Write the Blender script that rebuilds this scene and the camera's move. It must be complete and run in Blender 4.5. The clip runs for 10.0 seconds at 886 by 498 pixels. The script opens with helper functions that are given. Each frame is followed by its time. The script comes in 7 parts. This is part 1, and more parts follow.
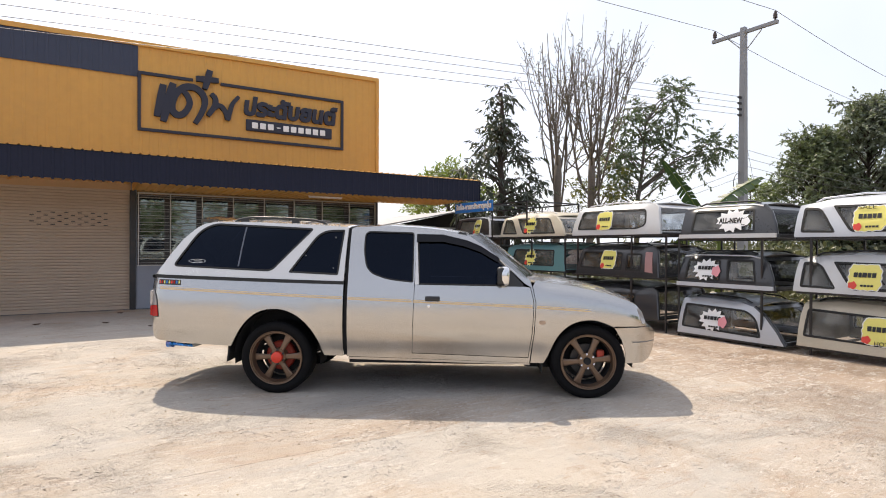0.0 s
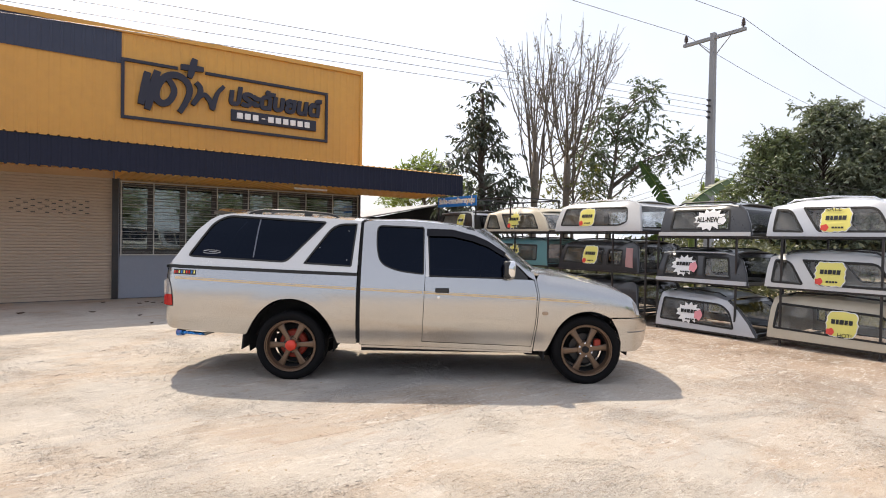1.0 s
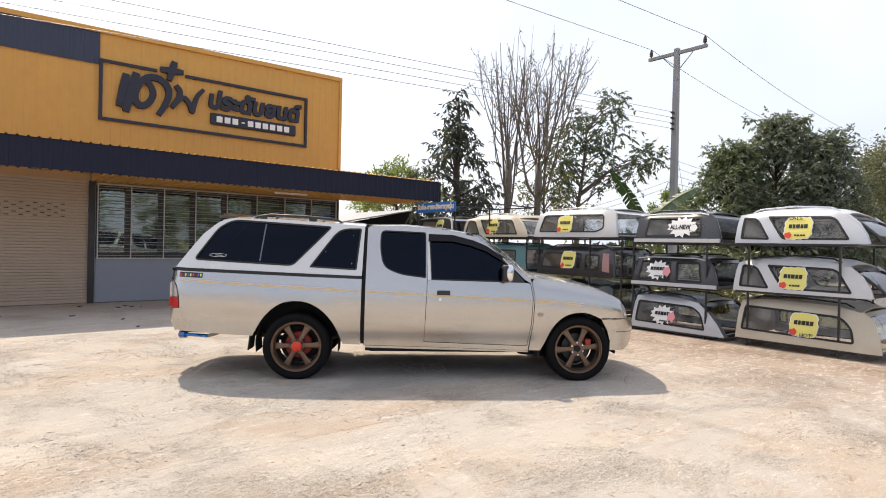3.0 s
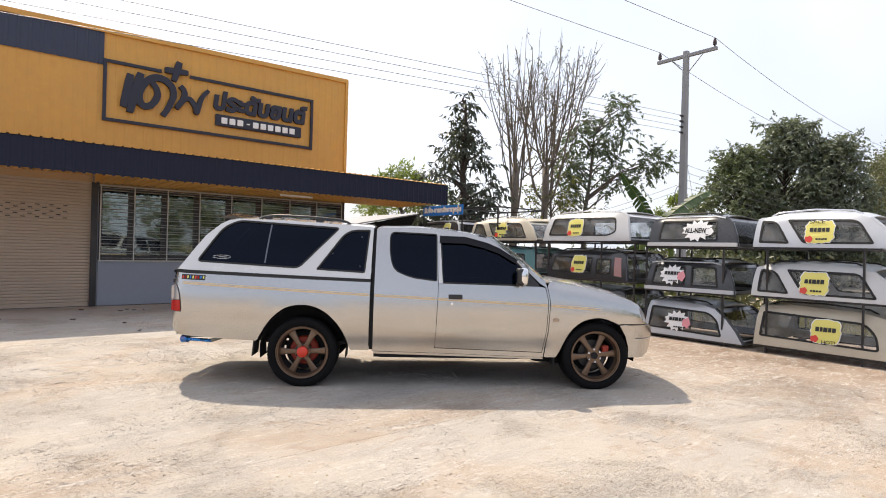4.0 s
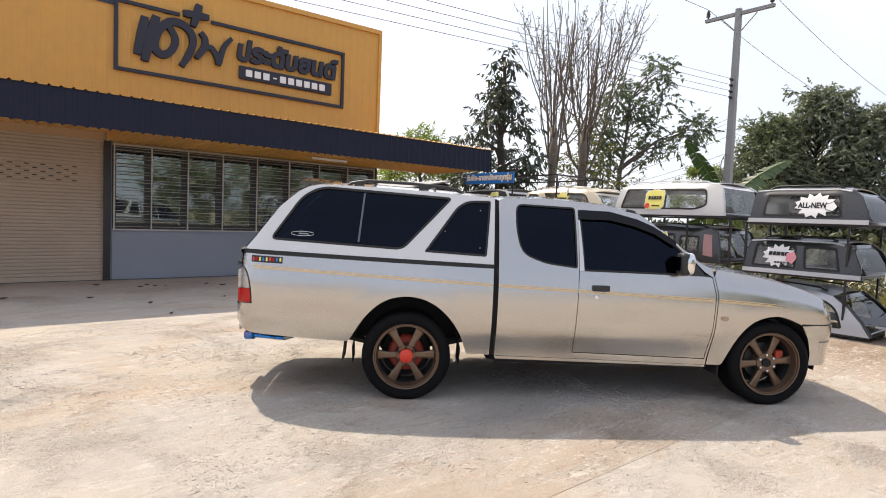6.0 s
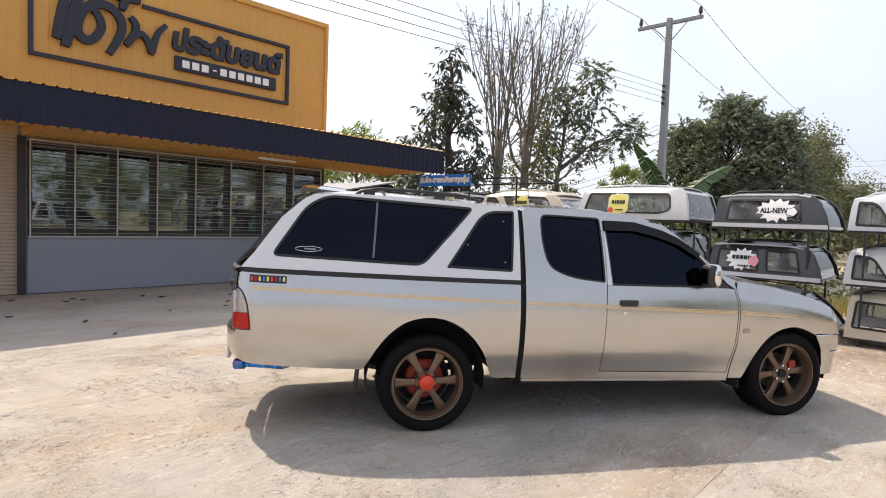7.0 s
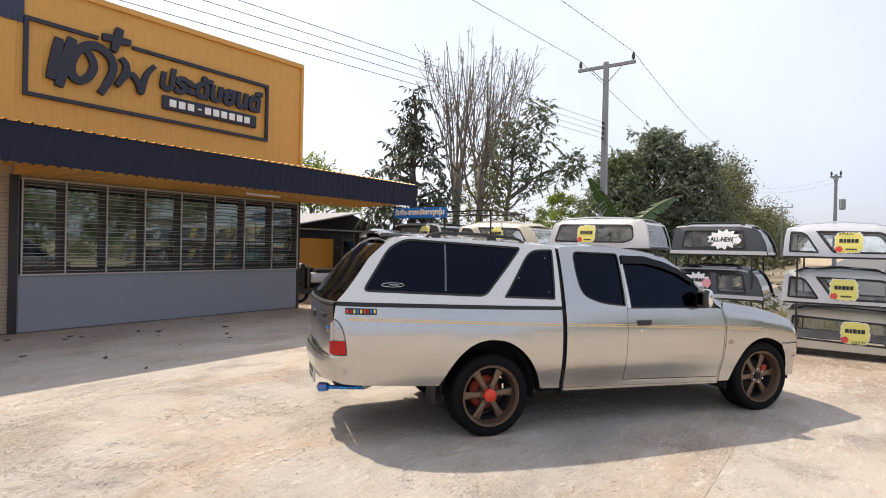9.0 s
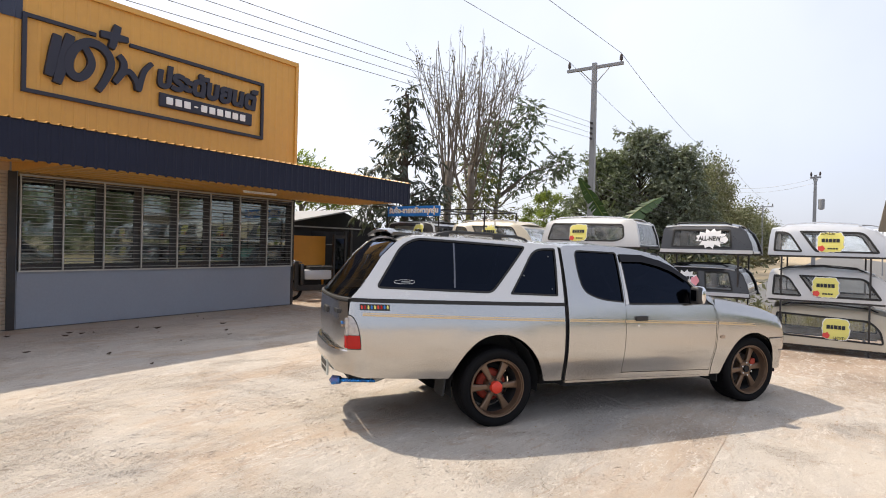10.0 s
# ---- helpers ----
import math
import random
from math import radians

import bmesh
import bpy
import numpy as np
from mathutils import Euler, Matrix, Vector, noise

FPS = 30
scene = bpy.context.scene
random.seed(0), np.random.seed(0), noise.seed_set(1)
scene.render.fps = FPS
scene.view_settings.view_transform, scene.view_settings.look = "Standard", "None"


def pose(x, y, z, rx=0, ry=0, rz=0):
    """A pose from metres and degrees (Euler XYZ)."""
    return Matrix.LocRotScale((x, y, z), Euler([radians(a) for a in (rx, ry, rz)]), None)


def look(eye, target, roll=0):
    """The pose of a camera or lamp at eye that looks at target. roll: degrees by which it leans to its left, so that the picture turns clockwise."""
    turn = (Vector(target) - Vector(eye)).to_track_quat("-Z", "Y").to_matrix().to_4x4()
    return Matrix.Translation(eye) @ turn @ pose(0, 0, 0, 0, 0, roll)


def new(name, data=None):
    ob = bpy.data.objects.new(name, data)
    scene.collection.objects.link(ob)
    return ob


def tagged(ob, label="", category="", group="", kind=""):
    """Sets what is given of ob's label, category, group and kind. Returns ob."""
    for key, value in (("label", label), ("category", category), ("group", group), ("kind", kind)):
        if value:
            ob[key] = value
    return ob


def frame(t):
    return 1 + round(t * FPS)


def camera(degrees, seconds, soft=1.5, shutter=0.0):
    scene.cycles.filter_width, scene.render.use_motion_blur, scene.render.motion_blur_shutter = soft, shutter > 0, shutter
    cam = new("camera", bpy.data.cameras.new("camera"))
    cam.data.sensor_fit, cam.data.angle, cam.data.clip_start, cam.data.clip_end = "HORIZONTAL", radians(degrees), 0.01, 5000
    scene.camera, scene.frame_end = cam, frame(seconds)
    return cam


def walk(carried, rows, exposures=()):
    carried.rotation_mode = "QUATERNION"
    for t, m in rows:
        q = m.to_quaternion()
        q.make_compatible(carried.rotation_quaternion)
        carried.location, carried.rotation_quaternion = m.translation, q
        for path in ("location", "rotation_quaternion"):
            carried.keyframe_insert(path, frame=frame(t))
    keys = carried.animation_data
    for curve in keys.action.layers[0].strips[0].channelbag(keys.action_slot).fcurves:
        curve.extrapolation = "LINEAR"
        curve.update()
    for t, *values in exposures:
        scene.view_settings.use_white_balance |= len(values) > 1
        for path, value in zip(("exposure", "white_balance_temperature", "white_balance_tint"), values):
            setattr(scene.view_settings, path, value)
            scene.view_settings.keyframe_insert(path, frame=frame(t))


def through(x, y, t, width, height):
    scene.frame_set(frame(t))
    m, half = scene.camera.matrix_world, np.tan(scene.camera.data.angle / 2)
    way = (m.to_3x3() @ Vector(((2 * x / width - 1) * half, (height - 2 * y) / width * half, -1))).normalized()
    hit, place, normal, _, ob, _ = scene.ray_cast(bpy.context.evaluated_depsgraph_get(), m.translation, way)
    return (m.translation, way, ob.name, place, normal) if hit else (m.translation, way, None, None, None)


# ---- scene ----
cam = camera(76.2, 10.0, soft=1.0)
PATH = [
    (0, (1.403, 0.195, 1.411), (2.463, 1.891, 1.402), 0.2),
    (0.5, (1.13, 0.225, 1.417), (2.254, 1.878, 1.383), 0.8),
    (1, (0.89, 0.188, 1.424), (2.05, 1.818, 1.39), 1.0),
    (1.5, (0.646, 0.212, 1.413), (1.866, 1.797, 1.377), 1.5),
    (2, (0.434, 0.206, 1.418), (1.689, 1.764, 1.385), 1.1),
    (2.5, (0.386, 0.191, 1.424), (1.651, 1.74, 1.401), 1.3),
    (4, (0.489, 0.426, 1.386), (1.741, 1.986, 1.389), 1.5),
    (4.5, (0.492, 0.845, 1.386), (1.743, 2.405, 1.363), 1.8),
    (5, (0.52, 1.264, 1.363), (1.775, 2.82, 1.303), 1.9),
    (5.5, (0.485, 1.739, 1.364), (1.749, 3.287, 1.268), 2.2),
    (5.7, (0.421, 1.88, 1.386), (1.683, 3.428, 1.284), 2.2),
    (6.8, (0.229, 2.815, 1.467), (1.617, 4.248, 1.335), 2.0),
    (7, (0.101, 2.924, 1.486), (1.566, 4.281, 1.385), 2.1),
    (7.5, (-0.244, 3.034, 1.534), (1.28, 4.329, 1.489), 2.7),
    (8, (-0.562, 3.09, 1.543), (0.991, 4.351, 1.511), 2.8),
    (8.5, (-0.912, 3.2, 1.546), (0.688, 4.399, 1.532), 1.8),
    (9, (-1.155, 3.21, 1.571), (0.464, 4.384, 1.565), 1.2),
    (9.2, (-1.263, 3.211, 1.557), (0.365, 4.373, 1.554), 1.1),
    (9.5, (-1.343, 3.202, 1.567), (0.291, 4.354, 1.558), 1.1),
    (10, (-1.441, 3.264, 1.577), (0.209, 4.394, 1.563), 1.4),
]
walk(cam, [(t, look(eye, target, roll)) for t, eye, target, roll in PATH], exposures=((0.0, 0.28), (4.5, 0.28), (5.5, 0.33), (6.8, 0.27), (10.0, 0.25)))

# ---- light ----
SUN_ELEVATION, SUN_AZIMUTH = 55.2, 2.5          # azimuth clockwise from +y
sun_way = Vector((math.sin(radians(SUN_AZIMUTH)) * math.cos(radians(SUN_ELEVATION)),
                  math.cos(radians(SUN_AZIMUTH)) * math.cos(radians(SUN_ELEVATION)), math.sin(radians(SUN_ELEVATION))))
sun_data = bpy.data.lights.new("sun", "SUN")
sun_data.energy, sun_data.angle, sun_data.color = 4.35, radians(0.7), (1.0, 0.868, 0.705)
sun = new("sun", sun_data)
sun.matrix_world = look(sun_way * 60, (0, 0, 0))
world = bpy.data.worlds.new("world")
scene.world = world
world.use_nodes = True
wn = world.node_tree.nodes
wn.clear()
sky = wn.new("ShaderNodeTexSky")
sky.sky_type, sky.sun_disc = "NISHITA", False
sky.sun_elevation, sky.sun_rotation = radians(SUN_ELEVATION), radians(SUN_AZIMUTH)
sky.air_density, sky.dust_density, sky.ozone_density, sky.altitude = 1.0, 4.0, 1.5, 200
haze = wn.new("ShaderNodeMix")
haze.data_type = "RGBA"
haze.inputs[0].default_value = 0.50
back = wn.new("ShaderNodeBackground")
back.inputs[1].default_value = 0.109
mist = wn.new("ShaderNodeTexNoise")
mist.inputs["Scale"].default_value, mist.inputs["Detail"].default_value = 2.2, 4.0
mist_range = wn.new("ShaderNodeMapRange")
mist_range.inputs["From Min"].default_value, mist_range.inputs["From Max"].default_value = 0.35, 0.65
mist_range.inputs["To Min"].default_value, mist_range.inputs["To Max"].default_value = 0.46, 0.58
mist_way = wn.new("ShaderNodeTexCoord")
world.node_tree.links.new(mist_way.outputs["Generated"], mist.inputs["Vector"])
world.node_tree.links.new(mist.outputs["Fac"], mist_range.inputs["Value"])
world.node_tree.links.new(mist_range.outputs[0], haze.inputs[0])
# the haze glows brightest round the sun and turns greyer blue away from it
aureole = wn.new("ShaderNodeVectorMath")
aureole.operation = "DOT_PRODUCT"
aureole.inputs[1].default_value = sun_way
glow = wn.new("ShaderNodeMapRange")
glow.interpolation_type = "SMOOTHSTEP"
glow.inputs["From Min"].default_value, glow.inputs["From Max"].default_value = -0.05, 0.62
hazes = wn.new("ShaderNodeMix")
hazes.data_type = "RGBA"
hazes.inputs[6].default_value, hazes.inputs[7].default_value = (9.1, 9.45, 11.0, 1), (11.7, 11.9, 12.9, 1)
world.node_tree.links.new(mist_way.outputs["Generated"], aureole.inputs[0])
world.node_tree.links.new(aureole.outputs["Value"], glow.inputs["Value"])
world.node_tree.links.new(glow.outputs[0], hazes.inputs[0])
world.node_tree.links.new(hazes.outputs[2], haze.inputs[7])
wout = wn.new("ShaderNodeOutputWorld")
world.node_tree.links.new(sky.outputs[0], haze.inputs[6])
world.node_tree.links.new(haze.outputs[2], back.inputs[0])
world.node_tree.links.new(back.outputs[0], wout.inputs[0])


# ---- materials ----
def mat(name, color, rough=0.5, metal=0.0, var=0.15, scale=6.0, fine=60.0, bump=0.0, coat=0.0, dirt=None, dirt_amount=0.0, spec=0.5, island=0.0):
    """Principled surface whose colour and roughness wander at two scales; dirt: a second colour in soft patches."""
    m = bpy.data.materials.new(name)
    m.use_nodes = True
    nt = m.node_tree
    n, l = nt.nodes, nt.links
    p = n["Principled BSDF"]
    p.inputs["Metallic"].default_value = metal
    p.inputs["Specular IOR Level"].default_value = spec
    p.inputs["Coat Weight"].default_value = coat
    p.inputs["Coat Roughness"].default_value = 0.06
    tc = n.new("ShaderNodeTexCoord")
    big, small = n.new("ShaderNodeTexNoise"), n.new("ShaderNodeTexNoise")
    for node, s, d in ((big, scale, 4.0), (small, fine, 6.0)):
        node.inputs["Scale"].default_value, node.inputs["Detail"].default_value = s, d
        l.new(tc.outputs["Object"], node.inputs["Vector"])
    add = n.new("ShaderNodeMath")
    add.operation = "ADD"
    l.new(big.outputs["Fac"], add.inputs[0])
    l.new(small.outputs["Fac"], add.inputs[1])
    rng = n.new("ShaderNodeMapRange")
    rng.inputs["From Min"].default_value, rng.inputs["From Max"].default_value = 0.6, 1.4
    rng.inputs["To Min"].default_value, rng.inputs["To Max"].default_value = 1 - var, 1 + var
    l.new(add.outputs[0], rng.inputs["Value"])
    hue = n.new("ShaderNodeHueSaturation")
    hue.inputs["Color"].default_value = (*color, 1)
    value = rng.outputs[0]
    if island:
        geo = n.new("ShaderNodeNewGeometry")
        r2 = n.new("ShaderNodeMapRange")
        r2.inputs["To Min"].default_value, r2.inputs["To Max"].default_value = 1 - island, 1 + island
        l.new(geo.outputs["Random Per Island"], r2.inputs["Value"])
        mul = n.new("ShaderNodeMath")
        mul.operation = "MULTIPLY"
        l.new(r2.outputs[0], mul.inputs[0])
        l.new(value, mul.inputs[1])
        value = mul.outputs[0]
    l.new(value, hue.inputs["Value"])
    out = hue.outputs[0]
    if dirt:
        patch = n.new("ShaderNodeTexNoise")
        patch.inputs["Scale"].default_value, patch.inputs["Detail"].default_value, patch.inputs["Roughness"].default_value = scale * 0.35, 8.0, 0.65
        l.new(tc.outputs["Object"], patch.inputs["Vector"])
        ramp = n.new("ShaderNodeMapRange")
        ramp.inputs["From Min"].default_value, ramp.inputs["From Max"].default_value = 0.48, 0.72
        ramp.inputs["To Max"].default_value = dirt_amount
        l.new(patch.outputs["Fac"], ramp.inputs["Value"])
        mix = n.new("ShaderNodeMix")
        mix.data_type = "RGBA"
        mix.inputs[7].default_value = (*dirt, 1)
        l.new(ramp.outputs[0], mix.inputs[0])
        l.new(out, mix.inputs[6])
        out = mix.outputs[2]
    l.new(out, p.inputs["Base Color"])
    rr = n.new("ShaderNodeMapRange")
    rr.inputs["From Min"].default_value, rr.inputs["From Max"].default_value = 0.6, 1.4
    rr.inputs["To Min"].default_value, rr.inputs["To Max"].default_value = max(0.02, rough - 0.08), min(1, rough + 0.08)
    l.new(add.outputs[0], rr.inputs["Value"])
    l.new(rr.outputs[0], p.inputs["Roughness"])
    if bump:
        b = n.new("ShaderNodeBump")
        b.inputs["Strength"].default_value, b.inputs["Distance"].default_value = 1.0, bump
        l.new(add.outputs[0], b.inputs["Height"])
        l.new(b.outputs[0], p.inputs["Normal"])
    return m


def glass(name, tint, gloss=0.04, clear=0.5, ior=1.5, dusty=0.06, shine=(1, 1, 1)):
    """Thin pane: a tinted clear part and a mirror part by Fresnel, with faint dust."""
    m = bpy.data.materials.new(name)
    m.use_nodes = True
    n, l = m.node_tree.nodes, m.node_tree.links
    n.clear()
    out = n.new("ShaderNodeOutputMaterial")
    t = n.new("ShaderNodeBsdfTransparent")
    t.inputs[0].default_value = (*[c * clear for c in tint], 1)
    g = n.new("ShaderNodeBsdfGlossy")
    g.inputs["Roughness"].default_value = gloss
    g.inputs["Color"].default_value = (*shine, 1)
    d = n.new("ShaderNodeBsdfDiffuse")
    d.inputs[0].default_value = (0.42, 0.41, 0.38, 1)
    fres = n.new("ShaderNodeFresnel")
    fres.inputs[0].default_value = ior
    dust = n.new("ShaderNodeTexNoise")
    dust.inputs["Scale"].default_value = 5.0
    tc = n.new("ShaderNodeTexCoord")
    l.new(tc.outputs["Object"], dust.inputs["Vector"])
    dm = n.new("ShaderNodeMapRange")
    dm.inputs["From Min"].default_value, dm.inputs["To Max"].default_value = 0.35, dusty
    l.new(dust.outputs["Fac"], dm.inputs["Value"])
    a, b = n.new("ShaderNodeMixShader"), n.new("ShaderNodeMixShader")
    l.new(dm.outputs[0], a.inputs[0])
    l.new(t.outputs[0], a.inputs[1])
    l.new(d.outputs[0], a.inputs[2])
    l.new(fres.outputs[0], b.inputs[0])
    l.new(a.outputs[0], b.inputs[1])
    l.new(g.outputs[0], b.inputs[2])
    l.new(b.outputs[0], out.inputs[0])
    return m


def leaf_mat(name, color, island=0.45, through=0.35):
    m = mat(name, color, rough=0.45, var=0.2, scale=0.8, fine=8.0, island=island, spec=0.4)
    n, l = m.node_tree.nodes, m.node_tree.links
    p, out = n["Principled BSDF"], n["Material Output"]
    tr = n.new("ShaderNodeBsdfTranslucent")
    tr.inputs[0].default_value = (color[0] * 1.4, color[1] * 1.5, color[2] * 0.8, 1)
    mix = n.new("ShaderNodeMixShader")
    mix.inputs[0].default_value = through
    l.new(p.outputs[0], mix.inputs[1])
    l.new(tr.outputs[0], mix.inputs[2])
    l.new(mix.outputs[0], out.inputs[0])
    return m


def concrete():
    """Sun-bleached yard concrete: pale grey with rusty earth stains, trowel streaks and fine pits."""
    m = bpy.data.materials.new("yard_concrete")
    m.use_nodes = True
    n, l = m.node_tree.nodes, m.node_tree.links
    p = n["Principled BSDF"]
    tc = n.new("ShaderNodeTexCoord")

    def noise_tex(scale, detail=6.0, rough=0.6, distort=0.0, stretch=(1, 1, 1), turn=0.0):
        mp = n.new("ShaderNodeMapping")
        mp.inputs["Scale"].default_value, mp.inputs["Rotation"].default_value = stretch, (0, 0, turn)
        l.new(tc.outputs["Object"], mp.inputs["Vector"])
        t = n.new("ShaderNodeTexNoise")
        t.inputs["Scale"].default_value, t.inputs["Detail"].default_value = scale, detail
        t.inputs["Roughness"].default_value, t.inputs["Distortion"].default_value = rough, distort
        l.new(mp.outputs[0], t.inputs["Vector"])
        return t.outputs["Fac"]

    def ramp(src, lo, hi, top=1.0):
        r = n.new("ShaderNodeMapRange")
        r.inputs["From Min"].default_value, r.inputs["From Max"].default_value, r.inputs["To Max"].default_value = lo, hi, top
        l.new(src, r.inputs["Value"])
        return r.outputs[0]

    def blend(fac, a, b):
        x = n.new("ShaderNodeMix")
        x.data_type = "RGBA"
        l.new(fac, x.inputs[0])
        for k, c in ((6, a), (7, b)):
            if isinstance(c, tuple):
                x.inputs[k].default_value = (*c, 1)
            else:
                l.new(c, x.inputs[k])
        return x.outputs[2]

    def both_masks(a, b):
        x = n.new("ShaderNodeMath")
        x.operation = "MULTIPLY"
        l.new(a, x.inputs[0])
        l.new(b, x.inputs[1])
        return x.outputs[0]

    where = n.new("ShaderNodeSeparateXYZ")
    l.new(tc.outputs["Object"], where.inputs[0])
    # pale cement with broad creamy, grey and earthy fields
    base = blend(ramp(noise_tex(0.30, 4.0), 0.36, 0.64), (0.433, 0.402, 0.362), (0.513, 0.454, 0.383))
    base = blend(ramp(noise_tex(0.55, 8.0, 0.66, 0.7, (1, 1.5, 1), -0.5), 0.48, 0.66, 0.75), base, (0.443, 0.340, 0.249))
    base = blend(ramp(noise_tex(0.9, 8.0, 0.66, 0.8, (0.7, 1.6, 1), -0.4), 0.52, 0.68, 0.65), base, (0.394, 0.368, 0.344))
    # brown dirt drifted along the racks
    base = blend(both_masks(ramp(where.outputs["X"], 7.0, 8.9), ramp(noise_tex(1.6, 9.0, 0.75, 0.8, (0.8, 1.6, 1), 0.3), 0.36, 0.50, 0.9)), base, (0.296, 0.199, 0.134))
    # earth washed against the joint between two slabs
    band = both_masks(ramp(where.outputs["Y"], 3.94, 3.96), ramp(where.outputs["Y"], 4.75, 3.98))
    base = blend(both_masks(band, ramp(noise_tex(1.5, 8.0, 0.7, 0.6, (0.6, 1.3, 1)), 0.36, 0.62, 0.6)), base, (0.364, 0.281, 0.209))
    # long swept smears: rusty, grey and pale
    base = blend(ramp(noise_tex(2.2, 9.0, 0.72, 1.6, (0.6, 1.7, 1), -0.5), 0.56, 0.68, 0.6), base, (0.364, 0.269, 0.200))
    base = blend(ramp(noise_tex(3.4, 8.0, 0.7, 1.2, (0.5, 1.8, 1), -0.75), 0.55, 0.70, 0.6), base, (0.354, 0.329, 0.302))
    base = blend(ramp(noise_tex(4.2, 8.0, 0.7, 1.0, (0.6, 1.9, 1), -0.3), 0.54, 0.70, 0.7), base, (0.592, 0.550, 0.493))
    # roughly floated patches: short scratches, pale chips and pits that come in groups
    worn = ramp(noise_tex(0.95, 6.0, 0.6, 0.5), 0.44, 0.58)
    scratch = ramp(noise_tex(15.0, 3.0, 0.55, 1.8, (0.7, 1.5, 1), -0.6), 0.59, 0.65, 0.5)
    scratch_b = ramp(noise_tex(22.0, 3.0, 0.55, 2.2, (1.3, 0.8, 1), 0.2), 0.60, 0.66, 0.45)
    base = blend(both_masks(scratch, worn), base, (0.246, 0.191, 0.144))
    base = blend(both_masks(scratch_b, worn), base, (0.258, 0.199, 0.154))
    base = blend(both_masks(ramp(noise_tex(17.0, 4.0, 0.6, 1.5, (0.6, 1.7, 1), 0.9), 0.56, 0.66, 0.7), ramp(noise_tex(1.3, 5.0), 0.42, 0.58)), base, (0.620, 0.579, 0.526))
    # broken pale skin of cement in front of the racks
    east = ramp(where.outputs["X"], 5.4, 7.2)
    base = blend(both_masks(east, ramp(noise_tex(0.8, 5.0), 0.30, 0.55, 0.55)), base, (0.352, 0.281, 0.223))
    base = blend(both_masks(east, ramp(noise_tex(8.0, 6.0, 0.65, 1.2, (0.7, 1.5, 1), 0.3), 0.54, 0.61, 0.6)), base, (0.607, 0.566, 0.515))
    base = blend(both_masks(east, ramp(noise_tex(6.0, 6.0, 0.65, 1.4, (1.4, 0.7, 1), 0.1), 0.53, 0.61, 0.65)), base, (0.323, 0.242, 0.178))
    base = blend(ramp(noise_tex(7.0, 8.0, 0.75), 0.58, 0.70, 0.3), base, (0.316, 0.255, 0.202))
    base = blend(ramp(noise_tex(48.0, 6.0, 0.8), 0.58, 0.68, 0.4), base, (0.198, 0.162, 0.134))
    base = blend(ramp(noise_tex(75.0, 5.0, 0.8), 0.54, 0.68, 0.32), base, (0.226, 0.191, 0.165))
    l.new(base, p.inputs["Base Color"])
    p.inputs["Roughness"].default_value = 0.9
    p.inputs["Specular IOR Level"].default_value = 0.25
    b1, b2 = n.new("ShaderNodeBump"), n.new("ShaderNodeBump")
    b1.inputs["Distance"].default_value, b2.inputs["Distance"].default_value = 0.018, 0.014
    b1.inputs["Strength"].default_value, b2.inputs["Strength"].default_value = 0.8, 1.0
    l.new(noise_tex(9.0, 8.0, 0.7, 1.5, (1, 0.45, 1), 0.9), b1.inputs["Height"])
    l.new(noise_tex(45.0, 6.0, 0.7), b2.inputs["Height"])
    l.new(b1.outputs[0], b2.inputs["Normal"])
    # crumbly relief where the float dragged
    b3 = n.new("ShaderNodeBump")
    b3.inputs["Distance"].default_value = 0.028
    l.new(both_masks(noise_tex(26.0, 4.0, 0.6, 1.6, (0.8, 1.3, 1), -0.5), ramp(noise_tex(0.95, 6.0, 0.6, 0.5), 0.47, 0.62)), b3.inputs["Height"])
    l.new(b2.outputs[0], b3.inputs["Normal"])
    l.new(b3.outputs[0], p.inputs["Normal"])
    return m


M_CONCRETE = concrete()
M_EARTH = mat("dry_earth", (0.36, 0.29, 0.19), 0.95, var=0.3, scale=0.4, fine=9.0, bump=0.02, dirt=(0.20, 0.18, 0.09), dirt_amount=0.6)
M_ROAD = mat("asphalt", (0.12, 0.12, 0.12), 0.9, var=0.15, scale=0.6, fine=40.0, bump=0.004)
M_YELLOW = mat("yellow_cladding", (0.585, 0.312, 0.062), 0.42, var=0.06, scale=0.8, fine=7.0, dirt=(0.42, 0.22, 0.06), dirt_amount=0.3)
M_SOFFIT = mat("orange_roof_sheet", (0.69, 0.36, 0.075), 0.45, var=0.12, scale=1.5, fine=12.0, dirt=(0.36, 0.18, 0.06), dirt_amount=0.5)
M_OCHRE = mat("ochre_board_paint", (0.52, 0.235, 0.025), 0.5, var=0.12, scale=2.0, dirt=(0.30, 0.14, 0.03), dirt_amount=0.4)
M_NAVY = mat("navy_sheet", (0.0145, 0.017, 0.034), 0.5, var=0.12, scale=1.0, fine=14.0, dirt=(0.02, 0.018, 0.026), dirt_amount=0.2, spec=0.18)
M_NAVYTOP = mat("navy_cladding", (0.026, 0.034, 0.066), 0.45, var=0.1, scale=1.0, fine=14.0)
M_LETTER = mat("navy_sign_foam", (0.018, 0.021, 0.04), 0.6, var=0.1)
M_WHITE = mat("white_vinyl", (0.8, 0.8, 0.8), 0.5, var=0.04)
M_GREYWALL = mat("grey_wall_paint", (0.262, 0.287, 0.338), 0.75, var=0.06, scale=1.2, fine=30.0, bump=0.002, dirt=(0.24, 0.23, 0.22), dirt_amount=0.3)
M_SHUTTER = mat("beige_roller_shutter", (0.43, 0.345, 0.265), 0.5, var=0.06, scale=1.0, fine=12.0, dirt=(0.34, 0.26, 0.17), dirt_amount=0.4)
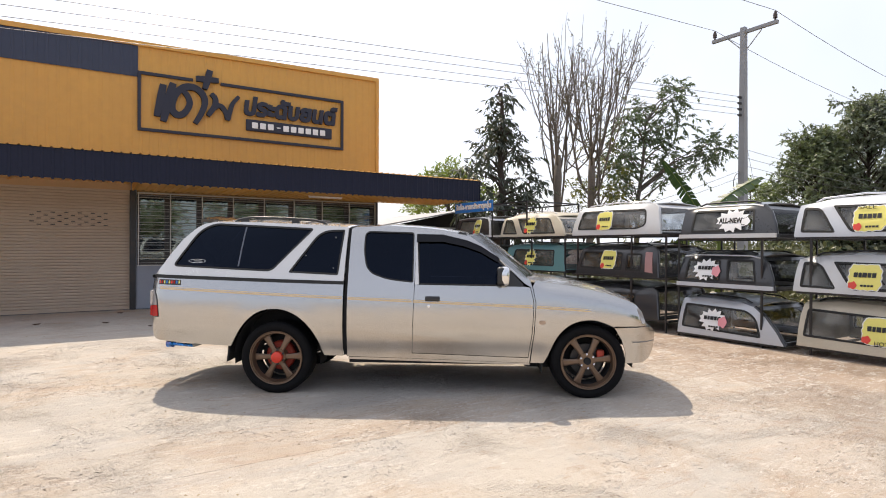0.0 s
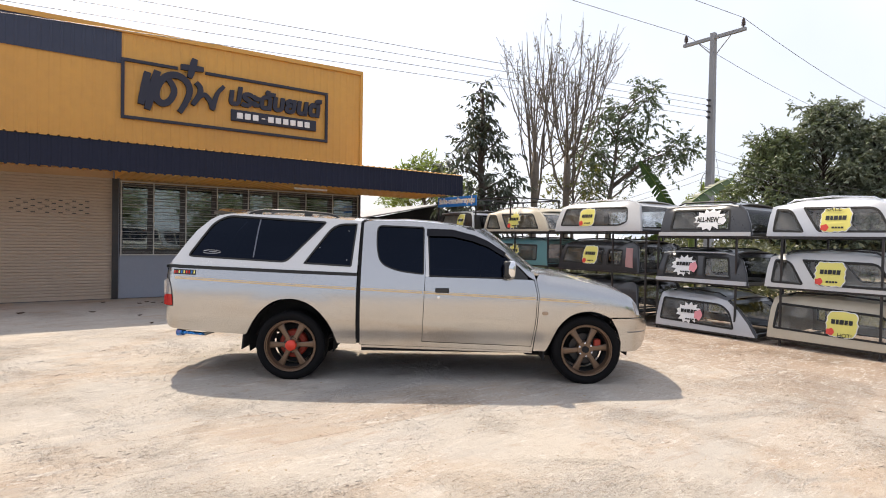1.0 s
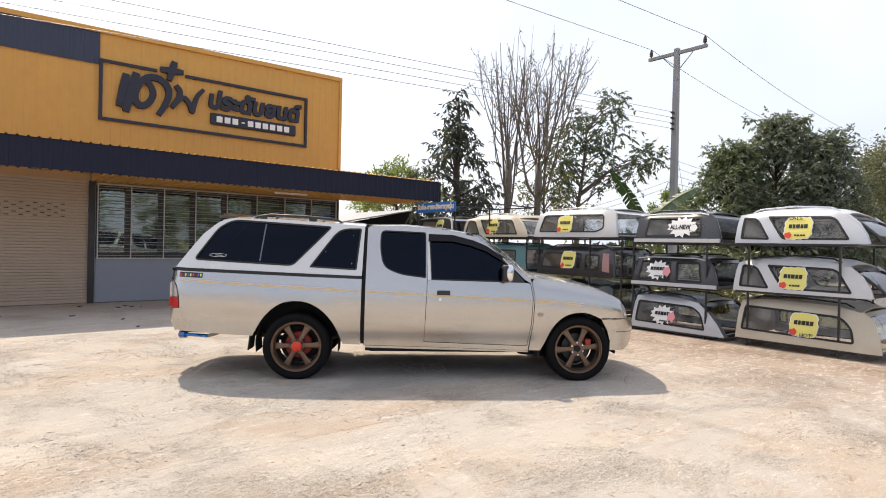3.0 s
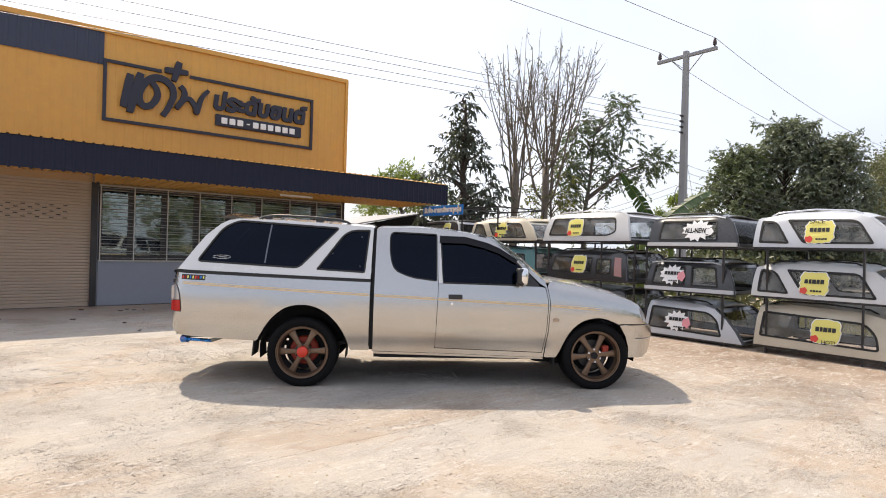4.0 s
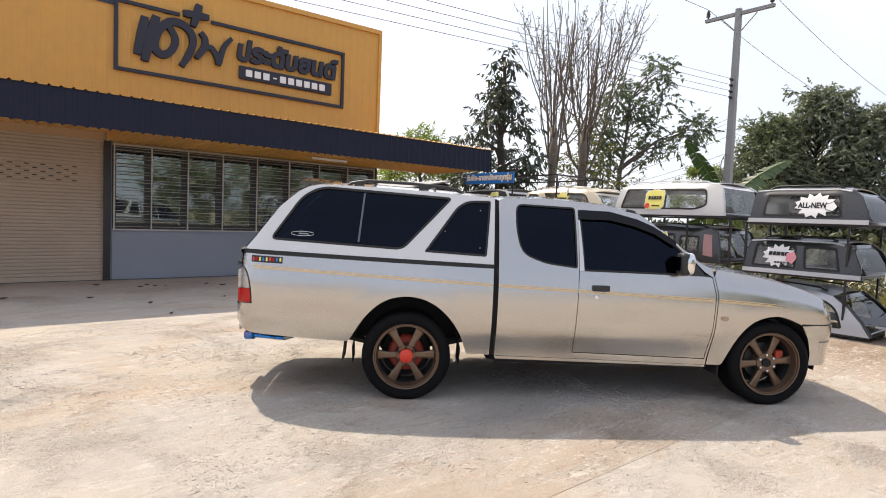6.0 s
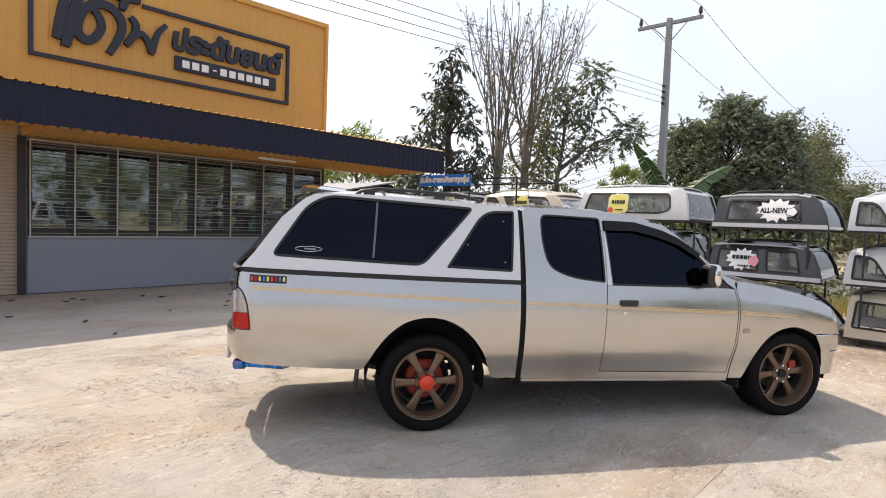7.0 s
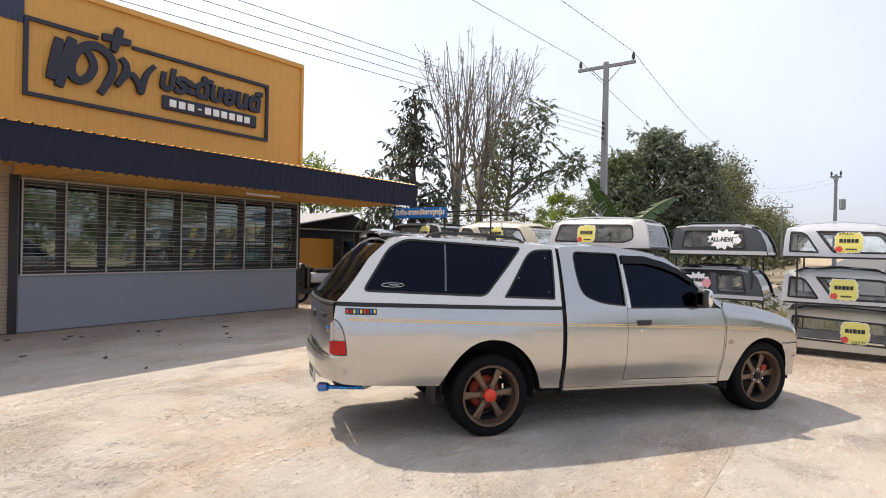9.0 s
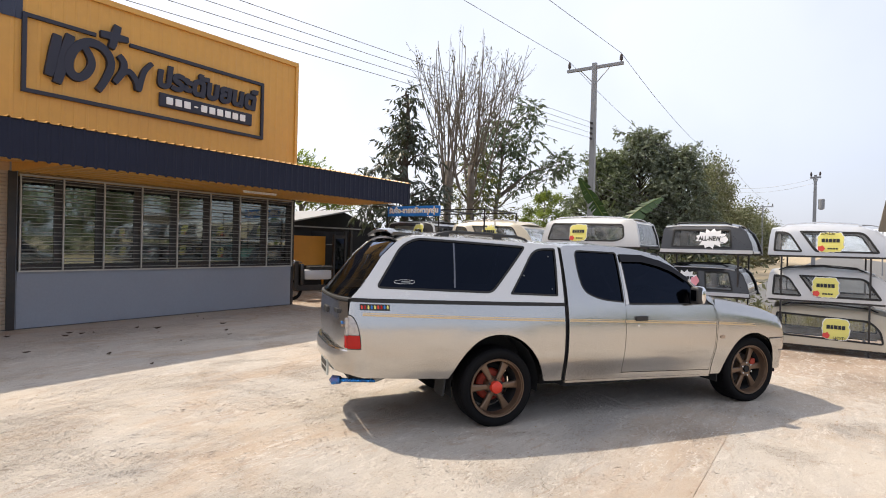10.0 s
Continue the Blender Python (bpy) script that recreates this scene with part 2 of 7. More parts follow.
M_TAN = mat("tan_shutter_hood", (0.44, 0.29, 0.155), 0.6, var=0.1, scale=1.5, dirt=(0.30, 0.19, 0.10), dirt_amount=0.4)
M_BROWN = mat("weathered_brown_sheet", (0.40, 0.255, 0.11), 0.6, var=0.2, scale=2.5, dirt=(0.16, 0.10, 0.05), dirt_amount=0.7)
M_BLACKSTEEL = mat("black_painted_steel", (0.018, 0.018, 0.02), 0.45, var=0.25, scale=9.0, dirt=(0.12, 0.06, 0.03), dirt_amount=0.25)
M_GREYSTEEL = mat("grey_galvanised_bar", (0.30, 0.30, 0.285), 0.45, metal=0.6, var=0.15)
M_GRILLE = mat("pale_grille_steel", (0.47, 0.46, 0.43), 0.5, metal=0.2, var=0.12)
# near-black that carries deep shade inside, behind and under things
M_DARK = mat("deep_shade", (0.012, 0.012, 0.013), 0.9, var=0.2)
# grey darkened to carry the shade inside the shop and the cab
M_DIM = mat("inner_shade_grey", (0.08, 0.08, 0.085), 0.9, var=0.2)
M_WINGLASS = glass("shop_window_glass", (0.55, 0.62, 0.60), 0.03, 0.6, ior=2.6, dusty=0.30, shine=(0.88, 1.0, 0.96))
M_PAINT = mat("silver_car_paint", (0.490, 0.480, 0.462), 0.195, metal=0.97, var=0.012, scale=3.0, fine=500.0, coat=0.5)
M_CANOPY_PAINT = mat("pale_silver_paint", (0.62, 0.61, 0.59), 0.22, metal=0.40, var=0.015, scale=3.0, fine=500.0, coat=0.8)
M_TINT = glass("black_tinted_glass", (0.05, 0.06, 0.10), 0.015, 0.2, ior=1.32, dusty=0.003, shine=(0.52, 0.66, 1.0))
M_HATCH = glass("hatch_glass", (0.34, 0.32, 0.30), 0.05, 0.5, ior=1.33, dusty=0.03, shine=(0.7, 0.8, 1.0))
M_SCREEN = glass("windscreen_glass", (0.45, 0.55, 0.55), 0.01, 0.5)
M_RUBBER = mat("black_rubber", (0.016, 0.016, 0.016), 0.75, var=0.2, scale=8.0, bump=0.0008)
M_TYRE = mat("tyre_rubber", (0.006, 0.006, 0.0068), 0.75, var=0.25, scale=5.0, fine=40.0, bump=0.001, dirt=(0.02, 0.019, 0.018), dirt_amount=0.1, spec=0.12)
M_BRONZE = mat("bronze_alloy", (0.180, 0.122, 0.084), 0.38, metal=0.7, var=0.12, scale=10.0)
M_RED = mat("red_enamel", (0.66, 0.045, 0.02), 0.35, var=0.1)
M_DRUM = mat("dull_red_drum", (0.34, 0.04, 0.02), 0.6, var=0.2)
M_VISOR = mat("smoked_acrylic", (0.010, 0.010, 0.013), 0.14, var=0.1, spec=0.2)
M_GLOSSBLACK = mat("gloss_black_paint", (0.012, 0.012, 0.013), 0.10, var=0.1, coat=1.0)
M_SLATE = mat("slate_plastic", (0.10, 0.11, 0.14), 0.4, var=0.1)
M_PLATE = mat("enamel_plate", (0.42, 0.45, 0.43), 0.4, var=0.08)
M_CHROME = mat("chrome", (0.75, 0.75, 0.75), 0.08, metal=1.0, var=0.03)
M_BLACKPL = mat("black_plastic", (0.02, 0.02, 0.021), 0.45, var=0.15)
M_TAILRED = mat("red_lamp_lens", (0.40, 0.006, 0.004), 0.2, var=0.1, coat=0.15, spec=0.3)
M_TAILCLEAR = mat("clear_lamp_lens", (0.42, 0.40, 0.39), 0.15, metal=0.5, var=0.2, scale=30.0, coat=0.4)
M_AMBER = mat("smoky_lamp_lens", (0.36, 0.25, 0.17), 0.15, var=0.1, coat=1.0)
M_STRIPE = mat("gold_pinstripe", (0.62, 0.45, 0.25), 0.35, metal=0.2, var=0.05)
M_BLUEMETAL = mat("heat_blued_exhaust", (0.02, 0.19, 0.58), 0.25, metal=0.7, var=0.3, scale=20.0, dirt=(0.35, 0.14, 0.05), dirt_amount=0.6)
M_CAPWHITE = mat("white_gelcoat", (0.55, 0.56, 0.57), 0.35, var=0.05, scale=3.0, coat=0.3, dirt=(0.5, 0.46, 0.4), dirt_amount=0.4)
M_CAPSILVER = mat("silver_gelcoat", (0.52, 0.545, 0.585), 0.35, metal=0.2, var=0.05, scale=3.0, coat=0.3, dirt=(0.45, 0.42, 0.38), dirt_amount=0.3)
M_CAPBEIGE = mat("beige_gelcoat", (0.52, 0.47, 0.37), 0.4, var=0.06, scale=3.0, coat=0.2, dirt=(0.36, 0.31, 0.22), dirt_amount=0.5)
M_CAPDARK = mat("dark_grey_gelcoat", (0.022, 0.023, 0.027), 0.32, var=0.15, scale=3.0, coat=0.5, dirt=(0.08, 0.075, 0.065), dirt_amount=0.18)
M_CAPTEAL = mat("teal_gelcoat", (0.10, 0.22, 0.23), 0.4, var=0.06, scale=3.0, coat=0.3)
M_CAPGLASS = glass("cap_window_glass", (0.92, 0.95, 0.97), 0.03, 0.85, dusty=0.78)
M_CAPSMOKE = glass("smoky_hatch_glass", (0.45, 0.46, 0.47), 0.04, 0.7, ior=1.14, dusty=0.06)
M_STICKYELLOW = mat("yellow_sticker", (0.74, 0.67, 0.17), 0.4, var=0.04)
M_STICKRED = mat("red_sticker", (0.65, 0.06, 0.04), 0.4, var=0.04)
M_STICKPINK = mat("pink_sticker", (0.75, 0.30, 0.33), 0.4, var=0.04)
M_LAMPPINK = mat("faded_pink_lens", (0.36, 0.20, 0.19), 0.4, var=0.1)
M_INK = mat("black_ink", (0.015, 0.015, 0.015), 0.5, var=0.05)
M_AMBERINK = mat("amber_ink", (0.72, 0.42, 0.08), 0.5, var=0.05)
M_BLUE = mat("blue_sign_board", (0.02, 0.17, 0.50), 0.4, var=0.1, scale=4.0)
M_POLE = mat("pole_concrete", (0.29, 0.295, 0.305), 0.9, var=0.12, scale=3.0, fine=40.0, bump=0.003)
M_WIRE = mat("wire", (0.13, 0.13, 0.14), 0.5, metal=0.3, var=0.1)
M_INSULATOR = mat("brown_insulator", (0.05, 0.03, 0.02), 0.25, var=0.1)
M_BARK = mat("grey_bark", (0.125, 0.105, 0.09), 0.95, var=0.3, scale=5.0, fine=30.0, bump=0.01)
M_BARKDARK = mat("dark_bark", (0.062, 0.05, 0.04), 0.95, var=0.3, scale=5.0, fine=30.0, bump=0.01)
M_BARKPALE = mat("weathered_bark", (0.15, 0.125, 0.10), 0.95, var=0.3, scale=5.0, fine=30.0, bump=0.01)
M_LEAFDARK = leaf_mat("dark_leaf", (0.055, 0.068, 0.052), through=0.18)
M_LEAFGREEN = leaf_mat("feathery_leaf", (0.096, 0.127, 0.078), through=0.2)
M_LEAFMID = leaf_mat("mid_leaf", (0.165, 0.20, 0.12), through=0.25)
M_LEAFGREY = leaf_mat("greyish_leaf", (0.12, 0.125, 0.072), through=0.18)
# both road tree greens are paled, with distance haze put into the colour
M_LEAFROAD = leaf_mat("roadside_leaf", (0.138, 0.166, 0.098), through=0.24)
M_LEAFDUSK = leaf_mat("dusky_leaf", (0.165, 0.188, 0.138), through=0.22)
M_LEAFSAGE = leaf_mat("sage_leaf", (0.15, 0.155, 0.09), through=0.25)
M_LEAFPALE = leaf_mat("pale_leaf", (0.16, 0.20, 0.055), through=0.42)
M_LEAFYELLOW = leaf_mat("yellowing_leaf", (0.125, 0.125, 0.035), through=0.28)
M_LEAFDRY = leaf_mat("dry_leaf", (0.11, 0.10, 0.055), through=0.2)
M_BANANA = leaf_mat("banana_leaf", (0.035, 0.070, 0.022), island=0.2, through=0.12)
M_GRASS = leaf_mat("dry_grass", (0.26, 0.22, 0.09), island=0.4)
M_HILL = mat("hazy_hill", (0.60, 0.65, 0.71), 1.0, var=0.08, scale=0.01, fine=0.1)
M_DEADLEAF = mat("dead_leaf", (0.06, 0.035, 0.02), 0.8, var=0.3)
M_SHEDROOF = mat("grey_roof_sheet", (0.30, 0.30, 0.31), 0.5, var=0.15, scale=2.0)
M_RUST = mat("red_oxide_steel", (0.20, 0.065, 0.035), 0.6, var=0.2)


# ---- mesh helpers ----
def thing(name, label, category, m=None, group="", kind=""):
    ob = new(name)
    ob.empty_display_size = 0.2
    ob.matrix_world = m if m is not None else Matrix()
    return tagged(ob, label, category, group, kind)


def part(name, bm, material, parent=None, label="", smooth=False, thick=0.0, split=35):
    me = bpy.data.meshes.new(name)
    bm.to_mesh(me)
    bm.free()
    for mt in material if isinstance(material, (list, tuple)) else [material]:
        me.materials.append(mt)
    if smooth:
        me.polygons.foreach_set("use_smooth", [True] * len(me.polygons))
    ob = new(name, me)
    if parent is not None:
        ob.parent = parent
    if label:
        ob["label"] = label
    if thick:
        s = ob.modifiers.new("thickness", "SOLIDIFY")
        s.thickness, s.offset = thick, -1
    if smooth and split:
        e = ob.modifiers.new("edges", "EDGE_SPLIT")
        e.split_angle = radians(split)
    return ob


def solo(name, bm, material, label, category, group="", kind="", smooth=False, m=None, **more):
    ob = part(name, bm, material, None, label, smooth, **more)
    if m is not None:
        ob.matrix_world = m
    return tagged(ob, label, category, group, kind)


def box(bm, a, b, bevel=0.0, m=None):
    v = [bm.verts.new((x, y, z)) for z in (a[2], b[2]) for y in (a[1], b[1]) for x in (a[0], b[0])]
    if m is not None:
        for q in v:
            q.co = m @ q.co
    f = [bm.faces.new([v[i] for i in q]) for q in ((0, 2, 3, 1), (4, 5, 7, 6), (0, 1, 5, 4), (2, 6, 7, 3), (0, 4, 6, 2), (1, 3, 7, 5))]
    if bevel:
        edges = list({e for q in f for e in q.edges})
        bmesh.ops.bevel(bm, geom=edges, offset=bevel, segments=2, affect="EDGES", profile=0.6)
    return bm


def boxes(*pairs, bevel=0.0):
    bm = bmesh.new()
    for a, b in pairs:
        box(bm, a, b, bevel)
    return bm


def tube(bm, pts, r, n=6, caps=True):
    pts = [Vector(p) for p in pts]
    rs = r if isinstance(r, (list, tuple)) else [r] * len(pts)
    rings, side = [], None
    for i, p in enumerate(pts):
        d = (pts[min(i + 1, len(pts) - 1)] - pts[max(i - 1, 0)]).normalized()
        if side is None:
            side = d.cross(Vector((0.13, 0.31, 0.94)))
            if side.length < 0.1:
                side = d.cross(Vector((1, 0, 0)))
        side = (side - d * side.dot(d)).normalized()
        up = d.cross(side)
        rings.append([bm.verts.new(p + (side * math.cos(t) + up * math.sin(t)) * rs[i]) for t in [2 * math.pi * k / n for k in range(n)]])
    for a, b in zip(rings, rings[1:]):
        for k in range(n):
            bm.faces.new((a[k], a[(k + 1) % n], b[(k + 1) % n], b[k]))
    if caps:
        bm.faces.new(rings[0][::-1])
        bm.faces.new(rings[-1])
    return bm


def blob(centre, radii, power=2.6, n=20, m=12):
    """A rounded lump, boxier with a higher power."""
    bm, rows = bmesh.new(), []
    bend = lambda c: math.copysign(abs(c) ** (2 / power), c)
    for i in range(1, m):
        a = math.pi * (i / m - 0.5)
        rows.append([bm.verts.new([centre[j] + radii[j] * q for j, q in enumerate((bend(math.cos(a)) * bend(math.cos(t)), bend(math.cos(a)) * bend(math.sin(t)), bend(math.sin(a))))]) for t in [2 * math.pi * k / n for k in range(n)]])
    ends = [bm.verts.new((centre[0], centre[1], centre[2] + k * radii[2])) for k in (-1, 1)]
    for a, b in zip(rows, rows[1:]):
        for k in range(n):
            bm.faces.new((a[k], a[(k + 1) % n], b[(k + 1) % n], b[k]))
    for k in range(n):
        bm.faces.new((rows[0][(k + 1) % n], rows[0][k], ends[0]))
        bm.faces.new((rows[-1][k], rows[-1][(k + 1) % n], ends[1]))
    return bm


def lathe(bm, profile, n=32, centre=(0, 0, 0), closed=False):
    """Revolve (radius, y) pairs about the y axis."""
    c = Vector(centre)
    rings = [[bm.verts.new(c + Vector((r * math.cos(t), y, r * math.sin(t)))) for t in [2 * math.pi * k / n for k in range(n)]] for r, y in profile]
    pairs = list(zip(rings, rings[1:])) + ([(rings[-1], rings[0])] if closed else [])
    for a, b in pairs:
        for k in range(n):
            bm.faces.new((a[k], b[k], b[(k + 1) % n], a[(k + 1) % n]))
    return bm


def rounded(poly, r, n=4):
    """Polygon with its corners rounded by cutting back r metres (one number or one for each)."""
    out, k = [], len(poly)
    rs = r if isinstance(r, (list, tuple)) else [r] * k
    for i in range(k):
        p, a, b = Vector(poly[i]), Vector(poly[i - 1]), Vector(poly[(i + 1) % k])
        ra = min(rs[i], (a - p).length * 0.45, (b - p).length * 0.45)
        p0, p1 = p + (a - p).normalized() * ra, p + (b - p).normalized() * ra
        for j in range(n + 1):
            t = j / n
            q = p0 * (1 - t) ** 2 + p * 2 * t * (1 - t) + p1 * t ** 2
            out.append((q.x, q.y))
    return out


def shrink(poly, d):
    """Moves each corner of a simple polygon inwards by about d."""
    k = len(poly)
    area = sum(poly[i - 1][0] * poly[i][1] - poly[i][0] * poly[i - 1][1] for i in range(k))
    s = 1 if area > 0 else -1
    out = []
    for i in range(k):
        a, p, b = Vector(poly[i - 1]), Vector(poly[i]), Vector(poly[(i + 1) % k])
        t = (b - a)
        t = t.normalized() if t.length > 1e-9 else Vector((1, 0))
        out.append((p.x - t.y * s * d, p.y + t.x * s * d))
    return out


def inside(x, y, poly):
    """Even-odd test of arrays of points."""
    r = np.zeros(x.shape, bool)
    px, py = np.array(poly).T
    for i in range(len(px)):
        x0, y0, x1, y1 = px[i - 1], py[i - 1], px[i], py[i]
        if y0 == y1:
            continue
        r ^= ((y0 > y) != (y1 > y)) & (x < (x1 - x0) * (y - y0) / (y1 - y0) + x0)
    return r


def fill(outline, holes=(), step=0.06):
    """Triangles over a polygon with holes, with inner points on a grid."""
    from mathutils.geometry import delaunay_2d_cdt
    pts, edges = [], []
    for loop in (outline, *holes):
        first, k = len(pts), len(loop)
        for i in range(k):
            a, b = Vector(loop[i]), Vector(loop[(i + 1) % k])
            m = max(1, int((b - a).length / step))
            pts += [a.lerp(b, j / m) for j in range(m)]
        edges += [(first + i, first + (i + 1) % (len(pts) - first)) for i in range(len(pts) - first)]
    bound = np.array([tuple(p) for p in pts])
    lo, hi = bound.min(0), bound.max(0)
    gx, gy = np.meshgrid(np.arange(lo[0] + step / 2, hi[0], step), np.arange(lo[1] + step / 2, hi[1], step))
    gx, gy = gx.ravel(), gy.ravel()
    if gx.size:
        ok = inside(gx, gy, outline)
        for h in holes:
            ok &= ~inside(gx, gy, h)
        gx, gy = gx[ok], gy[ok]
        for x, y in zip(gx, gy):
            if np.min((bound[:, 0] - x) ** 2 + (bound[:, 1] - y) ** 2) > (0.45 * step) ** 2:
                pts.append(Vector((x, y)))
    v, _, f, *_ = delaunay_2d_cdt(pts, edges, [], 0, 1e-6)
    c = np.array([[sum(v[i].x for i in t) / 3, sum(v[i].y for i in t) / 3] for t in f])
    ok = inside(c[:, 0], c[:, 1], outline)
    for h in holes:
        ok &= ~inside(c[:, 0], c[:, 1], h)
    def thin(t):
        a, b, c = (v[i] for i in t)
        return abs((b - a).cross(c - a)) < 2e-3 * max((b - a).length, (c - a).length, (c - b).length)
    return v, [t for t, k in zip(f, ok) if k and not thin(t)]


def panel(outline, holes=(), step=0.06, to=None, flip=False, bm=None):
    bm = bm or bmesh.new()
    v, f = fill(outline, holes, step)
    vs = [bm.verts.new(to(p.x, p.y)) for p in v]
    for t in f:
        q = [vs[i] for i in t]
        a = (v[t[1]] - v[t[0]]).cross(v[t[2]] - v[t[0]])
        if (a < 0) != flip:
            q.reverse()
        bm.faces.new(q)
    bmesh.ops.delete(bm, geom=[x for x in bm.verts if not x.link_faces], context="VERTS")
    return bm


def sweep(line, width, crown=0.0, nu=10, bm=None, bow=0.0, bend=2):
    """A sheet along a side-view line (x, z), as wide as width(x, z) to both sides; crown lifts its middle, bow pushes it forwards."""
    bm = bm or bmesh.new()
    rows = []
    for x, z in line:
        w = width(x, z)
        rows.append([bm.verts.new((x + (bow(x, z) if callable(bow) else bow) * (1 - abs(u) ** bend), u * w, z + crown * (1 - abs(u) ** 2.5))) for u in [2 * k / nu - 1 for k in range(nu + 1)]])
    for a, b in zip(rows, rows[1:]):
        for k in range(nu):
            bm.faces.new((a[k], b[k], b[k + 1], a[k + 1]))
    return bm


def dense(line, step=0.06):
    out = []
    for a, b in zip(line, line[1:]):
        a, b = Vector(a), Vector(b)
        m = max(1, int((b - a).length / step))
        out += [tuple(a.lerp(b, j / m)) for j in range(m)]
    return out + [tuple(line[-1])]


def lerp_table(x, table):
    if x <= table[0][0]:
        return table[0][1]
    for (a, p), (b, q) in zip(table, table[1:]):
        if x <= b:
            return p + (q - p) * (x - a) / (b - a)
    return table[-1][1]


def words(text, size, depth, name, material, parent, m, label="", fit=None, shear=0.0, bold=0.0):
    """Letters of the built-in font as a mesh part; fit: the width and height that they fill."""
    cu = bpy.data.curves.new(name, "FONT")
    cu.body, cu.size, cu.extrude, cu.align_x, cu.shear, cu.offset = text, size, depth, "CENTER", shear, bold
    cu.resolution_u = 3
    tmp = new(name + "_tmp", cu)
    dg = bpy.context.evaluated_depsgraph_get()
    me = bpy.data.meshes.new_from_object(tmp.evaluated_get(dg))
    bpy.data.objects.remove(tmp)
    co = np.array([v.co[:] for v in me.vertices])
    lo, hi = co.min(0), co.max(0)
    k = (fit[0] / (hi[0] - lo[0]), fit[1] / (hi[1] - lo[1])) if fit else (1, 1)
    for v in me.vertices:
        v.co = ((v.co.x - (lo[0] + hi[0]) / 2) * k[0], (v.co.y - (lo[1] + hi[1]) / 2) * k[1], v.co.z)
    me.materials.clear()
    me.materials.append(material)
    ob = new(name, me)
    if parent is not None:
        ob.parent = parent
    ob.matrix_basis = m
    if label:
        ob["label"] = label
    return ob


# ---- ground ----
bm = bmesh.new()
R = 900
rings = [[bm.verts.new((math.cos(2 * math.pi * k / 48) * r + 5, math.sin(2 * math.pi * k / 48) * r + 5, -0.06)) for k in range(48)] for r in (3, 12, 30, 80, 250, R)]
bm.faces.new(rings[0])
for a, b in zip(rings, rings[1:]):
    for k in range(48):
        bm.faces.new((a[k], b[k], b[(k + 1) % 48], a[(k + 1) % 48]))
solo("ground", bm, M_EARTH, "dry earth with patches of grass", "ground", kind="structure")

yard = thing("pavement", "sun-bleached concrete yard with rusty stains and joints", "pavement", kind="structure")
slab_y = [(-36.0, 3.95), (3.95, 14.6), (14.6, 20.0)]
for x0, x1 in ((-30.0, 12.6),):
    for y0, y1 in slab_y:
        bm = boxes(((x0, y0 + 0.002, -0.12), (x1, y1 - 0.002, 0.0)))
        part("concrete_slab", bm, M_CONCRETE, yard)
part("joint_filler", boxes(((-29.9, -35.9, -0.11), (12.5, 19.9, -0.004))), M_EARTH, yard, "earth-filled joint")
# hairline cracks
rng = random.Random(5)
for start, way, length in (((1.9, 6.9), 0.35, 1.2), ((0.2, 4.35), 0.28, 2.6)):
    bm, p, d, rows = bmesh.new(), Vector(start), way, []
    for i in range(int(length / 0.03)):
        side = Vector((-math.sin(d), math.cos(d))) * (0.0003 + 0.0012 * rng.random() ** 2)
        rows.append([bm.verts.new((p.x + side.x, p.y + side.y, 0.0015)), bm.verts.new((p.x - side.x, p.y - side.y, 0.0015))])
        d = way + rng.gauss(0, 0.75)
        p = p + Vector((math.cos(d), math.sin(d))) * 0.03
    for a, b in zip(rows, rows[1:]):
        bm.faces.new((a[0], a[1], b[1], b[0]))
    part("crack", bm, M_DEADLEAF, yard, "thin dark crack")

road = boxes(((15.5, -8.0, -0.2), (400.0, 6.2, -0.03)))
solo("road", road, M_ROAD, "grey asphalt road beyond the yard", "road", kind="structure")


# ---- building ----
FY, TOP0, TOP1, RX = 14.35, 5.84, 5.99, 8.11      # facade plane, parapet heights, right corner


def ribbed(x0, x1, z0, z1, y, pitch=0.19, depth=0.013, z1b=None, drop=0.0):
    """Trapezoid-ribbed sheet that faces -y; z1b: height at its right end; drop: how far the ribs hang lower."""
    bm, xs, k = bmesh.new(), [], 0
    x = x0
    while x < x1 - 1e-6:
        for dx, d in ((0, 0), (pitch * 0.62, 0), (pitch * 0.72, depth), (pitch * 0.9, depth)):
            if x + dx < x1:
                xs.append((x + dx, d))
        x += pitch
    xs.append((x1, 0))
    top = lambda x: z1 if z1b is None else z1 + (z1b - z1) * (x - x0) / (x1 - x0)
    rows = [[bm.verts.new((x, y - d, z0 - (drop if d else 0.0))), bm.verts.new((x, y - d, top(x)))] for x, d in xs]
    for a, b in zip(rows, rows[1:]):
        bm.faces.new((a[0], b[0], b[1], a[1]))
    return bm


def parapet(x):
    return TOP0 + (TOP1 - TOP0) * x / RX


shop = thing("wall_front", "yellow clad shopfront with grey lower wall", "wall", kind="structure")
WX0, WX1, WZ0, WZ1 = 2.29, 8.04, 0.985, 2.55      # window opening
SX0, SX1, SZ1 = -3.4, 2.16, 2.62                  # shutter opening
wall = boxes(((WX0 - 0.005, FY, 0.0), (RX, FY + 0.15, WZ0)), ((SX1 + 0.0, FY, 0), (WX0 - 0.01, FY + 0.15, 2.9)),
             ((WX1, FY, WZ0), (RX, FY + 0.15, 2.9)), ((-9, FY, 0), (SX0, FY + 0.15, 2.9)))
part("lower_wall", wall, M_GREYWALL, shop, "smooth grey painted masonry")
part("shutter_hood", boxes(((SX0, FY - 0.01, SZ1), (SX1, FY + 0.15, 2.9)), bevel=0.006), M_TAN, shop, "tan sheet hood over the shutter")
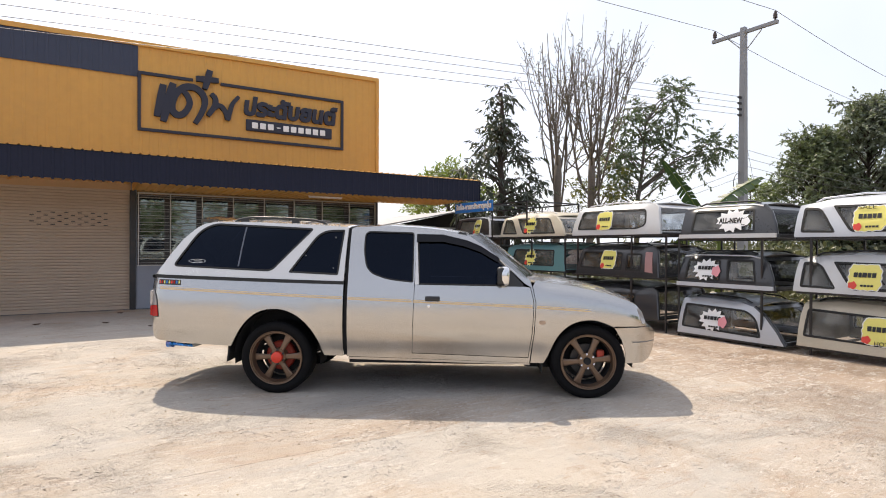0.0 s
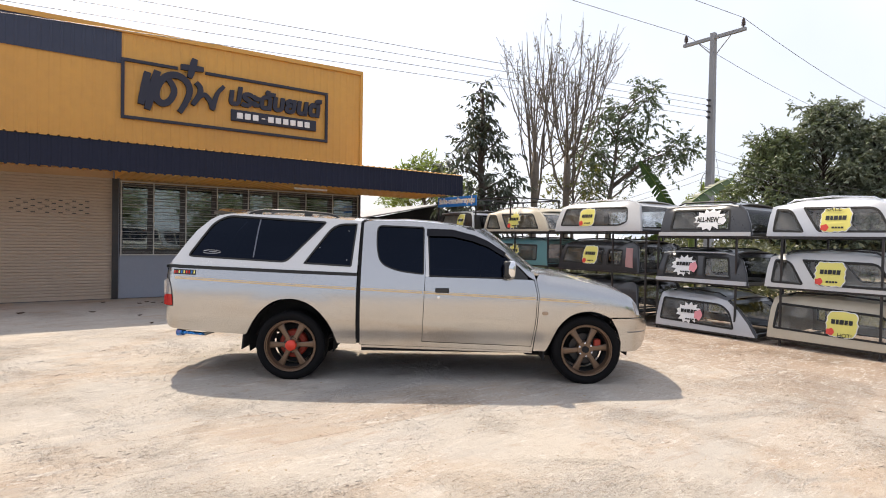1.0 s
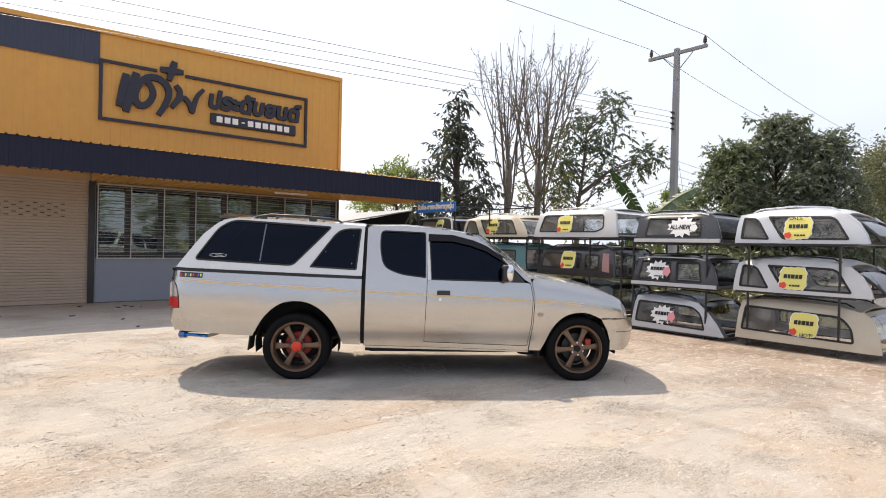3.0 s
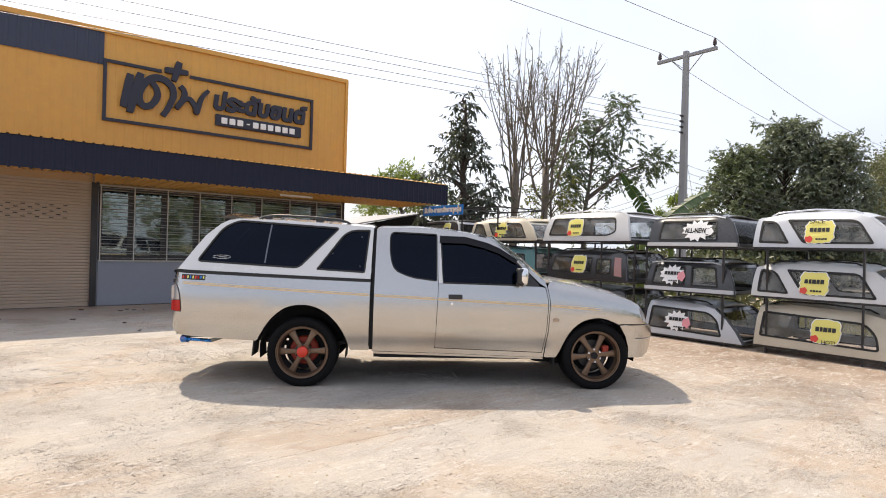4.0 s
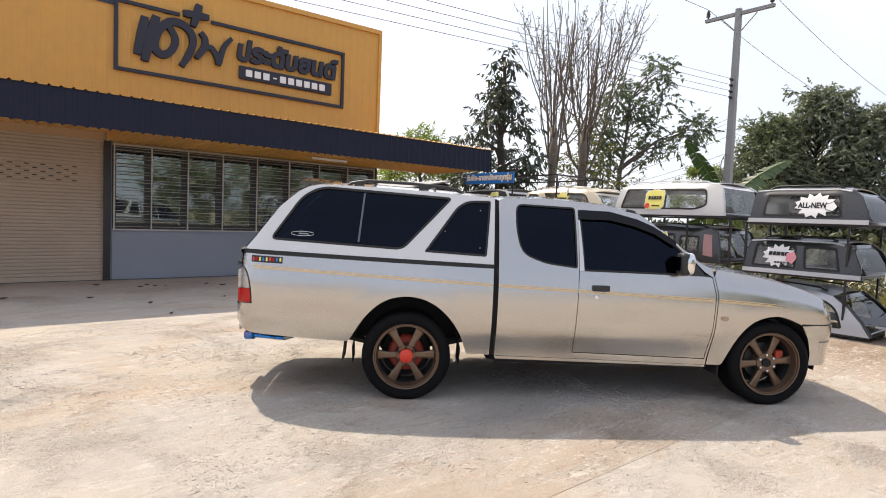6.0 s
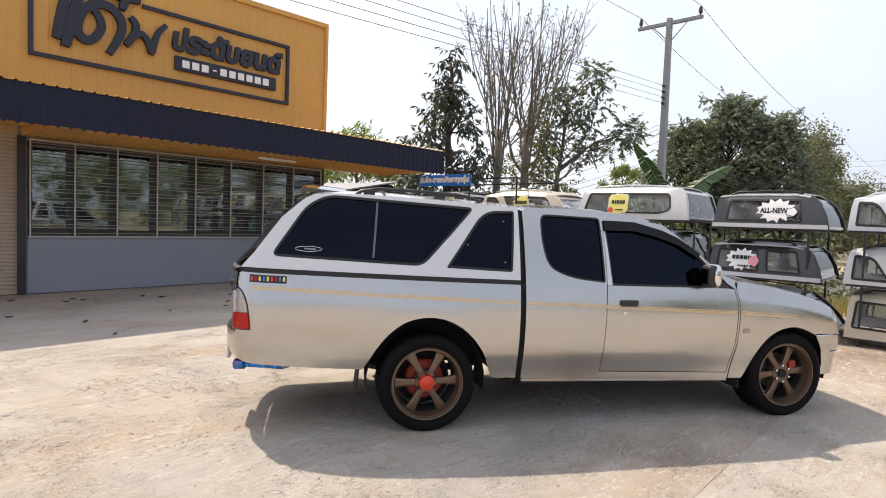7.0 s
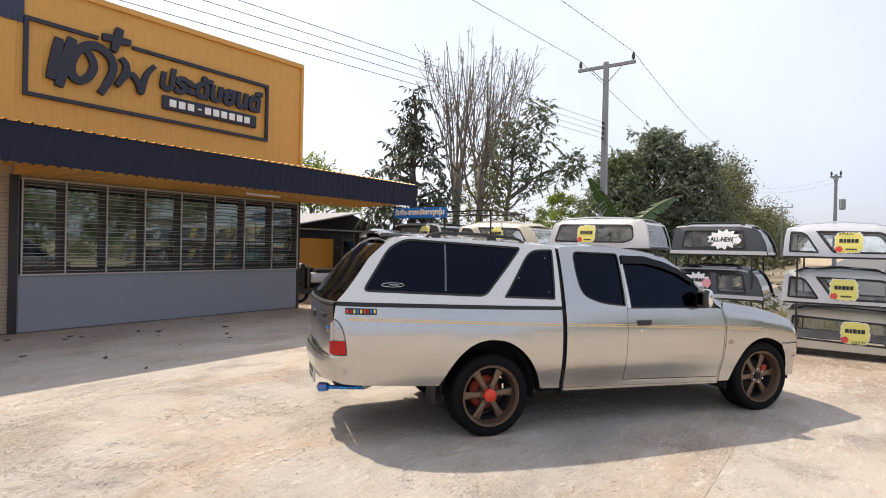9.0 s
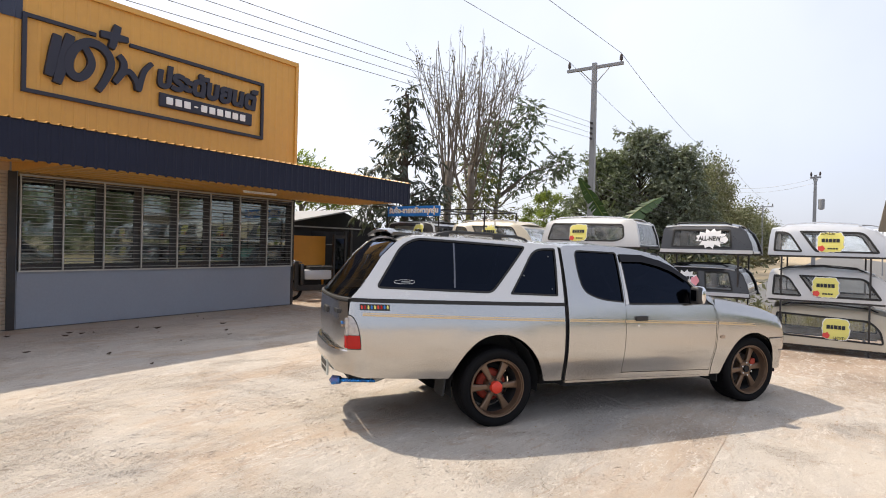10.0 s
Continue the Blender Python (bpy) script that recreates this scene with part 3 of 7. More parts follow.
part("lintel", boxes(((WX0 - 0.01, FY + 0.03, WZ1), (WX1, FY + 0.15, 2.9))), M_BROWN, shop, "weathered brown lintel band")
part("upper_backing", boxes(((-9, FY + 0.03, 2.9), (RX, FY + 0.15, TOP0 - 0.02))), M_YELLOW, shop)
x = -9.0
while x < RX - 0.01:
    x1 = min(x + 0.76, RX)
    part("cladding_sheet", ribbed(x, x1, 2.95, parapet(x), FY + 0.02, depth=0.007, z1b=parapet(x1)), M_YELLOW, shop, thick=0.004)
    x = x1
bm = bmesh.new()
for a, b in ((-9.0, RX + 0.02),):
    v = [bm.verts.new((xx, yy, parapet(xx) + zz)) for xx in (a, b) for yy, zz in ((FY - 0.035, -0.07), (FY - 0.035, 0.03), (FY + 0.2, 0.03), (FY + 0.2, -0.07))]
    for q in ((0, 1, 5, 4), (1, 2, 6, 5), (2, 3, 7, 6), (3, 0, 4, 7), (4, 5, 6, 7), (3, 2, 1, 0)):
        bm.faces.new([v[i] for i in q])
part("parapet_cap", bm, M_YELLOW, shop, "folded yellow metal coping")
part("corner_trim", boxes(((RX - 0.05, FY - 0.03, 2.9), (RX + 0.03, FY + 0.16, parapet(RX)))), M_YELLOW, shop, "folded corner flashing")
x = -9.0
while x < 2.29:
    x1 = min(x + 0.76, 2.30)
    part("navy_sheet", ribbed(x, x1, 5.13, parapet(x) + 0.035, FY - 0.006, z1b=parapet(x1) + 0.035), M_NAVYTOP, shop, "navy blue ribbed sheet", thick=0.004)
    x = x1
# the rest of the building closes behind the front
side = thing("wall_east", "plain yellow side wall of the shop", "wall", kind="structure")
part("side_wall", boxes(((RX - 0.15, FY + 0.15, 0), (RX, 26, 5.7))), M_YELLOW, side)
solo("wall_west", boxes(((-9, FY + 0.15, 0), (-8.85, 26, 5.7))), M_YELLOW, "plain yellow side wall", "wall", kind="structure")
solo("wall_north", boxes(((-9, 26, 0), (RX, 26.15, 5.7))), M_GREYWALL, "plain grey rear wall", "wall", kind="structure")
solo("roof", boxes(((-9, FY + 0.2, 5.6), (RX, 26.1, 5.7))), M_SHEDROOF, "flat grey sheet roof", "roof", kind="structure")
# ceiling, floor and inner wall: indoor shade is put into their dark grey
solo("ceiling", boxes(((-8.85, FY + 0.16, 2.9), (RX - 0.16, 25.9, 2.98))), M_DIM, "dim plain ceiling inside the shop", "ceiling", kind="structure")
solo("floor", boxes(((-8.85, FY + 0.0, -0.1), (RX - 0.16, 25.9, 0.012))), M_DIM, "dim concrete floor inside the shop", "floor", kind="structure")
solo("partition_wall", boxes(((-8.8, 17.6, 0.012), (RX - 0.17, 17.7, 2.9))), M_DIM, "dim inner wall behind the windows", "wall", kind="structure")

# roller shutter
shut = thing("door_1", "closed beige roller shutter with rows of slots", "roller shutter", kind="structure")
z, row = 0.03, 0
while z < SZ1 - 0.01:
    bm = bmesh.new()
    prof = [(0.0, 0.0), (-0.011, 0.010), (-0.013, 0.030), (-0.011, 0.051), (0.0, 0.0615)]
    holes = 1.78 < z < 2.09
    cells = [(SX0, SX1)]
    if holes:
        row += 1
        cells, x = [], 0.36 + 0.1175 * (row % 2)
        last = SX0
        while x < 1.66:
            cells.append((last, x))
            last = x + 0.075
            x += 0.235
        cells.append((last, SX1))
    for x0, x1 in cells:
        a = [bm.verts.new((x0, FY + 0.055 + d, z + h)) for d, h in prof]
        b = [bm.verts.new((x1, FY + 0.055 + d, z + h)) for d, h in prof]
        for k in range(4):
            bm.faces.new((a[k], b[k], b[k + 1], a[k + 1]))
    if holes:
        for h0, h1 in ((0.0, 0.021), (0.041, 0.0615)):
            v = [bm.verts.new(p) for p in ((SX0, FY + 0.052, z + h0), (SX1, FY + 0.052, z + h0), (SX1, FY + 0.052, z + h1), (SX0, FY + 0.052, z + h1))]
            bm.faces.new(v)
    part("slat", bm, M_SHUTTER, shut)
    z += 0.0635
part("bottom_bar", boxes(((SX0, FY + 0.03, 0.005), (SX1, FY + 0.07, 0.05)), bevel=0.004), M_SHUTTER, shut)
part("guide_rail", boxes(((SX1 - 0.02, FY - 0.03, 0), (SX1 + 0.10, FY - 0.002, SZ1))), M_BLACKSTEEL, shut, "black steel guide rail")

# window with security bars
win = thing("window_1", "long shop window behind horizontal security bars", "window", kind="structure")
MULL = [WX0 + 0.02, 2.95, 3.62, 4.31, 5.04, 5.78, 6.52, 7.27, WX1 - 0.02]
part("window_frame", boxes(((WX0, FY + 0.01, WZ0), (WX1, FY + 0.09, WZ0 + 0.06)), ((WX0, FY + 0.01, WZ1 - 0.06), (WX1, FY + 0.09, WZ1)),
                           ((WX0, FY + 0.01, WZ0 + 0.06), (WX0 + 0.06, FY + 0.09, WZ1 - 0.06)), ((WX1 - 0.06, FY + 0.01, WZ0 + 0.06), (WX1, FY + 0.09, WZ1 - 0.06))), M_BLACKSTEEL, win, "black aluminium frame")
part("window_sill", boxes(((WX0, FY - 0.03, WZ0 - 0.03), (WX1, FY + 0.0, WZ0 + 0.015)), bevel=0.004), M_BLACKSTEEL, win)
for i, (a, b) in enumerate(zip(MULL, MULL[1:])):
    bm = boxes(((a + 0.02, FY + 0.05, WZ0 + 0.06), (b - 0.02, FY + 0.056, WZ1 - 0.06)))
    p = part("pane", bm, M_WINGLASS, win)
    p.visible_shadow = False
for i, mx in enumerate(MULL):
    wide = 0.055 if i == 4 else 0.022
    part("mullion", boxes(((mx - wide, FY + 0.02, WZ0 + 0.06), (mx + wide, FY + 0.085, WZ1 - 0.06))), M_BLACKSTEEL, win)
    part("grille_post", boxes(((mx - 0.0105, FY - 0.055, WZ0 - 0.02), (mx + 0.0105, FY - 0.027, WZ1 + 0.03))), M_GRILLE, win, "slim pale upright of the grille")
part("grille_rail", boxes(((WX0, FY - 0.056, WZ0 - 0.03), (WX1, FY - 0.028, WZ0 - 0.004))), M_GRILLE, win)
part("grille_rail", boxes(((WX0, FY - 0.056, WZ1 + 0.01), (WX1, FY - 0.028, WZ1 + 0.034))), M_GRILLE, win)
part("corner_post", boxes(((WX1 + 0.005, FY - 0.012, 0), (RX + 0.012, FY - 0.0, 2.62))), M_BLACKSTEEL, win, "black corner strip")
for k in range(21):
    zz = WZ0 + 0.045 + k * (WZ1 - WZ0 - 0.03) / 20.5 + (0.016 if k % 2 else -0.004)
    part("grille_bar", boxes(((WX0, FY - 0.05, zz - 0.0052), (WX1, FY - 0.036, zz + 0.0052))), M_GREYSTEEL, win)
for i, (a, b) in enumerate(zip(MULL, MULL[1:])):
    part("sash_stile", boxes(((b - 0.115, FY + 0.03, WZ0 + 0.06), (b - 0.022, FY + 0.075, WZ1 - 0.06))), M_BLACKSTEEL, win)
    part("sash_rail", boxes(((a + 0.022, FY + 0.03, WZ0 + 0.06), (b - 0.115, FY + 0.07, WZ0 + 0.10))), M_BLACKSTEEL, win)

# canopy over the front
can = thing("canopy_roof", "long flat canopy with navy fascia and orange sheet soffit", "canopy", kind="structure")
CX1, CY, CZ0, CZ1 = 10.04, 12.21, 2.59, 3.12
x = -9.0
while x < CX1 - 0.01:
    x1 = min(x + 0.76, CX1)
    part("fascia_sheet", ribbed(x, x1, CZ0, CZ1, CY, pitch=0.152, depth=0.010, drop=0.022), M_NAVY, can, thick=0.004)
    x = x1
part("fascia_return", boxes(((CX1 - 0.01, CY, 2.70), (CX1 + 0.02, FY + 1.0, CZ1)), ((CX1 - 0.01, CY, CZ0), (CX1 + 0.02, CY + 0.03, 2.70))), M_NAVY, can, "dark end fascia")
# the soffit lies higher over the shutter, to clear its hood
for x0, x1, za, zb in ((-9.0, 2.2, 2.635, 2.76), (2.2, CX1, 2.632, 2.612)):
    bm, xs = bmesh.new(), np.arange(x0, x1 + 0.001, 0.019)
    rib = [0.022 if k % 8 in (2, 3, 4) else 0.0 for k in range(len(xs))]
    rows = [[bm.verts.new((x, CY + 0.012, za + d)), bm.verts.new((x, FY - 0.005, zb + d))] for x, d in zip(xs, rib)]
    for a, b in zip(rows, rows[1:]):
        bm.faces.new((a[0], a[1], b[1], b[0]))
    part("soffit", bm, M_SOFFIT, can, "orange ribbed sheet soffit")
part("soffit_step", boxes(((2.188, CY + 0.014, 2.612), (2.199, FY - 0.006, 2.79))), M_SOFFIT, can)
part("side_soffit", boxes(((RX + 0.04, FY, 2.70), (CX1 - 0.02, FY + 0.97, 2.76))), M_SOFFIT, can)
bm, xs = bmesh.new(), np.arange(-9.0, CX1 + 0.02, 0.019)
prof = [3.125 + (0.022 if k % 8 in (5, 6) else 0.0) for k in range(len(xs))]
rows = [[bm.verts.new((x, CY - 0.03, h)), bm.verts.new((x, FY - 0.01, h + 0.1))] for x, h in zip(xs, prof)]
for a, b in zip(rows, rows[1:]):
    bm.faces.new((a[0], b[0], b[1], a[1]))
part("roof_sheet", bm, M_SOFFIT, can, "wavy orange roof sheet", thick=0.006)
part("east_roof_sheet", boxes(((RX + 0.04, FY, 3.14), (CX1, FY + 1.0, 3.20))), M_SOFFIT, can)
for yy in (12.5, 13.4):
    part("purlin", boxes(((-9, yy, 2.655 + (yy - 12.2) * 0.06), (CX1 - 0.03, yy + 0.05, 2.72 + (yy - 12.2) * 0.075))), M_SOFFIT, can)
for xx in (-6, -3, 0, 3, 6, 9):
    part("rafter", boxes(((xx, CY + 0.03, 2.72), (xx + 0.06, FY - 0.01, 2.84))), M_SOFFIT, can)
tube_light = thing("tube_light", "white batten lamp under the canopy, unlit", "lamp", pose(6.2, 13.2, 2.588))
part("lamp_body", boxes(((-0.42, -0.016, -0.012), (0.42, 0.016, 0.012)), bevel=0.004), M_WHITE, tube_light)
part("lamp_tube", tube(bmesh.new(), [(-0.41, 0, -0.024), (0.41, 0, -0.024)], 0.010, 8), M_WHITE, tube_light)

# sign on the facade
sign = thing("shop_sign", "dark raised sign lettering framed on yellow cladding", "sign", pose(0, FY - 0.015, 0))
FX0, FX1, FZ0, FZ1 = 2.29, 7.10, 3.95, 5.26
for a, b in (((FX0, -0.03, FZ0), (FX1, 0.02, FZ0 + 0.065)), ((FX0, -0.03, FZ1 - 0.065), (3.42, 0.02, FZ1)), ((4.02, -0.03, FZ1 - 0.065), (FX1, 0.02, FZ1)),
             ((FX0, -0.03, FZ0 + 0.065), (FX0 + 0.065, 0.02, FZ1 - 0.065)), ((FX1 - 0.065, -0.03, FZ0 + 0.065), (FX1, 0.02, FZ1 - 0.065))):
    part("sign_border", boxes((a, b)), M_LETTER, sign)


def stroke(pts, r, depth=0.05):
    """A flat brush stroke in the sign's plane along points (x, z)."""
    bm, rows = bmesh.new(), []
    q = [Vector(p) for p in pts]
    smooth = []
    for i in range(len(q) - 1):
        p0, p1, p2, p3 = q[max(i - 1, 0)], q[i], q[i + 1], q[min(i + 2, len(q) - 1)]
        for j in range(6):
            t = j / 6
            smooth.append(0.5 * ((2 * p1) + (p2 - p0) * t + (2 * p0 - 5 * p1 + 4 * p2 - p3) * t * t + (3 * p1 - p0 - 3 * p2 + p3) * t ** 3))
    smooth.append(q[-1])
    k = len(smooth)
    for i, p in enumerate(smooth):
        d = (smooth[min(i + 1, k - 1)] - smooth[max(i - 1, 0)]).normalized()
        w = 1.08 * r * (0.75 + 0.25 * math.sin(math.pi * min(1, (i + 1) / k)))
        n = Vector((-d.y, d.x)) * w
        rows.append([bm.verts.new((c.x, y, c.y)) for c, y in ((p + n, 0.02), (p + n, -depth - 0.012 * i / k), (p - n, -depth - 0.012 * i / k), (p - n, 0.02))])
    for a, b in zip(rows, rows[1:]):
        for j in range(3):
            bm.faces.new((a[j], b[j], b[j + 1], a[j + 1]))
    bm.faces.new(rows[0])
    bm.faces.new(rows[-1][::-1])
    bmesh.ops.recalc_face_normals(bm, faces=bm.faces)
    return bm


for i, (pts, r) in enumerate((([(2.80, 5.03), (2.74, 4.66), (2.67, 4.30)], 0.075), ([(3.00, 5.09), (2.90, 4.66), (2.80, 4.20)], 0.080),
                              ([(3.22, 4.95), (3.32, 4.80), (3.34, 4.64), (3.24, 4.45), (3.10, 4.38), (2.99, 4.47), (2.98, 4.66), (3.08, 4.89), (3.26, 5.04), (3.47, 5.04), (3.63, 4.91), (3.67, 4.71), (3.58, 4.45), (3.46, 4.23)], 0.070),
                              ([(3.81, 4.97), (3.90, 4.86), (3.89, 4.70), (3.80, 4.54), (3.74, 4.44)], 0.058),
                              ([(3.74, 4.44), (3.88, 4.64), (4.00, 4.71), (4.09, 4.63), (4.15, 4.53), (4.18, 4.42), (4.22, 4.58), (4.29, 4.80), (4.43, 4.98)], 0.052),
                              ([(3.48, 5.27), (3.97, 5.29)], 0.062), ([(3.78, 5.50), (3.67, 5.05)], 0.066))):
    part("brush_stroke", stroke(pts, r, 0.045 + 0.004 * i), M_LETTER, sign)
words("ประดับยนต์", 0.4, 0.03, "sign_word", M_LETTER, sign, pose(5.74, -0.02, 4.81, 90, 0, 0), fit=(2.38, 0.50), shear=0.12, bold=0.022)
part("number_plate", boxes(((4.60, -0.035, 4.20), (6.78, 0.02, 4.48)), bevel=0.03), M_LETTER, sign, "dark rounded plate")
for k in range(10):
    x0, x1, h = (4.74 + k * 0.19, 4.88 + k * 0.19, 0.072) if k != 3 else (4.77 + k * 0.19, 4.86 + k * 0.19, 0.016)
    part("white_bar", boxes(((x0, -0.045, 4.34 - h), (x1, -0.03, 4.34 + h)), bevel=0.012), M_WHITE, sign)

# grit and crumbs of cement, thickest where the slab was floated roughly
def chips(name, label, count, area, small, large, tall, material, seed, patchy):
    rs = np.random.RandomState(seed)
    x, y = rs.uniform(area[0], area[1], count * 4), rs.uniform(area[2], area[3], count * 4)
    if patchy:
        keep = np.array([noise.noise(Vector((a * 0.8, b * 1.1, seed))) + 0.5 * noise.noise(Vector((a * 2.7, b * 3.1, seed))) for a, b in zip(x, y)])
        order = np.argsort(-(keep + rs.normal(size=len(keep)) * 0.16))[:count]
    else:
        order = np.arange(count)
    x, y = x[order], y[order]
    sz = small + (large - small) * rs.random(count) ** 2.5
    ang = rs.uniform(0, 6.28, count)
    long = rs.uniform(1.0, 2.4, count)
    v = np.zeros((count, 5, 3))
    for k in range(4):
        a = ang + k * math.pi / 2
        d = sz * (long if k % 2 else 0.9) * rs.uniform(0.7, 1.2, count)
        v[:, k] = np.stack([x + np.cos(a) * d, y + np.sin(a) * d, np.full(count, 0.0004)], 1)
    v[:, 4] = np.stack([x + rs.normal(size=count) * sz * 0.3, y + rs.normal(size=count) * sz * 0.3, sz * tall], 1)
    f = [q for i in range(0, 5 * count, 5) for q in ((i, i + 1, i + 4), (i + 1, i + 2, i + 4), (i + 2, i + 3, i + 4), (i + 3, i, i + 4))]
    me = bpy.data.meshes.new(name)
    me.from_pydata(v.reshape(-1, 3).tolist(), [], f)
    me.materials.append(material)
    return tagged(new(name, me), label, "grit", kind="stuff")


chips("grit", "loose grit and small pebbles on the concrete", 1800, (-3.5, 9.2, 1.2, 12.0), 0.003, 0.010, 0.7, M_EARTH, 31, False)
chips("cement_crumbs", "rough cement crumbs raised on the slab in patches", 38000, (-3.0, 9.0, 1.3, 9.6), 0.004, 0.019, 0.42, M_CONCRETE, 32, True)

# dead leaves on the paving
rng = random.Random(11)
spots = [(2.54, 13.11), (2.69, 13.37), (2.79, 13.16), (2.94, 13.11), (2.3, 11.22), (2.33, 10.21), (3.66, 13.17), (3.67, 12.48), (3.87, 12.89), (3.44, 11.44), (4.81, 13.66), (5.23, 13.83), (5.09, 13.41), (4.53, 11.88), (4.96, 12.58), (1.94, 13.61), (1.65, 12.05), (4.31, 11.45), (0.6, 12.4)]
for x, y in spots:
    bm, t, s = bmesh.new(), rng.random() * 6.3, 0.035 + 0.03 * rng.random()
    v = [bm.verts.new((s * a, s * b * 0.5, 0.004 + h * 0.3 * s)) for a, b, h in ((-1, 0, 1.2), (-0.3, -0.8, 0), (0.6, -0.6, 0.4), (1.2, 0, 1.5), (0.6, 0.6, 0.2), (-0.3, 0.8, 0.9))]
    bm.faces.new(v[:4])
    bm.faces.new((v[0], v[3], v[4], v[5]))
    solo("fallen_leaf", bm, M_DEADLEAF, "curled brown leaf on the concrete", "leaf", group="fallen leaves", m=pose(x, y, 0, 0, 0, math.degrees(t)))


# ---- pickup truck ----
truck = thing("pickup_truck", "silver extended-cab pickup with matching bed canopy, lowered on bronze wheels", "pickup truck", pose(3.369, 6.281, 0, 0, 0, -34.95))
WB, TYRE_R = 2.96, 0.338


HW_Z = np.linspace(0.2, 1.75, 156)
HW_W = np.interp(HW_Z, (0.2, 0.30, 0.36, 0.42, 0.48, 0.55, 0.62, 0.76, 0.90, 1.06, 1.20, 1.36, 1.50, 1.62, 1.75), (0.770, 0.779, 0.781, 0.788, 0.801, 0.818, 0.828, 0.833, 0.826, 0.798, 0.762, 0.714, 0.664, 0.612, 0.55))
for _ in range(5):
    HW_W[2:-2] = np.convolve(HW_W, np.ones(5) / 5, "valid")


HOOD_S, HOOD_Z = (2.40, 2.476, 2.821, 3.07, 3.20, 3.33, 3.40, 3.455), (1.108, 1.088, 1.042, 0.990, 0.955, 0.908, 0.868, 0.80)


def hw(s, z):
    """Half width of the body at a place along it and a height."""
    w = float(np.interp(z, HW_Z, HW_W))
    if s > 2.3:
        w -= 0.025 * ((s - 2.3) / 1.2) ** 2
    if s > 2.42:
        top = float(np.interp(s, HOOD_S, HOOD_Z))
        roll = min(1.15, max(0.0, (z - top + 0.14) / 0.14))
        w -= 0.042 * min(1.0, (s - 2.42) / 0.12) * roll ** 2.2
    if s > 3.36:
        w -= 0.22 * ((s - 3.36) / 0.23) ** 2
    if s < 0.2:
        w -= 0.090 * ((0.2 - s) / 1.27) ** 1.5
    if s < -1.08:
        w -= 0.105 * (1 - math.sqrt(max(0.0, 1 - ((-1.08 - s) / 0.22) ** 2)))
    for c, zc in ((0.0, 0.40), (WB, 0.36)):
        d = math.hypot(s - c, z - zc)
        if d < 0.60 and z > 0.3:
            w += 0.004 * math.cos(min(1.0, abs(d - 0.40) / 0.20) * math.pi / 2) ** 2
    return w


def drawn(s):
    """Draws the rounded nose out along the body, and the tail."""
    if s < 0.2:
        return s - 0.014 * (0.2 - s) / 1.48
    return s if s < 3.26 else s + 0.35 * (s - 3.26) ** 2


def undrawn(x):
    return x if x < 3.26 else 3.26 + (math.sqrt(1 + 1.4 * (x - 3.26)) - 1) / 0.7


def fore(line):
    return [(drawn(s), z) for s, z in line]


def lift(z):
    """The glasshouse stands a little taller above the belt line."""
    return z + max(0.0, z - 1.06) * 0.085


def lifted(line):
    return [(drawn(s), lift(z)) for s, z in line]


def skin(off=0.0, left=False):
    k = 1 if left else -1
    return lambda s, z: Vector((drawn(s), k * (hw(s, lift(z)) + off), lift(z)))


def both(name, outline, holes, material, off=0.0, thick=0.025, step=0.04, label="", sides=(False, True), parent=None):
    out = []
    for left in sides:
        out.append(part(name, panel(outline, holes, step, skin(off, left), flip=left), material, parent or truck, label, smooth=True, thick=thick, split=50))
    return out


R_ARCH = [(-0.42, 0.44), (-0.384, 0.50), (-0.33, 0.60), (-0.25, 0.70), (-0.15, 0.775), (-0.026, 0.803), (0.10, 0.79), (0.21, 0.735), (0.31, 0.64), (0.385, 0.52), (0.425, 0.40)]
F_ARCH = [(2.545, 0.322), (2.57, 0.36), (2.60, 0.425), (2.65, 0.545), (2.715, 0.635), (2.81, 0.703), (2.92, 0.733), (3.02, 0.733), (3.12, 0.70), (3.19, 0.668)]
R_ARCH = [(s * 1.07, 0.37 + (z - 0.37) * 1.03) for s, z in R_ARCH]


def chaikin(line, n=2):
    """Cuts the corners of an open line so that it runs round."""
    for _ in range(n):
        out = [line[0]]
        for (a, b), (c, d) in zip(line, line[1:]):
            out += [(a * 0.75 + c * 0.25, b * 0.75 + d * 0.25), (a * 0.25 + c * 0.75, b * 0.25 + d * 0.75)]
        line = out + [line[-1]]
    return line


R_ARCH, F_ARCH = chaikin(R_ARCH), chaikin(F_ARCH)
BED = [(-1.288, 0.72), (-1.287, 0.565), (-1.276, 0.522), (-1.252, 0.494), (-1.20, 0.480), (-1.10, 0.472), (-0.75, 0.452)] + R_ARCH + [(0.47, 0.370), (0.648, 0.365), (0.655, 1.045), (-1.270, 1.092), (-1.285, 0.96)]
both("bed_side", BED, [], M_PAINT, step=0.03)
RWIN = rounded([(0.832, 1.33), (0.875, 1.16), (1.06, 1.092), (1.322, 1.066), (1.318, 1.510), (0.836, 1.522)], [0.10, 0.14, 0.16, 0.02, 0.03, 0.06], 5)
DOOR_HOLE = [(1.308, 0.398), (2.405, 0.366), (2.44, 0.60), (2.455, 0.889), (2.425, 1.035), (2.365, 1.068), (2.13, 1.283), (1.96, 1.385), (1.83, 1.435), (1.60, 1.487), (1.343, 1.492), (1.331, 1.05)]
CAB = [(0.69, 0.362), (1.30, 0.350), (2.415, 0.320), (2.452, 0.60), (2.468, 0.889), (2.438, 1.04), (2.42, 1.095), (2.328, 1.135), (2.10, 1.305), (1.96, 1.41), (1.824, 1.495), (1.584, 1.533), (1.393, 1.552), (1.109, 1.568), (0.74, 1.558), (0.70, 1.54)]
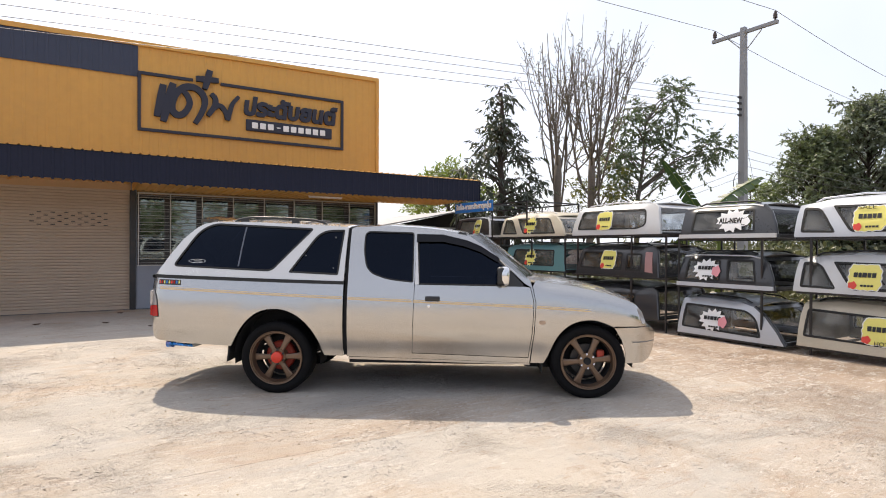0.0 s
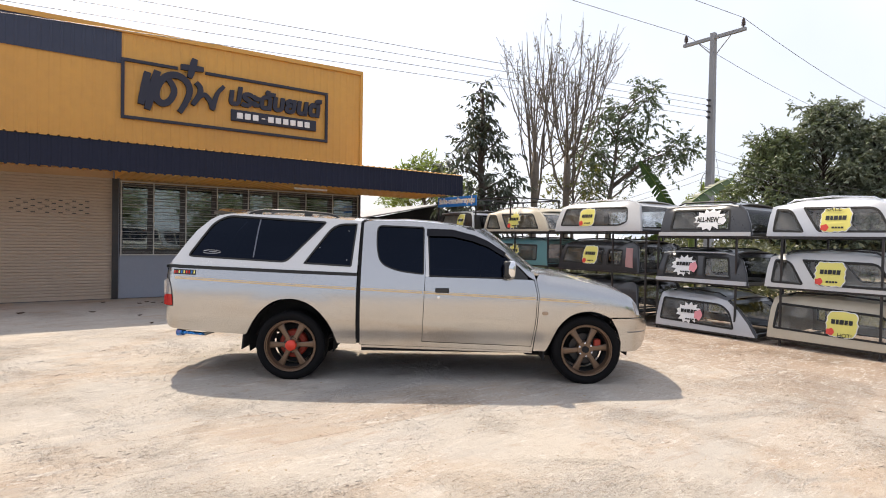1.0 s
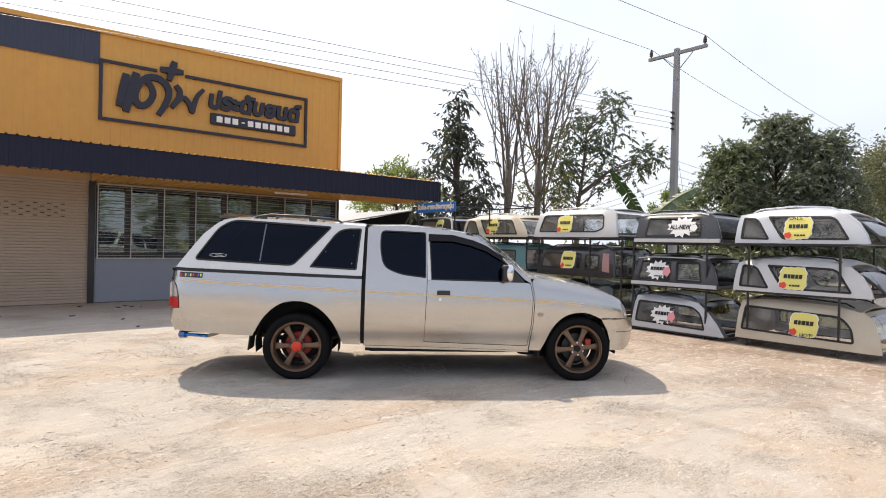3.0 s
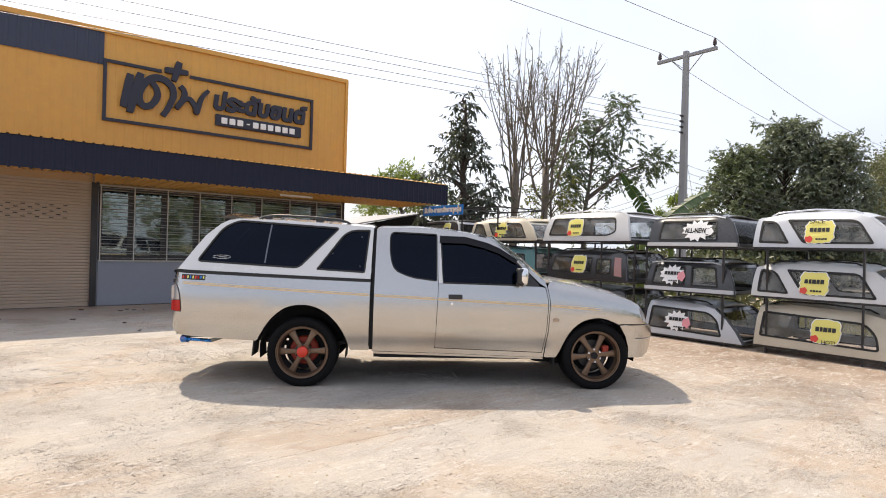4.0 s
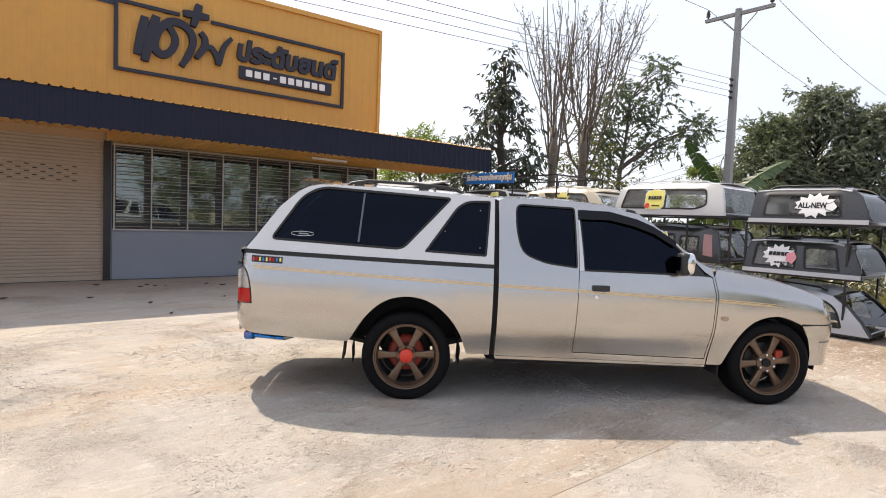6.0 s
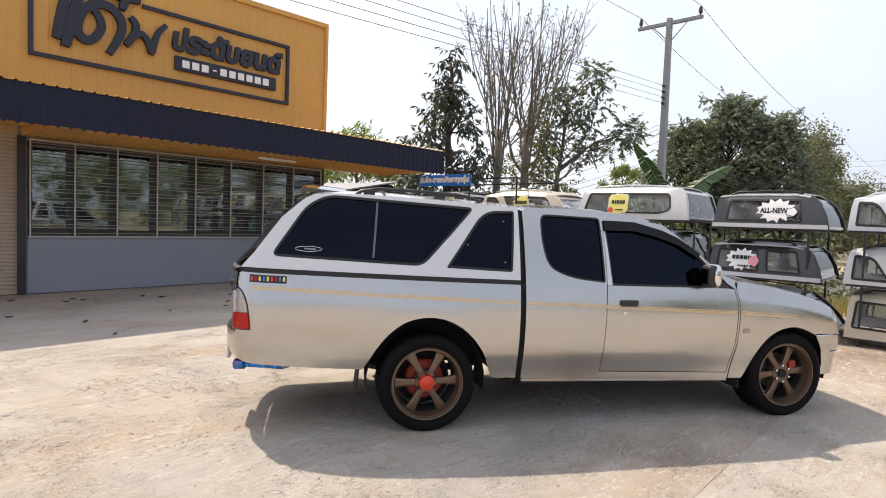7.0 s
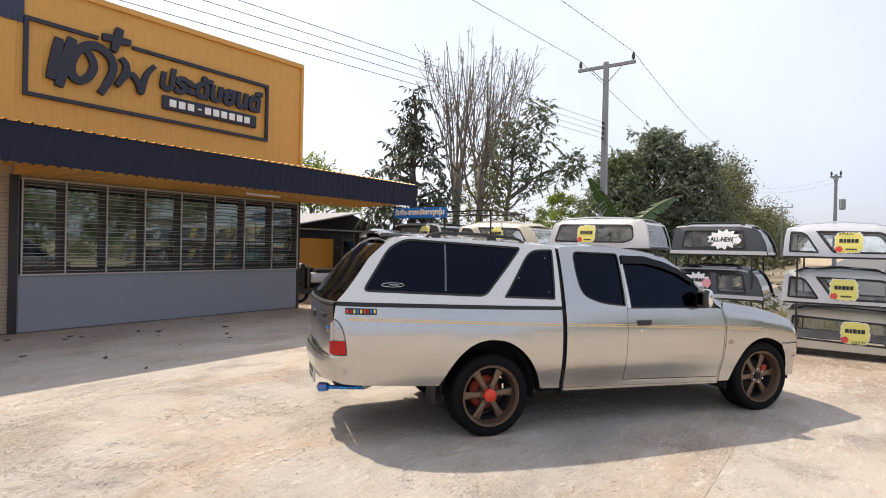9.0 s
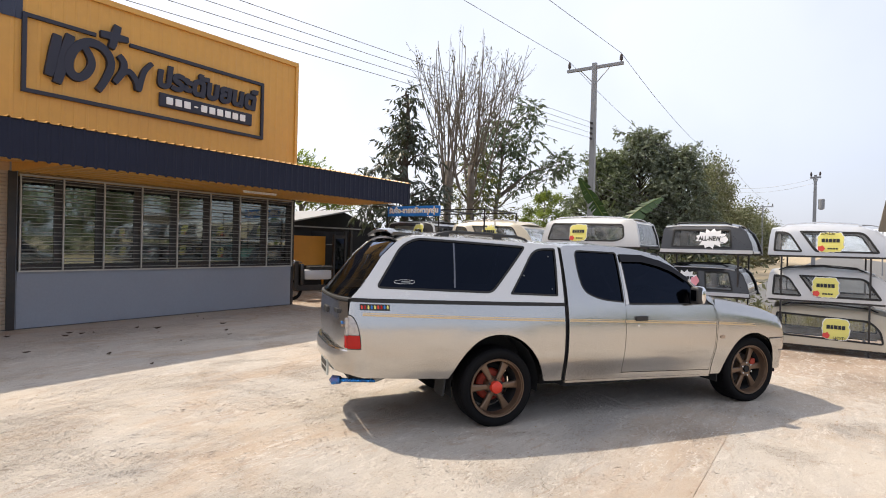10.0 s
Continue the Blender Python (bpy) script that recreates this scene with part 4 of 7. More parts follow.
both("cab_side", CAB, [RWIN, DOOR_HOLE], M_PAINT)
both("rear_side_glass", RWIN, [], M_TINT, off=-0.012, thick=0.0)
both("glass_seal", RWIN, [shrink(RWIN, 0.012)], M_RUBBER, off=0.001, thick=0.006)
DOOR = [(1.313, 0.404), (2.400, 0.372), (2.434, 0.60), (2.449, 0.889), (2.419, 1.030), (2.36, 1.036), (1.336, 1.048)]
doors = both("door", DOOR, [], M_PAINT)
FWIN = [(1.378, 1.05), (2.36, 1.038), (2.352, 1.062), (2.125, 1.272), (1.955, 1.373), (1.828, 1.42), (1.60, 1.470), (1.352, 1.474)]
both("front_side_glass", FWIN, [], M_TINT, off=-0.012, thick=0.0)
both("window_seal", FWIN, [shrink(FWIN, 0.014)], M_RUBBER, off=-0.002, thick=0.008)
both("door_pillar", [(1.336, 1.05), (1.375, 1.05), (1.352, 1.42), (1.340, 1.42)], [], M_CANOPY_PAINT, off=0.002, label="pale painted door pillar")
both("rain_visor", [(1.345, 1.425), (1.60, 1.425), (1.80, 1.385), (1.955, 1.335), (2.12, 1.245), (2.135, 1.283), (1.96, 1.388), (1.83, 1.438), (1.60, 1.490), (1.345, 1.494)], [], M_VISOR, off=0.016, thick=0.003, label="smoked plastic rain visor")
both("quarter_trim", [(2.22, 1.04), (2.36, 1.038), (2.352, 1.062), (2.21, 1.195)], [], M_BLACKPL, off=0.003, thick=0.004)
for d, k in zip(doors, (-1, 1)):
    y = k * hw(1.5, 0.92)
    part("handle", boxes(((1.435, y - 0.022, 0.895), (1.575, y + 0.022, 0.943)), bevel=0.012), M_BLACKPL, d, "black pull handle")
    part("lock", lathe(bmesh.new(), [(0.0, -0.008), (0.014, -0.006), (0.014, 0.006), (0.0, 0.008)], 12, (1.47, k * hw(1.47, 0.85), 0.85)), M_CHROME, d)
FENDER = [(2.425, 0.322)] + F_ARCH + [(3.20, 0.676), (3.485, 0.676), (3.455, 0.80), (3.40, 0.868), (3.33, 0.908), (3.20, 0.955), (3.07, 0.990), (2.821, 1.042), (2.476, 1.088), (2.444, 1.04), (2.474, 0.889), (2.459, 0.60)]
both("fender", FENDER, [], M_PAINT)
BUMP = [(3.195, 0.660), (3.262, 0.548), (3.303, 0.43), (3.306, 0.33), (3.46, 0.33), (3.535, 0.36), (3.578, 0.42), (3.598, 0.53), (3.59, 0.61), (3.545, 0.655), (3.485, 0.668)]
both("front_bumper", BUMP, [], M_PAINT, off=0.006, label="painted wrap-round bumper")
both("bumper_groove", [(3.36, 0.527), (3.575, 0.518), (3.575, 0.526), (3.36, 0.536)], [], M_SLATE, off=0.0085, thick=0.004)
nose = lambda s, z: hw(undrawn(s), z) + 0.004
part("bumper_face", sweep(fore(dense([(3.46, 0.33), (3.535, 0.36), (3.578, 0.42), (3.598, 0.53), (3.59, 0.61), (3.545, 0.655), (3.485, 0.668)], 0.03)), nose, 0, 16, bow=0.07), M_PAINT, truck, smooth=True)
part("grille", sweep(fore(dense([(3.49, 0.672), (3.482, 0.69), (3.455, 0.80)])), lambda s, z: 0.56, 0, 8, bow=0.05), M_BLACKPL, truck, smooth=True)
both("headlight", [(3.445, 0.70), (3.480, 0.702), (3.455, 0.80), (3.42, 0.846), (3.405, 0.83)], [], M_TAILCLEAR, off=0.004, thick=0.02, label="clear headlight lens")
both("side_marker", rounded([(2.50, 0.69), (2.56, 0.69), (2.56, 0.725), (2.50, 0.725)], 0.016), [], M_AMBER, off=0.006, thick=0.01)
hood_line = fore(dense([(2.40, 1.108), (2.476, 1.091), (2.821, 1.045), (3.07, 0.993), (3.20, 0.958), (3.33, 0.911), (3.40, 0.871), (3.455, 0.80)], 0.05))
part("bonnet", sweep(hood_line, lambda s, z: hw(undrawn(s), z) - 0.003, 0.045, 16), M_PAINT, truck, smooth=True, thick=0.02)
part("windscreen", sweep(lifted(dense([(1.835, 1.49), (2.10, 1.305), (2.328, 1.135), (2.41, 1.08)], 0.05)), lambda s, z: hw(s, z) - 0.035, 0.03, 16, bow=0.15), M_SCREEN, truck, smooth=True)
for k in (-1, 1):
    pillar = part("windscreen_pillar", sweep(lifted(dense([(1.80, 1.497), (2.10, 1.303), (2.328, 1.133), (2.43, 1.085)], 0.05)), lambda s, z: 0.022, 0.004, 2), M_PAINT, truck, smooth=True, thick=0.02)
    for v in pillar.data.vertices:
        v.co.y += k * (hw(v.co.x, v.co.z) - 0.022)
part("cab_roof", sweep(lifted(dense([(0.70, 1.538), (0.74, 1.557), (1.109, 1.567), (1.393, 1.551), (1.584, 1.532), (1.80, 1.500), (1.84, 1.488)])), lambda s, z: hw(s, z) - 0.002, 0.035, 14), M_PAINT, truck, smooth=True, thick=0.02)
part("cab_back", boxes(((0.685, -0.78, 0.36), (0.70, 0.78, 1.05))), M_BLACKPL, truck)
part("cab_back_upper", sweep(dense([(0.695, 1.05), (0.70, 1.54)]), lambda s, z: hw(s, z) - 0.01, 0, 4), M_DARK, truck)
both("sill", [(0.70, 0.334), (2.42, 0.300), (2.415, 0.316), (1.30, 0.346), (0.70, 0.356)], [], M_PAINT, off=-0.008, thick=0.04)
for k in (-1, 1):
    bm = bmesh.new()
    tube(bm, [(2.32, k * 0.35, 1.11), (2.25, k * 0.1, 1.17), (2.20, -0.3 + k * 0.1, 1.20)], 0.008, 5)
    part("wiper", bm, M_BLACKPL, truck, "black wiper arm")
both("roof_gutter_cap", [(1.74, 1.498), (1.80, 1.490), (1.83, 1.482), (1.81, 1.505), (1.75, 1.515)], [], M_BLACKPL, off=0.004, thick=0.01)

# bed canopy
CANOPY = [(-1.262, 1.122), (0.655, 1.075), (0.668, 1.552), (0.64, 1.558), (0.176, 1.582), (-0.285, 1.60), (-0.70, 1.604), (-0.80, 1.588), (-0.875, 1.552), (-1.007, 1.440), (-1.182, 1.210)]
CW1 = rounded([(-1.075, 1.195), (-0.055, 1.155), (0.335, 1.545), (-0.70, 1.594), (-0.845, 1.525)], [0.06, 0.06, 0.05, 0.12, 0.16], 6)
CW2 = rounded([(0.110, 1.148), (0.598, 1.128), (0.636, 1.533), (0.40, 1.528)], [0.02, 0.02, 0.02, 0.12], 5)
both("canopy_side", CANOPY, [CW1, CW2], M_CANOPY_PAINT)
for w in (CW1, CW2):
    both("canopy_glass", w, [], M_TINT, off=-0.010, thick=0.0)
    both("canopy_seal", w, [shrink(w, 0.016)], M_RUBBER, off=0.002, thick=0.010)
both("glass_divider", [(-0.400, 1.20), (-0.386, 1.20), (-0.356, 1.555), (-0.370, 1.555)], [], M_SLATE, off=-0.006, thick=0.004)
for s, z in ((0.27, 1.30), (0.55, 1.46), (0.545, 1.19)):
    both("glass_clip", rounded([(s - 0.006, z - 0.006), (s + 0.006, z - 0.006), (s + 0.006, z + 0.006), (s - 0.006, z + 0.006)], 0.005), [], M_GREYSTEEL, off=-0.002, thick=0.006)
oval = [(-0.825 + 0.092 * math.cos(t), 1.244 + 0.017 * math.sin(t)) for t in [2 * math.pi * k / 24 for k in range(24)]]
both("oval_badge", oval, [shrink(oval, 0.0024)], M_WHITE, off=-0.006, thick=0.002, sides=(False,), label="thin white oval outline")
both("badge_bar", rounded([(-0.855, 1.241), (-0.775, 1.238), (-0.775, 1.247), (-0.855, 1.250)], 0.003), [], M_GREYSTEEL, off=-0.006, thick=0.002, sides=(False,))
both("rubber_strip", [(-1.285, 1.094), (0.658, 1.047), (0.658, 1.073), (-1.275, 1.120)], [], M_RUBBER, off=0.008, thick=0.03, label="black rubber strip under the canopy")
# dark strip painted as the shade in the gap between bed and cab
both("front_gap_strip", [(0.650, 0.37), (0.690, 0.37), (0.698, 1.54), (0.670, 1.545)], [], M_DARK, off=-0.03, thick=0.02)
part("canopy_top", sweep(lifted(dense([(0.668, 1.545), (0.64, 1.557), (0.176, 1.581), (-0.285, 1.599), (-0.70, 1.603), (-0.80, 1.587), (-0.86, 1.56)][::-1])), lambda s, z: hw(s, z) - 0.002, 0.045, 14), M_CANOPY_PAINT, truck, smooth=True, thick=0.02)
hatch = lifted(dense([(-1.262, 1.125), (-1.182, 1.210), (-1.007, 1.440), (-0.875, 1.552), (-0.85, 1.565)], 0.04))
part("hatch_glass", sweep(hatch, lambda s, z: hw(s, z) - 0.03, 0.0, 14, bow=lambda s, z: -0.04 - 0.05 * max(0.0, min(1.0, (1.65 - z) / 0.5)), bend=3), M_HATCH, truck, "dark tinted rear hatch glass", smooth=True)
part("hatch_frame", sweep([(-1.262, 1.124), (-1.300, 1.120), (-1.305, 1.106), (-1.300, 1.092), (-1.262, 1.088)], lambda s, z: 0.640, 0.0, 14, bow=-0.078, bend=3), M_RUBBER, truck, smooth=True)
sp = sweep([(-0.905, 1.666), (-0.885, 1.681), (-0.84, 1.684), (-0.70, 1.672), (-0.58, 1.660)], lambda s, z: 0.46, 0.045, 12)
part("spoiler", sp, M_GLOSSBLACK, truck, "black roof spoiler", smooth=True, thick=0.03)
for k in (-1, 1):
    part("spoiler_foot", boxes(((-0.84, k * 0.40 - 0.03, 1.60), (-0.76, k * 0.40 + 0.03, 1.675)), bevel=0.012), M_BLACKPL, truck, smooth=True)
for k in (-1, 1):
    part("roof_rail", tube(bmesh.new(), [(-0.55, k * 0.50, 1.630), (-0.48, k * 0.50, 1.675), (-0.35, k * 0.50, 1.698), (0.0, k * 0.50, 1.690), (0.30, k * 0.50, 1.670), (0.38, k * 0.50, 1.650), (0.45, k * 0.50, 1.605)], [0.012, 0.014, 0.014, 0.014, 0.014, 0.013, 0.010], 8), M_BLACKPL, truck, "black roof rail", smooth=True, split=80)
    for s in (-0.42, 0.1):
        part("rail_foot", boxes(((s - 0.04, k * 0.50 - 0.015, 1.625), (s + 0.04, k * 0.50 + 0.015, 1.690)), bevel=0.008), M_BLACKPL, truck)
part("roof_bar", tube(bmesh.new(), [(-0.30, -0.50, 1.685), (-0.30, 0.50, 1.700)], 0.012, 8), M_BLACKPL, truck)
part("roof_bar", tube(bmesh.new(), [(0.20, -0.50, 1.675), (0.20, 0.50, 1.690)], 0.012, 8), M_BLACKPL, truck)
# pinstripes
for z0, z1 in ((0.0, 0.014), (0.019, 0.026)):
    both("pinstripe", [(-1.18, 0.984 + z0), (0.646, 0.908 + z0), (0.646, 0.908 + z1), (-1.18, 0.984 + z1)], [], M_STRIPE, off=0.0015, thick=0.001)
    both("pinstripe", [(0.70, 0.906 + z0), (1.308, 0.883 + z0), (1.308, 0.883 + z1), (0.70, 0.906 + z1)], [], M_STRIPE, off=0.0015, thick=0.001)
    both("pinstripe", [(1.32, 0.882 + z0), (2.44, 0.838 + z0), (2.44, 0.838 + z1), (1.32, 0.882 + z1)], [], M_STRIPE, off=0.0015, thick=0.001)
    both("pinstripe", [(2.48, 0.836 + z0), (3.02, 0.806 + z0), (2.90, 0.812 + z1), (2.48, 0.836 + z1)], [], M_STRIPE, off=0.0015, thick=0.001)
# coloured badge blocks on the bed side
for i, c in enumerate((M_RED, M_TAILRED, M_STICKYELLOW, M_BLUE, M_STICKYELLOW, M_RED, M_TAILRED, M_BLUE, M_STICKYELLOW)):
    s = -1.195 + i * 0.026
    both("badge_block", rounded([(s + 0.002, 1.037), (s + 0.016, 1.0365), (s + 0.016, 1.068), (s + 0.002, 1.069)], 0.005, 2), [], c, off=0.003, thick=0.002, sides=(False,), label="small coloured block")
both("badge_backing", [(-1.201, 1.030), (-0.961, 1.024), (-0.961, 1.073), (-1.201, 1.079)], [], M_INK, off=0.0015, thick=0.001, sides=(False,))
# tail end
both("tail_lamp_bezel", [(-1.289, 0.706), (-1.188, 0.710), (-1.190, 0.76), (-1.197, 0.82), (-1.209, 0.88), (-1.227, 0.935), (-1.248, 0.972), (-1.270, 0.989), (-1.289, 0.990)], [], M_BLACKPL, off=0.003, thick=0.02, step=0.025)
part("tailgate", sweep(fore([(-1.284, 1.088), (-1.290, 0.95), (-1.288, 0.82), (-1.278, 0.70)]), lambda s, z: hw(-1.284, z) + 0.004, 0, 18, bow=-0.07, bend=4), M_PAINT, truck, smooth=True, thick=0.0)
part("rear_bumper", sweep(fore(dense([(-1.235, 0.700), (-1.262, 0.698), (-1.274, 0.685), (-1.277, 0.62), (-1.274, 0.55), (-1.25, 0.492), (-1.17, 0.474)], 0.03)), lambda s, z: hw(-1.273, z) - 0.006, 0, 36, bow=-0.12, bend=4), M_PAINT, truck, "painted rear step bumper", smooth=True)
both("tail_light_red", rounded([(-1.289, 0.714), (-1.195, 0.718), (-1.197, 0.76), (-1.205, 0.824), (-1.289, 0.821)], [0.004, 0.012, 0.02, 0.003, 0.003]), [], M_TAILRED, off=0.009, thick=0.02, step=0.025, label="red tail lamp lens")
both("tail_light_clear", rounded([(-1.289, 0.825), (-1.206, 0.828), (-1.216, 0.88), (-1.232, 0.928), (-1.251, 0.962), (-1.271, 0.980), (-1.289, 0.982)], [0.003, 0.004, 0.02, 0.02, 0.015, 0.01, 0.003]), [], M_TAILCLEAR, off=0.009, thick=0.02, step=0.025, label="clear tail lamp lens")
for k in (-1, 1):
    part("tail_lamp_back", boxes(((-1.322, min(k * 0.595, k * 0.655), 0.716), (-1.294, max(k * 0.595, k * 0.655), 0.816)), bevel=0.010), M_TAILRED, truck)
    part("tail_lamp_clear", boxes(((-1.322, min(k * 0.595, k * 0.655), 0.821), (-1.294, max(k * 0.595, k * 0.655), 0.965)), bevel=0.010), M_TAILCLEAR, truck)
part("tailgate_handle", boxes(((-1.388, -0.09, 0.945), (-1.35, 0.09, 1.0)), bevel=0.012), M_BLACKPL, truck)
part("tailgate_badge", boxes(((-1.366, -0.50, 0.985), (-1.33, -0.33, 1.02)), bevel=0.004), M_BLACKPL, truck, "dark lettering bar")
part("drive_badge", boxes(((-1.341, -0.575, 0.905), (-1.31, -0.535, 0.927)), bevel=0.004), M_BLUE, truck, "small blue block")
part("drive_badge", boxes(((-1.341, -0.58, 0.880), (-1.31, -0.53, 0.902)), bevel=0.004), M_AMBER, truck, "small orange block")
plate = part("registration_plate", boxes(((-1.405, -0.29, 0.42), (-1.39, 0.05, 0.57)), bevel=0.004), M_PLATE, truck, "white plate with plain bars")
part("plate_bars", boxes(((-1.409, -0.25, 0.49), (-1.404, 0.01, 0.535)), ((-1.409, -0.22, 0.440), (-1.404, -0.02, 0.47))), M_INK, plate)
bm = bmesh.new()
tube(bm, [(-1.375, -0.24, 0.366), (-1.350, -0.25, 0.368), (-1.285, -0.28, 0.370), (-1.27, -0.285, 0.370)], [0.004, 0.042, 0.036, 0.018], 14)
tube(bm, [(-1.275, -0.285, 0.370), (-1.00, -0.40, 0.376)], 0.018, 12)
part("exhaust_tip", bm, M_BLUEMETAL, truck, "blued steel exhaust tip", smooth=True)
part("exhaust_pipe", tube(bmesh.new(), [(-1.01, -0.395, 0.376), (-0.88, -0.40, 0.42), (-0.7, -0.40, 0.45), (-0.3, -0.30, 0.44), (0.3, -0.30, 0.44), (1.0, -0.3, 0.36)], 0.02, 8), M_GREYSTEEL, truck, smooth=True)
# underside, wheel wells and cab inside; near-black colour carries the shade beneath the truck
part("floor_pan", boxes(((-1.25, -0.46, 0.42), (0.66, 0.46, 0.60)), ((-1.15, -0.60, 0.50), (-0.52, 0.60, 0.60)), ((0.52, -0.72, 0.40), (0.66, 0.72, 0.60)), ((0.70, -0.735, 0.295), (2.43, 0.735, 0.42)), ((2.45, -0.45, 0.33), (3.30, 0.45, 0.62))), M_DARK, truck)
# three unseen blocks, added to stop light leaking under the truck
part("gearbox", boxes(((0.7, -0.30, 0.20), (2.3, 0.30, 0.30)), ((2.4, -0.36, 0.19), (3.2, 0.36, 0.33)), bevel=0.04), M_DARK, truck, "dark blocks under the cab, added to keep light out")
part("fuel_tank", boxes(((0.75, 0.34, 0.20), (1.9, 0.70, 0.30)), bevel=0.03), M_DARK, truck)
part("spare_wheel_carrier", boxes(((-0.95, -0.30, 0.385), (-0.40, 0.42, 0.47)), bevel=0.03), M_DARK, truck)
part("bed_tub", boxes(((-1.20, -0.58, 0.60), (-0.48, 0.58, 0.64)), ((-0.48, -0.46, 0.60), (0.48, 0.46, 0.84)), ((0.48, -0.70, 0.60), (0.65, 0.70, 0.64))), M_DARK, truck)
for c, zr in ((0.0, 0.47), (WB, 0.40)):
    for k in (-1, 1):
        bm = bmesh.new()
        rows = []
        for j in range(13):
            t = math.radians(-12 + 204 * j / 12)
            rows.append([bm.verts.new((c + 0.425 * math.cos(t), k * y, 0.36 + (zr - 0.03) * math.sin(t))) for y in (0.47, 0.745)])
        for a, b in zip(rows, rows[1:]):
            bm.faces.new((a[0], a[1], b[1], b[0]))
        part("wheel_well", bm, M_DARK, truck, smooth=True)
for s, k in ((-0.47, -1), (-0.47, 1), (2.54, -1), (2.54, 1)):
    bm = boxes(((-0.006, -0.11, -0.13), (0.006, 0.11, 0.10)))
    for v in bm.verts:
        v.co = Vector((s - 0.10 * (0.1 - v.co.z) * (1 if s < 0 else 0.3) + v.co.x, k * (0.64 if s < 0 else 0.655) + v.co.y, 0.42 + v.co.z * (1 if s < 0 else 1.45)))
    part("mud_flap", bm, M_RUBBER, truck, "black rubber mud flap")
part("rear_axle", tube(bmesh.new(), [(0, -0.60, 0.33), (0, -0.12, 0.33), (0, 0, 0.33), (0, 0.12, 0.33), (0, 0.60, 0.33)], [0.04, 0.05, 0.11, 0.05, 0.04], 10), M_BLACKSTEEL, truck, smooth=True)
for k in (-1, 1):
    part("leaf_spring", tube(bmesh.new(), [(-0.62, k * 0.5, 0.46), (-0.3, k * 0.5, 0.39), (0, k * 0.5, 0.37), (0.3, k * 0.5, 0.39), (0.58, k * 0.5, 0.45)], 0.03, 6), M_BLACKSTEEL, truck)
for y in (-0.36, 0.36):
    seat = boxes(((1.25, y - 0.25, 0.62), (1.72, y + 0.25, 0.78)), bevel=0.04)
    box(seat, (1.15, y - 0.24, 0.76), (1.29, y + 0.24, 1.22), 0.04)
    box(seat, (1.16, y - 0.13, 1.24), (1.26, y + 0.13, 1.40), 0.03)
    part("seat", seat, M_DIM, truck, "dark cloth seat", smooth=True)
part("dashboard", boxes(((2.02, -0.66, 0.72), (2.38, 0.66, 1.03)), bevel=0.05), M_DARK, truck)
wheel_ring = [(1.88 + 0.06 * math.sin(t), -0.36 + 0.18 * math.cos(t), 1.02 + 0.17 * math.sin(t)) for t in [2 * math.pi * k / 20 for k in range(21)]]
part("steering_wheel", tube(bmesh.new(), wheel_ring, 0.014, 6, caps=False), M_BLACKPL, truck, smooth=True)
# mirrors
for k in (-1, 1):
    y = k * 0.79
    lo, hi = (y, y + 0.13) if k > 0 else (y - 0.13, y)
    mid = (lo + hi) / 2
    mir = part("door_mirror", blob((2.150, mid, 1.136), (0.044, 0.064, 0.088), 4.2), M_BLACKPL, truck, "black door mirror with chrome cap", smooth=True, split=80)
    part("mirror_cap", blob((2.176, mid, 1.137), (0.050, 0.066, 0.090), 3.4), M_CHROME, mir, "chrome cap", smooth=True, split=80)
    part("mirror_face", boxes(((2.1025, lo + 0.030, 1.082), (2.107, hi - 0.030, 1.190)), bevel=0.001), M_TINT, mir)
    part("mirror_stalk", boxes(((2.16, min(y - k * 0.02, y + k * 0.03), 1.04), (2.21, max(y - k * 0.02, y + k * 0.03), 1.10)), bevel=0.008), M_BLACKPL, mir)

